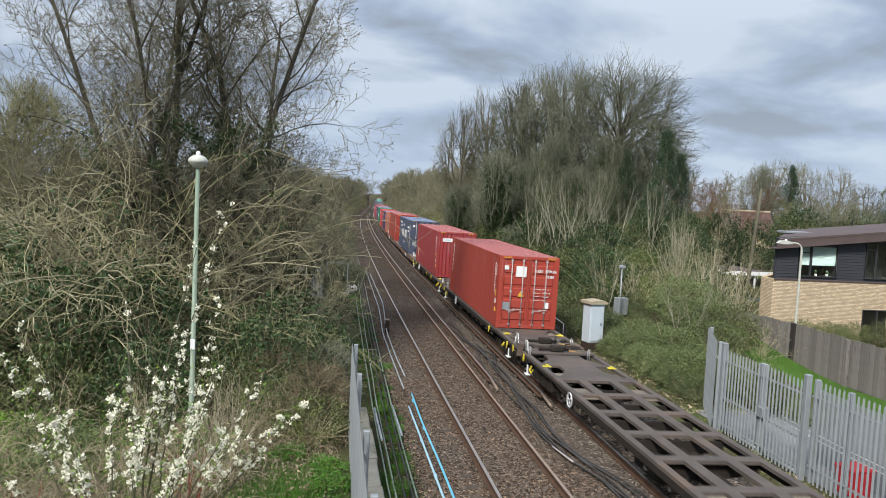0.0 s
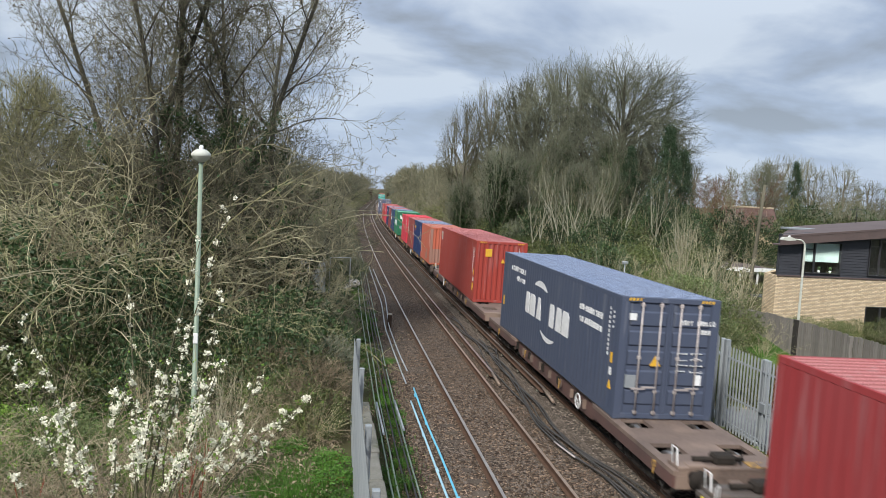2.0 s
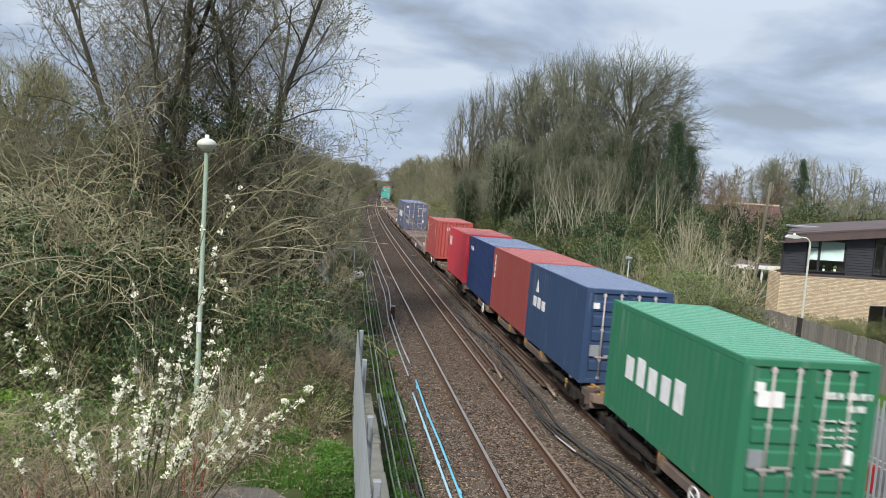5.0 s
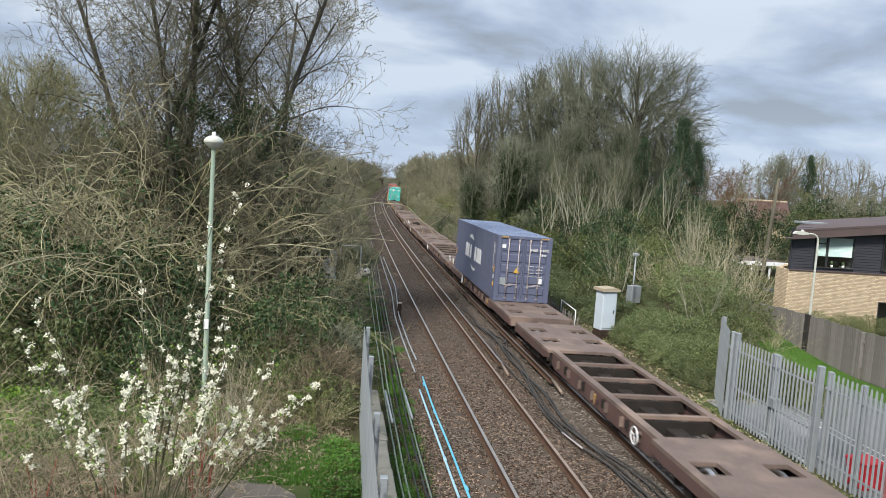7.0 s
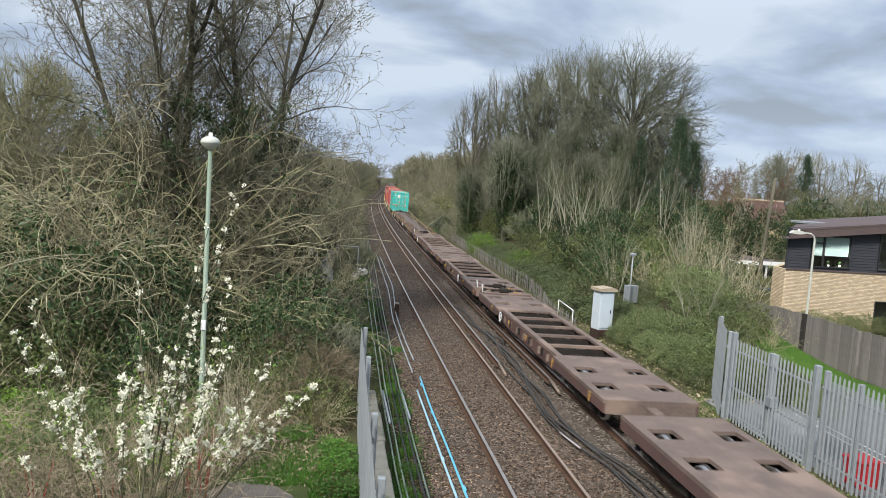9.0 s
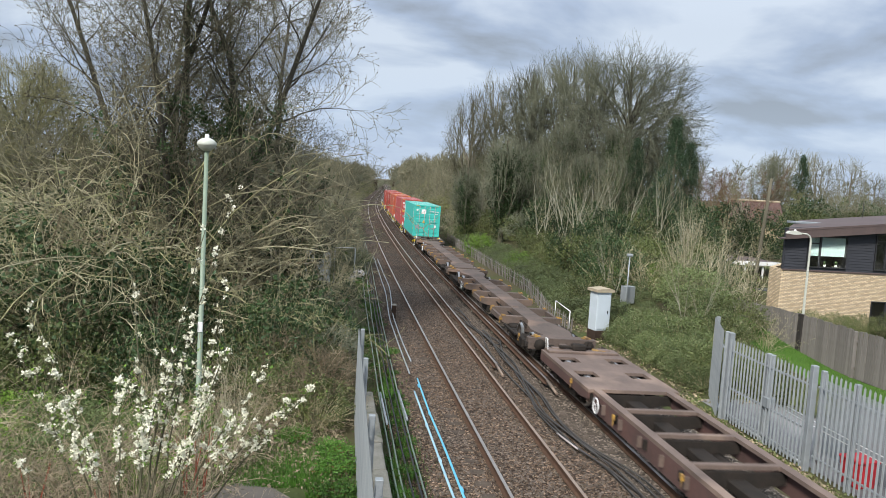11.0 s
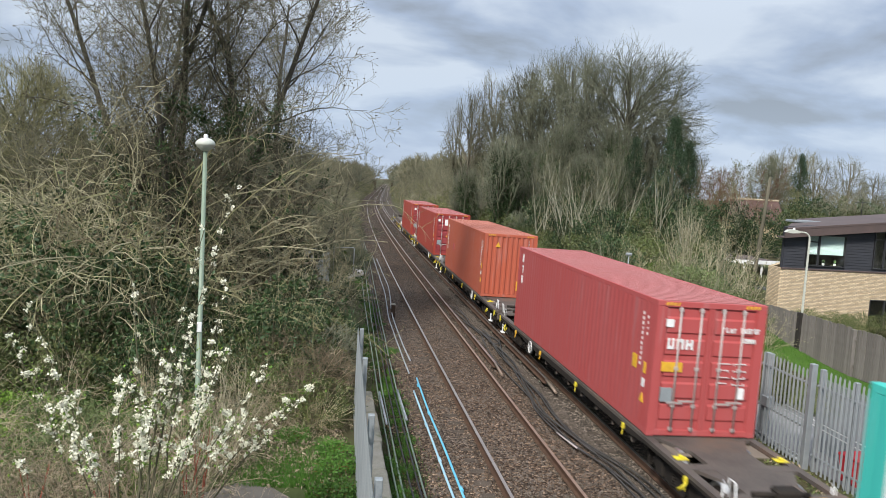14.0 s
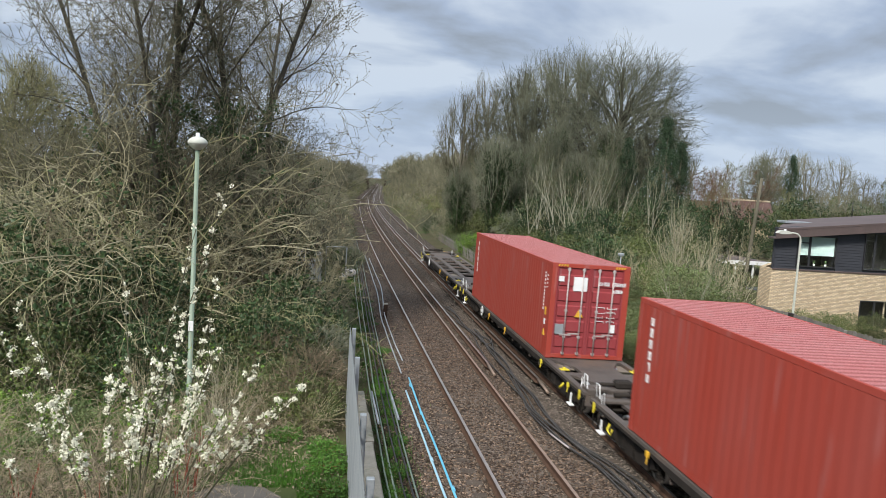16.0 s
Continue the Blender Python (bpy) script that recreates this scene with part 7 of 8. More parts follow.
def tangle_kind(name, seed, stems, length, cane, label, leafy=0, leaf="ivy", thick=1.0, open_=(2, 26)):
    """Canes that rise, arch over and hang, with hooked side shoots."""
    spec = [
        dict(n=11, wander=0.10, lift=-0.15, taper=0.6, kids=7, cone=0.3, **{"from": 0.2}),
        dict(n=7, wander=0.20, lift=-0.10, taper=0.6, kids=4, angle=(25, 75), size=(0.18, 0.42), thin=0.6, least=0.011 * thick, **{"from": 0.1}),
        dict(n=4, wander=0.28, lift=-0.02, taper=0.5, kids=0, angle=(25, 70), size=(0.25, 0.6), thin=0.6, least=0.0085 * thick, **{"from": 0.0}),
    ]
    g = Growth(seed)
    for _ in range(stems):
        w, a = g.r.uniform(0, 6.283), radians(g.r.uniform(*open_))
        q = g.r.uniform(0, 0.9)
        g.grow((q * math.cos(w), q * math.sin(w), -0.15), (math.sin(a) * math.cos(w), math.sin(a) * math.sin(w), math.cos(a)), length * g.r.uniform(0.55, 1.0), 0.024 * thick, 0, spec)
    g.lines = [line for line in g.lines if line[0][-1][2] > 0.15]
    t = thing(name, label, "shrub", pose(0, 0, -60))
    part("stem_base", g.shape((5, 3, 3), (0,)), M[cane], t)
    part("crown", g.shape((4, 3, 3), (1, 2)), M[cane], t)
    if leafy:
        part("foliage", leaves([p for line, _, level in g.lines if level < 2 for p in line[1:] if p[2] > 0], leafy, 0.055 if thick > 0.8 else 0.028, 0.16, seed + 1), M[leaf], t)
    return t


def bush_kind(name, seed, radii, count, leaf, label, size=0.05, twigs=90, twig="twig", rough=0.55):
    """A dense leafy bush: many small leaves on a lumpy body with stems inside and poking out."""
    t = thing(name, label, "bush", pose(0, 0, -60))
    pts = crown_points(seed, radii, max(300, count // 10), (0, 0, radii[2] * 0.75), 0.55, rough)
    pts = [p for p in pts if p[2] > -0.1]
    part("foliage", leaves(pts, count, size, 0.11, seed), M[leaf], t)
    r = random.Random(seed)
    s = Shape()
    for _ in range(twigs):
        q = pts[r.randrange(len(pts))]
        k = r.uniform(1.0, 1.25)
        b = (q[0] * 0.15, q[1] * 0.15, -0.1)
        m = (q[0] * 0.6 + r.uniform(-0.2, 0.2), q[1] * 0.6 + r.uniform(-0.2, 0.2), q[2] * 0.62)
        s.tube([b, m, (q[0] * k, q[1] * k, q[2] * k)], [0.014, 0.009, 0.004], 3, False)
    part("crown", s, M[twig], t)
    return t


def plant(kind, x, y, turn=0.0, scale=1.0, z=None, label=""):
    ob = copy_thing(kind, pose(0, 0, 0))
    ob.scale = (scale, scale, scale)
    ob.matrix_basis = pose(x, y, ground_z(x, y) if z is None else z, 0, 0, turn) @ Matrix.Diagonal((scale, scale, scale, 1))
    if label:
        ob["label"] = label
    return ob


KINDS = {}
KINDS["ivy_b"] = tree_kind("tree", 102, 13.0, tree_spec(0.0, 0.15, (11, 7, 5, 5), (25, 60), 0.0075, fine=1), 0.2, M["bark_grey"], M["twig_grey"], 7000, 0.5, 4, "bare spreading tree with grey-brown twigs and ivy", 0.7)
KINDS["pole"] = tree_kind("tree", 121, 24.0, tree_spec(0.08, 0.13, (20, 8, 6, 3), (22, 58), 0.008, 0.75, 0.2, 2, 0.2, (0.2, 0.34), 0.2), 0.17, M["bark_grey"], M["twig_grey"], 1200, 0.35, 1, "tall straight bare tree with upswept grey twigs", buds=2500)
KINDS["pole_ivy"] = tree_kind("tree", 122, 24.0, tree_spec(0.03, 0.16, (20, 7, 6, 3), (32, 75), 0.008, 0.75, 0.2, 2, 0.2, (0.18, 0.32), 0.2), 0.19, M["bark_grey"], M["twig_grey"], 6500, 0.5, 1, "tall bare tree with a trunk clothed in ivy", buds=2500)
KINDS["oak"] = dome_kind("tree", 103, 11.5, (9.0, 10.0, 9.0), (44, 7, 5, 2), 0.020, M["bark_grey"], M["twig_dark"], "large bare tree with a broad rounded crown", 0.45, 2500, 8)
KINDS["oak_b"] = dome_kind("tree", 113, 9.5, (6.0, 9.5, 8.0), (30, 7, 5, 2), 0.020, M["bark_grey"], M["twig_dark"], "bare rounded tree with fine dark twigs", 0.36, 2500, 8)
KINDS["ash"] = dome_kind("tree", 104, 10.0, (3.9, 8.4, 7.5), (22, 5, 4, 2), 0.021, M["bark_pale"], M["twig_tan"], "tall pale bare tree with upswept branches", 0.3, 1500, 8, up=0.9)
KINDS["ivytree"] = dome_kind("tree", 114, 6.5, (2.7, 5.4, 4.5), (22, 5, 4, 2), 0.018, M["bark"], M["twig_dark"], "bare tree smothered in dark ivy", 0.3, 13000, 9.5, 0.085)
KINDS["slim"] = tree_kind("tree", 105, 11.0, tree_spec(0.14, 0.10, (7, 4, 2, 0), (15, 38), 0.013, 0.9, 0.2, 1), 0.10, M["birch"], M["twig"], 0, 0, 2, "slim bare young tree with a pale trunk", 0.3)
KINDS["birch"] = tree_kind("tree", 124, 9.0, tree_spec(0.06, 0.13, (12, 6, 4, 0), (28, 65), 0.010, 0.85, 0.15, 2), 0.07, M["birch"], M["cane"], 0, 0, 2, "slender pale birch with fine spreading twigs", 0.3)
KINDS["red"] = tree_kind("tree", 106, 10.0, tree_spec(0.08, 0.12, (11, 6, 5, 3), (22, 50), 0.010, 0.9, 0.15, 1), 0.12, M["bark"], M["twig_red"], 0, 0, 2, "bare tree with reddish budding twigs", 0.3)
KINDS["far"] = dome_kind("tree", 107, 9.0, (4.6, 7.0, 7.2), (18, 4, 4, 1), 0.032, M["bark_pale"], M["twig_tan"], "bare grey-brown tree in a belt along the railway", 0.24, up=0.8)
KINDS["far_c"] = dome_kind("tree", 115, 7.0, (4.6, 7.5, 6.2), (13, 4, 3, 1), 0.06, M["bark_pale"], M["twig_tan"], "distant bare tree in lineside woodland", 0.24, up=0.8)
KINDS["brush"] = dome_kind("shrub", 116, 1.6, (2.1, 2.6, 1.7), (16, 4, 3, 1), 0.017, M["twig_tan"], M["twig_tan"], "bare tan lineside brush of fine twigs", 0.05, up=0.9, low=-0.2)
KINDS["brush_b"] = dome_kind("shrub", 117, 1.4, (2.3, 2.2, 1.5), (16, 4, 3, 1), 0.017, M["twig_dark"], M["twig_dark"], "bare dark lineside brush with some ivy", 0.05, 1800, 2.4, 0.06, up=0.9, low=-0.2)
KINDS["brush_e"] = dome_kind("shrub", 123, 1.6, (2.1, 2.4, 1.7), (18, 5, 4, 1), 0.009, M["cane_brown"], M["cane_brown"], "bare brown thorn bush of dense fine twigs", 0.05, 700, 2.4, 0.05, up=0.9, low=-0.3)
KINDS["brush_c"] = dome_kind("shrub", 119, 1.6, (2.2, 2.6, 1.7), (12, 3, 3, 0), 0.035, M["twig_tan"], M["twig_tan"], "distant bare tan lineside brush", 0.06, up=0.9, low=-0.2)
KINDS["brush_d"] = dome_kind("shrub", 120, 1.4, (2.3, 2.2, 1.5), (12, 3, 3, 0), 0.035, M["twig_olive"], M["twig_olive"], "distant bare olive lineside brush", 0.06, up=0.9, low=-0.2)
KINDS["whips"] = shrub_kind("shrub", 209, 13, 7.0, "whip", "tall pale whippy saplings in a loose clump", 0, "bramble", 0.05, (3, 28), kids=(6, 2), thick=0.031)
KINDS["far_b"] = tree_kind("tree", 108, 16.0, tree_spec(0.10, 0.12, (12, 6, 4, 2), (20, 50), 0.035, 0.9, 0.10, 1), 0.26, M["bark"], M["twig_olive"], 0, 0, 1, "distant olive-brown tree in a belt along the railway")
KINDS["thicket"] = shrub_kind("shrub", 201, 24, 3.6, "twig_pale", "tangled bare shrub with arching pale stems", kids=(7, 4))
KINDS["thicket_b"] = shrub_kind("shrub", 202, 24, 3.8, "twig_olive", "tangled bare shrub with olive twigs", 900, "bramble", kids=(7, 4))
KINDS["thicket_c"] = shrub_kind("shrub", 203, 22, 3.2, "twig", "bare brown shrub with fine twigs", 300, "fresh", 0.02, (4, 38), kids=(7, 4))
KINDS["arch"] = tangle_kind("shrub", 205, 22, 8.6, "cane", "tall tangle of pale arching willow canes")
KINDS["arch_b"] = tangle_kind("shrub", 206, 22, 8.2, "cane_olive", "tall tangle of olive arching canes with ivy", 2600, "ivy")
KINDS["arch_c"] = tangle_kind("shrub", 210, 17, 8.0, "cane_brown", "tangle of brown thorny canes", 500, "bramble")
KINDS["dry"] = tangle_kind("shrub", 204, 38, 2.9, "dry", "dead pale bramble canes and stalks in a heap", 0, "dry", 0.42, (8, 60))
KINDS["dry_b"] = tangle_kind("shrub", 211, 26, 2.8, "cane_brown", "dead brown bramble canes with some leaves", 900, "mound_leaf", 0.42, (8, 60))
KINDS["scrub"] = shrub_kind("shrub", 207, 16, 3.6, "twig_olive", "bare lineside scrub with a few leaves", 500, "bramble", 0.0, (5, 40), 0.09, kids=(6, 3))
KINDS["bramble"] = bush_kind("bush", 301, (1.9, 1.7, 1.3), 4800, "bramble", "dense bramble bush with dull green leaves", 0.06, 120, "twig_pale")
KINDS["ivybush"] = bush_kind("bush", 302, (2.0, 1.9, 1.9), 4600, "ivy", "dense dark ivy-covered bush", 0.07, 140, "twig_pale")
KINDS["mound"] = bush_kind("bush", 307, (1.9, 1.7, 1.2), 8000, "mound_leaf", "dense mound of bramble and ivy leaves", 0.048, 60, "twig_pale", 0.3)
KINDS["hedge"] = bush_kind("hedge", 308, (1.9, 1.7, 1.2), 2600, "hedge_leaf", "low ivy-covered hedge behind the stakes", 0.075, 40, "twig_olive", 0.2)
KINDS["fresh"] = bush_kind("bush", 303, (1.4, 1.3, 1.1), 3600, "fresh", "bush in fresh yellow-green leaf", 0.055)
KINDS["farbush"] = bush_kind("bush", 305, (2.0, 1.8, 1.5), 2600, "bramble", "dull green lineside bush", 0.075, 90, "twig_olive")
KINDS["farwood"] = dome_kind("tree", 306, 6.0, (5.2, 6.0, 5.8), (12, 4, 4, 0), 0.085, M["bark_pale"], M["twig_tan"], "distant bare tree of a brown wood", 0.3, up=0.8)
KINDS["farwood_b"] = dome_kind("tree", 309, 5.0, (5.4, 5.6, 4.8), (12, 4, 4, 0), 0.085, M["bark_pale"], M["twig_dark"], "distant bare tree of an olive wood", 0.3, up=0.8)
KINDS["weeds"] = bush_kind("weeds", 304, (0.8, 0.8, 0.28), 1700, "nettle", "low patch of bright green nettles", 0.05, 20, "redstem")


KINDS["sallow"] = dome_kind("tree", 118, 6.0, (4.6, 5.4, 5.0), (36, 6, 5, 2), 0.02, M["bark"], M["twig_fresh"], "rounded olive tree flushed with buds", 0.24, up=0.7)


def conifer(seed):
    r = random.Random(seed)
    t = thing("conifer", "dark evergreen conifer behind the gardens", "tree", pose(0, 0, -60))
    part("trunk", Shape().tube([(0, 0, -0.2), (0.1, 0, 5), (0, 0.1, 11)], [0.22, 0.15, 0.03], 7), M["bark"], t)
    pts = []
    for i in range(170):
        z = 1.2 + 9.8 * (i / 170)
        k = (1 - z / 11.6) * 3.4 * r.uniform(0.75, 1.1)
        w = r.uniform(0, 6.283)
        pts += [(k * q * math.cos(w), k * q * math.sin(w), z - 0.35 * q * k) for q in (0.35, 0.55, 0.75, 0.9, 1.0)]
    part("needles", leaves(pts, 13000, 0.065, 0.2, seed), M["conifer"], t)
    return t


KINDS["conifer"] = conifer(5)


def plant_all():
    r = random.Random(77)

    def some(kinds, spots, a=0.85, b=1.15):
        for i, (x, y, *k) in enumerate(spots):
            plant(KINDS[kinds[i % len(kinds)]], x, y, r.uniform(0, 360), k[0] if k else r.uniform(a, b))

    # near side: tall trees behind the path
    for kind, x, y, turn, k in (("pole", -7.6, 28.0, 200, 1.0), ("pole_ivy", -5.9, 29.0, 140, 0.95), ("pole", -5.0, 27.6, 100, 0.9), ("pole", -4.2, 29.5, 200, 1.0), ("pole_ivy", -2.5, 28.6, 60, 0.95), ("pole_ivy", -1.9, 31.0, 310, 0.85), ("pole", -6.9, 33.0, 300, 1.0), ("pole", -3.3, 34.0, 330, 1.0), ("pole", -6.6, 30.6, 40, 0.95), ("ivy_b", -4.8, 29.5, 205, 0.8), ("ivy_b", -7.2, 30.5, 70, 0.8), ("ivy_b", -2.4, 30.0, 300, 0.75), ("birch", -1.3, 26.8, 30, 0.82), ("birch", -0.8, 27.8, 140, 0.78), ("birch", -1.9, 27.6, 250, 0.72)):
        plant(KINDS[kind], x, y, turn, k)
    for i in range(16):
        plant(KINDS["far" if i % 2 else "far_b"], -38 + i * 2.3 + r.uniform(-1, 1), r.uniform(50, 64), r.uniform(0, 360), r.uniform(0.42, 0.58))
    plant(KINDS["sallow"], -20.2, 55.0, 0, 1.08), plant(KINDS["sallow"], -24.5, 57.0, 90, 0.85), plant(KINDS["sallow"], -15.5, 61.0, 200, 0.75)
    # high tangles, then thickets and bushes in front of them
    some(("arch", "arch_b", "arch", "arch_c"), [(-11.0, 21.6, 0.8), (-18.0, 25.0, 0.8), (-13.4, 22.6, 0.82), (-9.4, 22.0, 0.85), (-15.6, 23.4, 0.8), (-4.0, 23.6, 0.8), (-6.8, 23.6, 1.05), (-3.4, 26.4, 0.66), (-5.2, 25.6, 1.25), (-8.6, 24.4, 1.0), (-12.0, 24.6, 0.85), (-4.8, 27.2, 1.15), (-7.2, 27.0, 1.3), (-10.6, 26.4, 0.95), (-14.6, 26.0, 0.8), (-3.6, 28.6, 0.72), (-3.2, 30.5, 0.6), (-6.0, 26.2, 1.3), (-3.4, 24.8, 0.7), (-9.8, 24.0, 0.9), (-5.2, 28.2, 1.3), (-16.8, 21.8, 0.7), (-8.4, 27.6, 1.15)])
    some(("thicket_c", "thicket_b", "arch_c", "thicket_b"), [(-2.8, 22.6, 0.8), (-4.6, 21.6), (-6.6, 21.2, 0.6), (-8.9, 20.8), (-11.0, 20.2), (-13, 19.6, 0.6), (0.2, 33.0, 0.25), (-2.2, 30.8, 0.5), (-3.4, 28.5, 0.6), (0.2, 37.0, 0.22), (-2.6, 44.0, 0.6), (-3.0, 39.5, 0.6), (-6.8, 18.9, 0.6), (-9.3, 18.0, 0.7)], 0.75, 1.0)
    some(("brush_e",), [(0.2, 20.4, 0.45), (-0.6, 23.0, 0.5), (-0.1, 25.5, 0.45), (0.1, 22.4, 0.5), (0.35, 24.8, 0.4), (0.1, 27.0, 0.4), (0.4, 31.5, 0.32), (0.5, 35.0, 0.3)])
    some(("brush_e", "brush_b"), [(-0.1, 20.2, 0.5), (0.05, 21.6, 0.62), (-0.5, 19.4, 0.42), (0.2, 23.4, 0.45), (-0.3, 26.0, 0.45), (0.3, 29.5, 0.34), (-1.0, 21.0, 0.55), (0.7, 40.0, 0.25)])
    some(("ivybush", "ivybush", "bramble"), [(-0.7, 22.6, 0.7), (-1.6, 21.4, 0.8), (-0.5, 20.9, 0.45), (-1.2, 24.0, 0.9), (-0.5, 26.2, 0.5), (-3.2, 23.0, 0.9), (-5.0, 22.6, 1.1), (-7.2, 22.2, 1.15), (-9.6, 21.6, 1.2), (-12.0, 21.0, 1.15), (-14.5, 20.4, 1.1), (-6.0, 25.0, 1.3), (-9.5, 24.5, 1.4), (-13, 23.5, 1.4), (0.2, 30.5, 0.34), (-3.0, 29.5, 1.3), (1.2, 39.5, 0.22), (-2.4, 36.5, 0.8)])
    some(("bramble", "bramble", "ivybush"), [(-0.5, 21.8, 0.8), (-0.3, 24.0, 0.85), (0.1, 27.6, 0.5), (-1.0, 19.6, 0.62), (-0.1, 18.9, 0.5), (-4.2, 19.4, 0.7), (-6.4, 19.2, 0.9), (-8.6, 18.6, 0.95), (-11.0, 18.2, 1.0), (-2.2, 20.8, 0.75)])
    some(("mound", "fresh"), [(-5.2, 15.2, 0.5), (-6.2, 16.0, 0.5), (-4.6, 16.6, 0.5), (-6.8, 14.6, 0.45), (-5.6, 16.8, 0.6), (-7.6, 16.2, 0.5), (-2.6, 12.8, 0.35), (-3.3, 14.8, 0.4)])
    some(("whips",), [(-2.1, 15.7, 0.5), (-1.9, 16.6, 0.42)])
    some(("dry", "dry_b"), [(-4.9, 13.4), (-5.9, 12.8), (-4.4, 12.0), (-5.4, 11.0), (-6.6, 13.2), (-3.4, 11.8), (-2.4, 12.6), (-7.4, 15.4), (-2.7, 13.6, 0.7), (-3.9, 13.3), (-2.4, 15.8, 0.7), (-1.9, 17.2), (-0.6, 19.0, 0.6)], 0.8, 1.05)
    some(("dry",), [(-3.5, 14.2), (-4.4, 15.4), (-5.6, 14.2), (-6.6, 15.6), (-3.1, 16.0), (-1.8, 18.6, 0.7), (-0.9, 18.4, 0.6), (-4.8, 12.6), (-3.6, 12.4), (-7.6, 14.0, 1.0), (-2.3, 19.2), (-5.2, 11.6, 0.9), (-4.2, 11.2, 0.8), (-0.4, 20.2, 0.8), (-6.2, 12.4, 1.0), (-2.9, 13.0, 0.8), (-5.6, 17.0, 0.9), (-3.8, 17.8, 0.8)], 0.75, 0.95)
    some(("fresh", "weeds", "weeds"), [(-6.6, 17.4, 0.6), (-8.4, 17.2, 1.3), (-5.0, 18.6, 1.2), (-9.6, 16.4, 0.6), (-7.4, 18.8, 1.4), (-3.6, 19.0, 1.1), (-10.4, 18.0, 0.6), (-5.8, 19.4, 1.3)])
    some(("weeds",), [(0.35, 14.6, 0.55), (0.4, 15.9, 0.6), (0.3, 17.0, 0.5), (-0.6, 17.9, 0.5), (-5.8, 16.6, 1.1), (-7.2, 15.2, 1.2), (-6.2, 13.4, 1.0), (0.4, 13.3, 0.5), (-2.6, 17.9, 0.8), (-4.9, 17.6, 1.0), (-8.0, 16.8, 1.2), (-6.8, 17.6, 1.0), (-3.0, 11.5, 0.8)])
    # far along the near side
    y = 49.5
    while y < 470:
        for u, low, high in ((-2.5, 0.22, 0.34), (-3.3, 0.42, 0.6), (-4.4, 0.6, 0.85), (-5.8, 0.8, 1.1), (-8.0, 0.36, 0.46), (-12, 0.42, 0.56)):
            x = line_x(y) + u - 0.004 * max(0, y - 60) + r.uniform(-0.5, 0.5) + (3.4 * smooth(150, 330, y) if u < -6 else 0.7 * smooth(90, 300, y))
            k = r.uniform(low, high)
            if u > -6:
                plant(KINDS[r.choice(("brush", "brush_b", "farbush", "brush_b") if y < 95 else ("brush_c", "brush_d"))], x, y + r.uniform(-2, 2), r.uniform(0, 360), k * (1 + 0.001 * y))
            elif y < 250:
                plant(KINDS[r.choice(("far", "far_b")) if y < 105 else "far_c"], x, y + r.uniform(-2, 2), r.uniform(0, 360), k * (1 + 0.0025 * y))
            if u < -6 and y > 200:
                plant(KINDS[r.choice(("farwood", "farwood", "farwood_b"))], x - 2.5, y + r.uniform(-3, 3), r.uniform(0, 360), (0.55 + 0.45 * smooth(90, 260, y)) * r.uniform(0.85, 1.1))
        y += 2.6 + 0.045 * y
    # far side: brush on the bank, belt of trees behind
    y = 33.5
    while y < 430:
        for u, kinds, a, b in ((6.6, ("brush", "brush_b") if y > 60 else ("farbush", "brush_b"), 0.32, 0.5), (8.2, ("brush", "brush_b", "farbush"), 0.55, 0.8), (10.6, ("brush_b", "farbush", "ivybush") if y < 78 else ("brush",), 0.7, 1.0), (13.6, ("farbush", "brush_b", "ivybush") if y < 78 else ("brush", "brush_b"), 0.8, 1.1 if y < 78 else 1.5)):
            x = line_x(y) + u + r.uniform(-0.6, 0.6)
            if ((u < 12 and (u > 8 or y > 44)) or y > 41) and not (12.4 < x < 16.2 and y < 38.5) and not (u < 9 and y < 72):
                plant(KINDS[r.choice(kinds if y < 95 else ("brush_c", "brush_c", "brush_d"))], x, y + r.uniform(-1, 1), r.uniform(0, 360), r.uniform(a, b) * (1 + 0.002 * max(0, y - 60)))
        y += 2.7 + 0.075 * max(0, y - 40)
    y = 82.0
    while y < 470:
        for u, a, b in ((11.0, 0.36, 0.46), (14.5, 0.52, 0.64), (20, 0.6, 0.74), (28, 0.66, 0.8)):
            x = line_x(y) + u - 0.006 * max(0, y - 90) + r.uniform(-1.2, 1.2) - 2.0 * smooth(150, 330, y)
            if y < 260:
                plant(KINDS[r.choice(("far", "far", "far_b")) if y < 115 else "far_c"], x, y + r.uniform(-2, 2), r.uniform(0, 360), r.uniform(a, b) * (1 + 0.001 * y))
            if y > 200:
                plant(KINDS[r.choice(("farwood", "farwood", "farwood_b"))], x + 2.0, y + r.uniform(-3, 3), r.uniform(0, 360), (0.6 + 0.45 * smooth(90, 260, y)) * r.uniform(0.85, 1.15))
        y += 4.6 + 0.045 * y
    for i in range(30):
        x = line_x(540) - 120 + i * 8.5
        if abs(x - line_x(540) - 1.8) > 7:
            plant(KINDS["farwood" if i % 2 else "farwood_b"], x, 540 + r.uniform(-20, 40), r.uniform(0, 360), r.uniform(1.0, 1.4))
    for i in range(16):
        plant(KINDS["farwood" if i % 3 else "farwood_b"], line_x(900) - 150 + i * 20, 900 + r.uniform(0, 60), r.uniform(0, 360), r.uniform(1.5, 2.2))
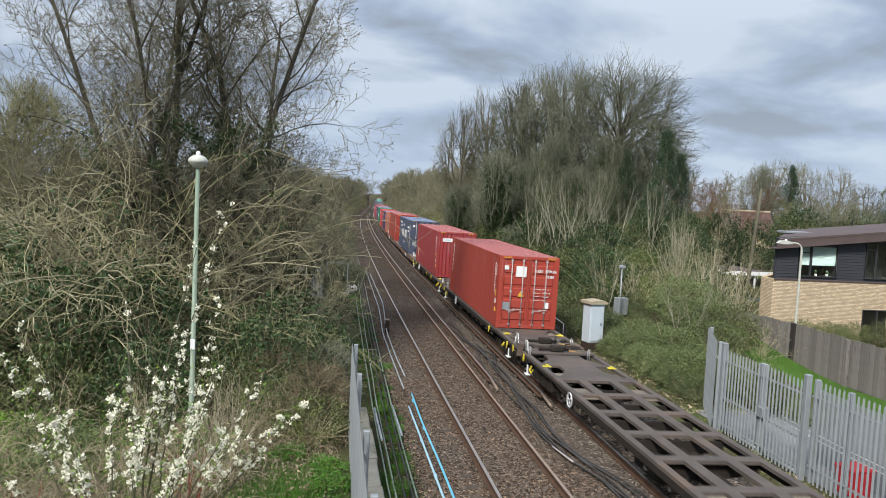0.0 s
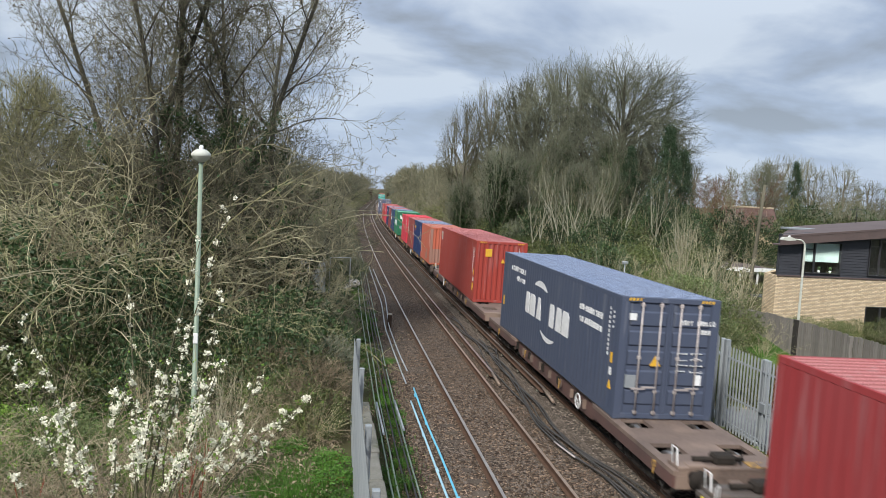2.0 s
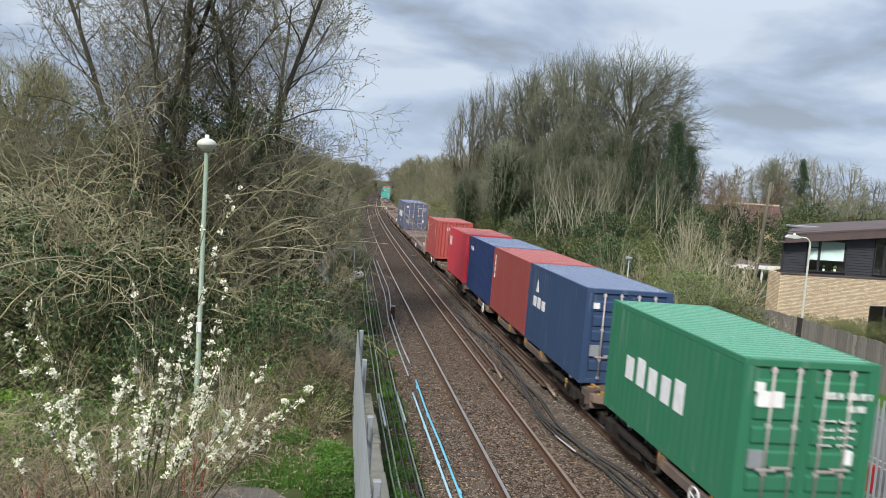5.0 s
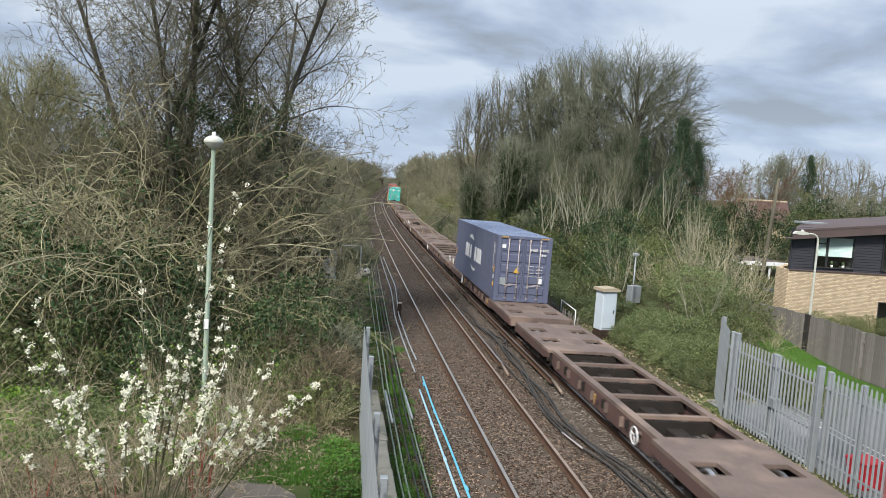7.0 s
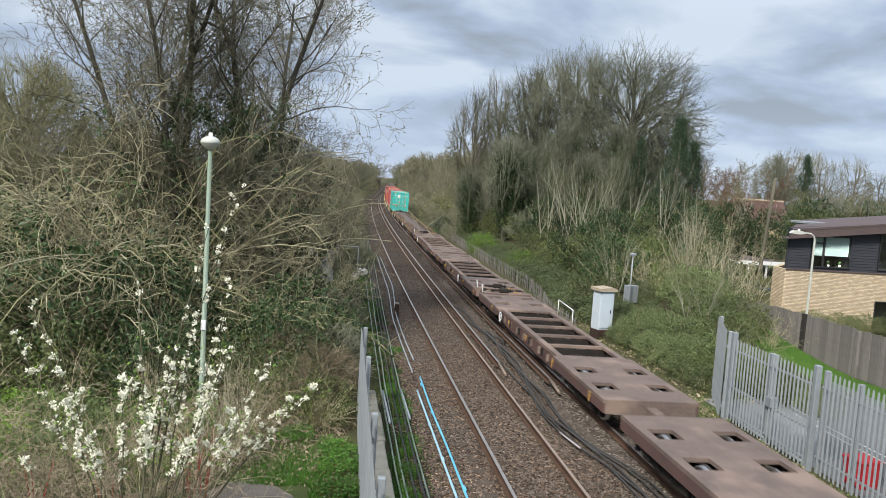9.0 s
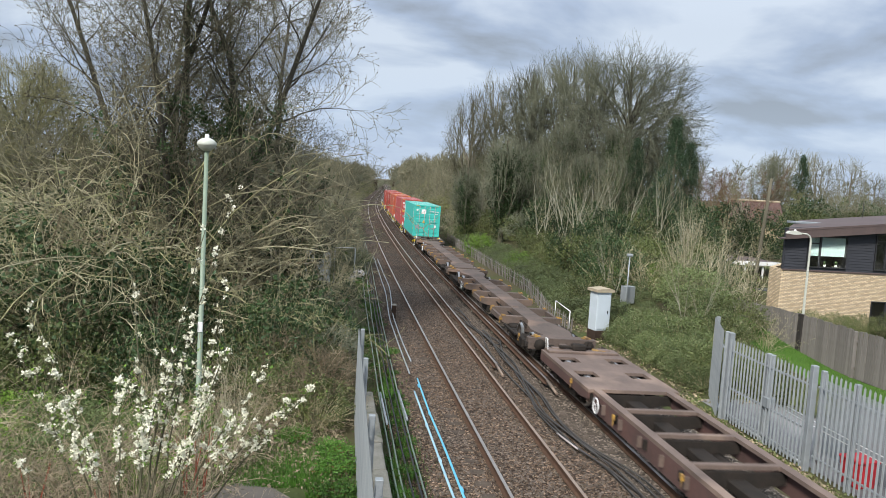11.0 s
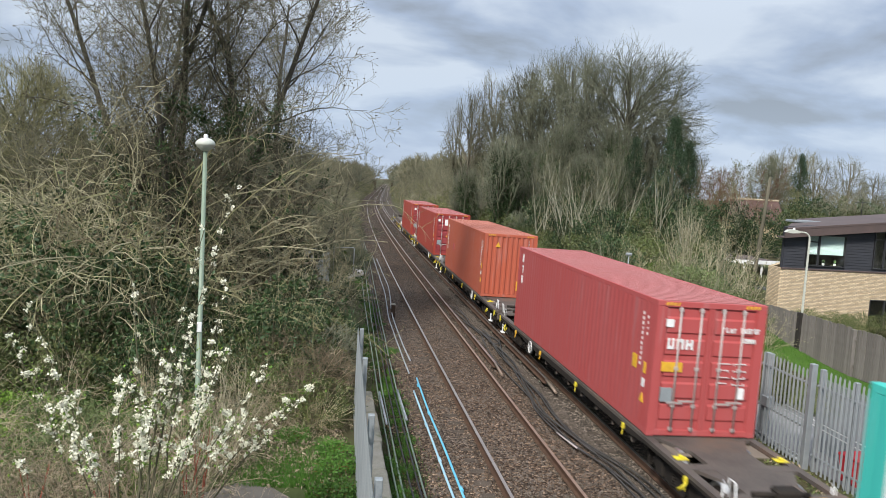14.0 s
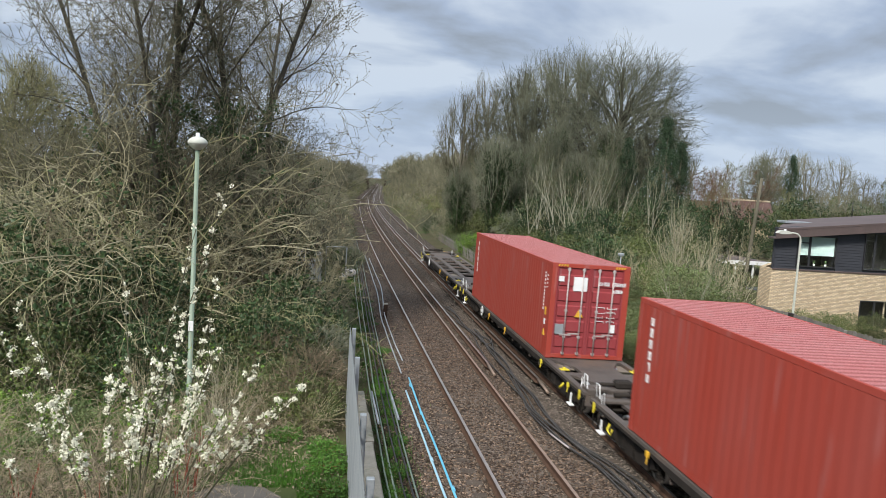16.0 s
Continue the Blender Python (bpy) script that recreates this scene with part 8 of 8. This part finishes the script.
    for kind, x, y, turn, k in (("oak", 29.6, 76, 0, 0.9), ("oak_b", 24.4, 79, 100, 1.03), ("oak_b", 21.4, 82, 220, 0.95), ("ash", 15.4, 88, 50, 0.88), ("ash", 18.2, 87, 150, 0.9), ("ivytree", 27.0, 71, 10, 1.0), ("ivytree", 21.0, 72, 260, 0.85), ("oak_b", 33.0, 73, 60, 0.66), ("ivytree", 15.3, 68, 0, 0.88), ("ivytree", 16.9, 69, 130, 0.8), ("ivytree", 18.8, 64, 80, 0.62), ("ivytree", 25.0, 66, 20, 0.7), ("ivytree", 22.0, 73, 200, 1.0), ("ivytree", 23.2, 69, 310, 0.72), ("ivytree", 13.4, 76, 220, 0.7)):
        plant(KINDS[kind], x, y, turn, k)
    some(("slim",), [(16.4, 50), (17.2, 51), (18.0, 52), (17.0, 54), (18.6, 50, 0.7), (15.6, 55), (22.0, 43, 0.7), (14.0, 36.4, 0.46), (14.4, 28.4, 0.45), (24.5, 50, 0.8), (22.5, 57), (27.0, 60)], 0.8, 0.95)
    some(("whips",), [(20.0, 37.0, 0.74), (21.4, 37.6, 0.8), (22.6, 38.6, 0.85), (18.6, 38.0, 0.74), (19.6, 39.6, 0.9), (21.8, 40.4, 0.95)])
    some(("red",), [(33.6, 66, 0.85), (36.5, 69, 0.75)])
    some(("ivybush", "farbush", "ivybush"), [(16.4, 44, 0.8), (18.6, 44.6, 0.9), (20.6, 45.0, 1.0), (22.6, 42.6, 1.0), (24.4, 44.0, 1.1), (19.4, 41.0, 0.8), (21.6, 40.4, 0.8), (23.6, 47.5, 1.3), (18.0, 48.0, 1.1), (15.2, 41.5, 0.7), (25.6, 48.0, 1.2), (17.5, 60, 1.2), (20.0, 63, 1.2), (24, 61, 1.2), (27.5, 63, 1.3), (15.5, 47, 0.9), (21.5, 47, 1.1), (19.4, 55, 1.2), (31, 64, 1.4), (22.5, 54, 1.2), (34, 62, 1.3), (28.4, 57, 1.2), (25.8, 52, 1.1), (36, 60, 1.2)])
    some(("mound",), [(11.9, 29.3, 0.42), (12.3, 28.0, 0.55), (12.1, 26.6, 0.5), (12.3, 25.2, 0.55), (12.0, 23.8, 0.45), (12.9, 28.9, 0.72), (13.4, 27.2, 0.75), (12.1, 22.6, 0.4), (12.8, 30.4, 0.45)])
    some(("mound",), [(13.0, 24.0, 0.6), (13.8, 26.0, 0.6), (12.8, 27.3, 0.55), (14.6, 23.6, 0.55), (13.6, 22.8, 0.5), (15.2, 28.0, 0.7), (15.9, 30.4, 0.8), (13.6, 29.6, 0.45), (16.4, 32.6, 0.9)])
    some(("mound", "bramble"), [(12.6, 25.4, 0.55), (14.6, 27.0, 0.65), (13.4, 29.2, 0.6), (13.8, 21.4, 0.45), (14.4, 20.2, 0.4), (14.0, 22.4, 0.5)],), some(("mound",), [(13.2, 23.0, 0.5), (14.2, 24.8, 0.55), (12.9, 26.0, 0.45), (14.3, 21.6, 0.36), (13.6, 25.0, 0.5)],), some(("bramble",), [(13.0, 23.2, 0.6), (13.0, 36.5, 0.8), (16.8, 29.0, 0.7), (16.6, 35.0, 0.7)])
    some(("hedge",), [(14.0, 34.4, 0.3), (15.3, 34.9, 0.32), (13.2, 34.0, 0.34), (15.6, 36.4, 0.4), (13.6, 36.6, 0.4), (14.7, 33.2, 0.3)])
    y = 33.2
    while y < 84:
        for u in (7.3, 8.5):
            plant(KINDS["hedge"], line_x(y) + u + 0.5 * smooth(33, 45, y) + r.uniform(-0.15, 0.15), y, r.uniform(0, 360), r.uniform(0.44, 0.54))
        y += 1.35
    some(("thicket_c", "thicket"), [(16.8, 33.5, 0.7), (16.4, 36.4, 0.6), (18.0, 37.8, 0.8), (17.2, 27.5, 0.5), (17.4, 31.0, 0.7), (16.0, 37.0, 0.8)])
    some(("fresh",), [(15.4, 40.0, 0.75), (16.6, 39.2, 0.6), (13.2, 52, 0.8), (12.6, 64, 1.0), (17.8, 40.5, 0.6)])
    for i in range(9):
        plant(KINDS["bramble"], 20.2 + i * 0.95, 34.6 + 0.3 * math.sin(i * 2.1), r.uniform(0, 360), r.uniform(0.4, 0.5), z=-0.35)
    plant(KINDS["fresh"], 29.2, 36.8, 40, 0.5, z=-1.1), plant(KINDS["fresh"], 27.8, 36.6, 80, 0.3, z=-0.9)
    # beyond the houses
    for i in range(26):
        plant(KINDS[("far", "far_b")[i % 2]], 40 + i * 4.4 + r.uniform(-2, 2), 112 + r.uniform(-8, 16), r.uniform(0, 360), r.uniform(0.6, 0.82))
    for i in range(18):
        plant(KINDS["farwood_b" if i % 3 else "farwood"], 40 + i * 6.0, 100 + r.uniform(-6, 26), r.uniform(0, 360), r.uniform(0.45, 0.7))
    for kind, x, y, turn, k in (("far", 66, 106, 20, 0.78), ("far", 72, 110, 120, 0.8), ("oak_b", 63, 104, 10, 0.6), ("far", 80, 110, 240, 0.76), ("red", 37, 64, 90, 0.95), ("slim", 34.5, 61, 40, 0.85)):
        plant(KINDS[kind], x, y, turn, k)
    some(("conifer",), [(66.5, 102, 1.0), (84, 100, 1.0), (78, 96, 0.8), (29.0, 63, 1.02), (31.4, 65, 0.85), (26.8, 66, 0.85)])
    for i in range(26):
        x, y = 40 + i * 1.7 + r.uniform(-1, 1), 72 + i * 0.7 + r.uniform(-4, 10)
        if y > 92 or abs(x / y - 0.585) > 0.06:
            plant(KINDS[("far_b", "far", "brush_b")[i % 3]], x, y, r.uniform(0, 360), r.uniform(0.34, 0.5) * (3.2 if i % 3 == 2 else 1))
    some(("farbush", "ivybush", "farbush", "fresh"), [(x, y, 1.5) for x, y in [(38 + i * 2.6, 66 + i * 0.8 + (i % 3) * 3) for i in range(16)] if abs(x / y - 0.585) > 0.06])
    for i in range(16):
        x, y = 34 + i * 3.4, 74 + r.uniform(-4, 8)
        plant(KINDS["farbush" if i % 3 else "scrub"], x, y, r.uniform(0, 360), r.uniform(0.9, 1.4) * (0.6 if abs(x / y - 0.585) < 0.06 else 1))
    # weeds along the cables
    for i in range(44):
        y = 12.0 + 40 * (i / 44) ** 1.5
        plant(KINDS["weeds"], line_x(y) - 2.7 + r.gauss(0, 0.28), y, r.uniform(0, 360), r.uniform(0.22, 0.45), z=-0.33)


def blossom_shrub():
    """Blackthorn in flower: long dark shoots set with white clusters."""
    r = random.Random(31)
    tips = [(-1.3, 11.8, 6.0), (-1.8, 11.8, 5.3), (-1.5, 11.9, 4.2), (-2.9, 11.8, 4.4), (-4.35, 11.7, 3.75), (-4.6, 11.9, 3.3), (-1.4, 11.7, 3.4), (-2.3, 11.6, 3.0), (-0.85, 11.8, 3.0), (-0.15, 11.8, 2.65), (-0.5, 11.9, 2.4), (-2.0, 11.8, 3.7), (-3.7, 11.5, 2.4), (-2.9, 11.4, 2.8), (-1.7, 11.4, 2.7), (-1.1, 11.5, 2.3), (-2.5, 11.2, 2.3), (-3.3, 11.2, 1.9), (-4.2, 11.3, 1.6), (-1.9, 11.1, 2.0)]
    t = thing("blossom_shrub", "flowering blackthorn with white blossom on long shoots", "shrub")
    stem, centres = Shape(), []
    for tx, ty, tz in tips:
        b = Vector((-2.9 + (tx + 2.9) * 0.25 + r.uniform(-0.2, 0.2), 12.0 + r.uniform(-0.2, 0.2), -0.4))
        e = Vector((tx, ty, tz))
        n = (e - b).length
        side = Vector((r.uniform(-0.12, 0.12), r.uniform(-0.1, 0.1), 0)) * n
        pts = []
        for i in range(13):
            q = i / 12
            p = b.lerp(e, q) + side * (q * (1 - q)) - Vector(((tx + 2.9) * 0.35, 0, 0)) * q * (1 - q) + Vector((r.gauss(0, 0.015), r.gauss(0, 0.015), 0))
            pts.append(tuple(p))
            if i > 4 and p.z > 1.45:
                back = Vector(pts[-2])
                centres += [tuple(back.lerp(p, r.random()) + Vector((r.gauss(0, 0.03), r.gauss(0, 0.03), 0))) for _ in range(r.choice((1, 3, 4)))]
                for _ in range(4 if p.z < 3.0 else 1):
                    w = r.uniform(0, 6.28)
                    tip = p + Vector((math.cos(w), math.sin(w), 0.9)) * r.uniform(0.08, 0.5) * (1.2 - q)
                    stem.tube([tuple(p), tuple(tip)], [0.005, 0.003], 3, False)
                    if r.random() < 0.6:
                        centres += [tuple(p.lerp(tip, r.uniform(0.3, 1.0))) for _ in range(2)]
        stem.tube(pts, [0.022 - 0.0014 * i for i in range(13)], 5, False)
    part("crown", stem, M["twig"], t)
    part("blossom", leaves(centres, 11000, 0.022, 0.02, 9), M["blossom"], t, "clusters of small white blossom")
    part("foliage", leaves([c for c in centres if c[2] < 3.4], 1500, 0.025, 0.1, 10), M["fresh"], t, "first fresh green leaves")
    for x, y, n in ((-2.3, 13.8, 1.5), (-4.6, 12.9, 1.3), (-2.0, 13.2, 1.8), (-3.2, 12.2, 1.2)):
        clump = thing("dogwood", "upright red-brown dogwood stalks", "shrub", pose(x, y, ground_z(x, y)))
        for k in range(4):
            w = r.uniform(0, 6.28)
            part("stalk", Shape().tube([(0, 0, -0.1), (0.1 * math.cos(w), 0.1 * math.sin(w), n * 0.5), (0.25 * math.cos(w), 0.25 * math.sin(w), n)], [0.012, 0.009, 0.004], 4, False), M["redstem"], clump)


def grass_tufts():
    """Blades along the cables, round the path and behind the gate."""
    r = random.Random(55)
    s = Shape()
    for _ in range(30000):
        z = r.random()
        if z < 0.22:
            y = 10 + 50 * r.random() ** 1.6
            x = line_x(y) - 2.55 + r.gauss(0, 0.45) * 0.8 - 0.1
            if x < 1.3 and y < 20.5:
                continue
            tall = r.uniform(0.05, 0.2)
        elif z < 0.6:
            x, y, tall = r.gauss(-0.7, 0.55), r.gauss(14.9, 0.9), r.uniform(0.05, 0.16)
            if -2.3 < x < -0.2 and y < 15.0:
                continue
        else:
            x, y, tall = r.uniform(16.8, 18.7), r.uniform(13, 31), r.uniform(0.04, 0.14)
        g = ground_z(x, y) if x < 1.2 or x > 10.5 else -0.32
        w = r.uniform(0, 6.28)
        a, b = 0.012 * math.cos(w), 0.012 * math.sin(w)
        lx, ly = r.gauss(0, 0.3) * tall, r.gauss(0, 0.3) * tall
        s.add([(x - a, y - b, g - 0.02), (x + a, y + b, g - 0.02), (x + lx, y + ly, g + tall)], [(0, 1, 2)])
    litter = [(r.uniform(9.9, 13.8) if k % 3 else r.uniform(10.3, 11.0), r.uniform(14, 42) if k % 3 else r.uniform(13, 22), 0) for k in range(4500)]
    litter = [(x, y, ground_z(x, y) + 0.02) for x, y, _ in litter if x - line_x(y) > 5.8 and (x < 11.1 or y > 21)]
    thing("leaf_litter", "dead leaves and broken twigs on the bank", "litter", kind="stuff", data=leaves(litter, 10000, 0.045, 0.03, 4), mat=M["dry"])
    thing("weed_cover", "low weeds on the bank beside the track", "weeds", kind="stuff", data=leaves(litter, 12000, 0.045, 0.05, 5), mat=M["bramble"])
    dead = [(r.uniform(-3.4, 0.6), r.uniform(12.6, 19), 0) for _ in range(2500)]
    dead = [(x, y, ground_z(x, y) + 0.03) for x, y, _ in dead if abs(x + 1.2) > 1.0 or y > 15.0]
    thing("leaf_litter", "dead leaves and stalks beside the footpath", "litter", kind="stuff", data=leaves(dead, 7000, 0.04, 0.03, 6), mat=M["dry"])
    thing("grass", "green grass blades and weeds beside the railway", "grass", kind="stuff", data=s, mat=M["nettle"])
    lawn = Shape()
    ys, xs = spaced((11, 31, 20)), spaced((16.9, 18.9, 8))
    lawn.add([(x, y, ground_z(x, y) + 0.03) for y in ys for x in xs], [(j * 9 + i, j * 9 + i + 1, (j + 1) * 9 + i + 1, (j + 1) * 9 + i) for j in range(20) for i in range(8)], True)
    thing("grass_verge", "mown green grass strip behind the steel gate", "grass", kind="structure", data=lawn, mat=M["grass"])
    yard = Shape()
    ys, xs = spaced((6, 21.5, 16)), spaced((11.35, 16.95, 10))
    yard.add([(x, y, ground_z(x, y) + 0.02) for y in ys for x in xs], [(j * 11 + i, j * 11 + i + 1, (j + 1) * 11 + i + 1, (j + 1) * 11 + i) for j in range(16) for i in range(10)], True)
    thing("yard", "pale gravel yard behind the steel gate", "yard", kind="structure", data=yard, mat=M["yard"])
    verge = Shape()
    ys, xs = spaced((12.4, 18.6, 12)), spaced((-3.0, 0.7, 10))
    verge.add([(x + 0.25 * noise.noise((y, 0, 1)), y, ground_z(x, y) + 0.012) for y in ys for x in xs], [(j * 11 + i, j * 11 + i + 1, (j + 1) * 11 + i + 1, (j + 1) * 11 + i) for j in range(12) for i in range(10)], True)
    thing("grass_verge", "bright grass patch beside the footpath", "grass", kind="structure", data=verge, mat=M["soil"])


blossom_shrub()
grass_tufts()
plant_all()
for k in KINDS.values():
    for o in (*k.children_recursive, k):
        bpy.data.objects.remove(o, do_unlink=True)


# ---------------------------------------------------------------- sleepers
def sleepers():
    block = Shape().box(-1.25, -0.12, -0.2, 1.25, 0.12, 0.0, 0.02).mesh("sleeper", M["sleeper"])
    for side in (0, 1):
        far = Shape()
        n = int(600 / 0.65)
        for i in range(n):
            y = 6.0 + i * 0.65
            x, yy, z = on_track(y, side, 0.0, -0.212)
            if i < 130:
                part("sleeper", block, None, TRACKS[side], at=pose(x, yy, z, 0, CANT, line_turn(y)))
            elif y < 260:
                far.box(x - 1.25, y - 0.12, z - 0.1, x + 1.25, y + 0.12, z)
        ob = part("far_sleepers", far, M["sleeper"], TRACKS[side])
        tagged(ob, kind="stuff")


sleepers()
motions()
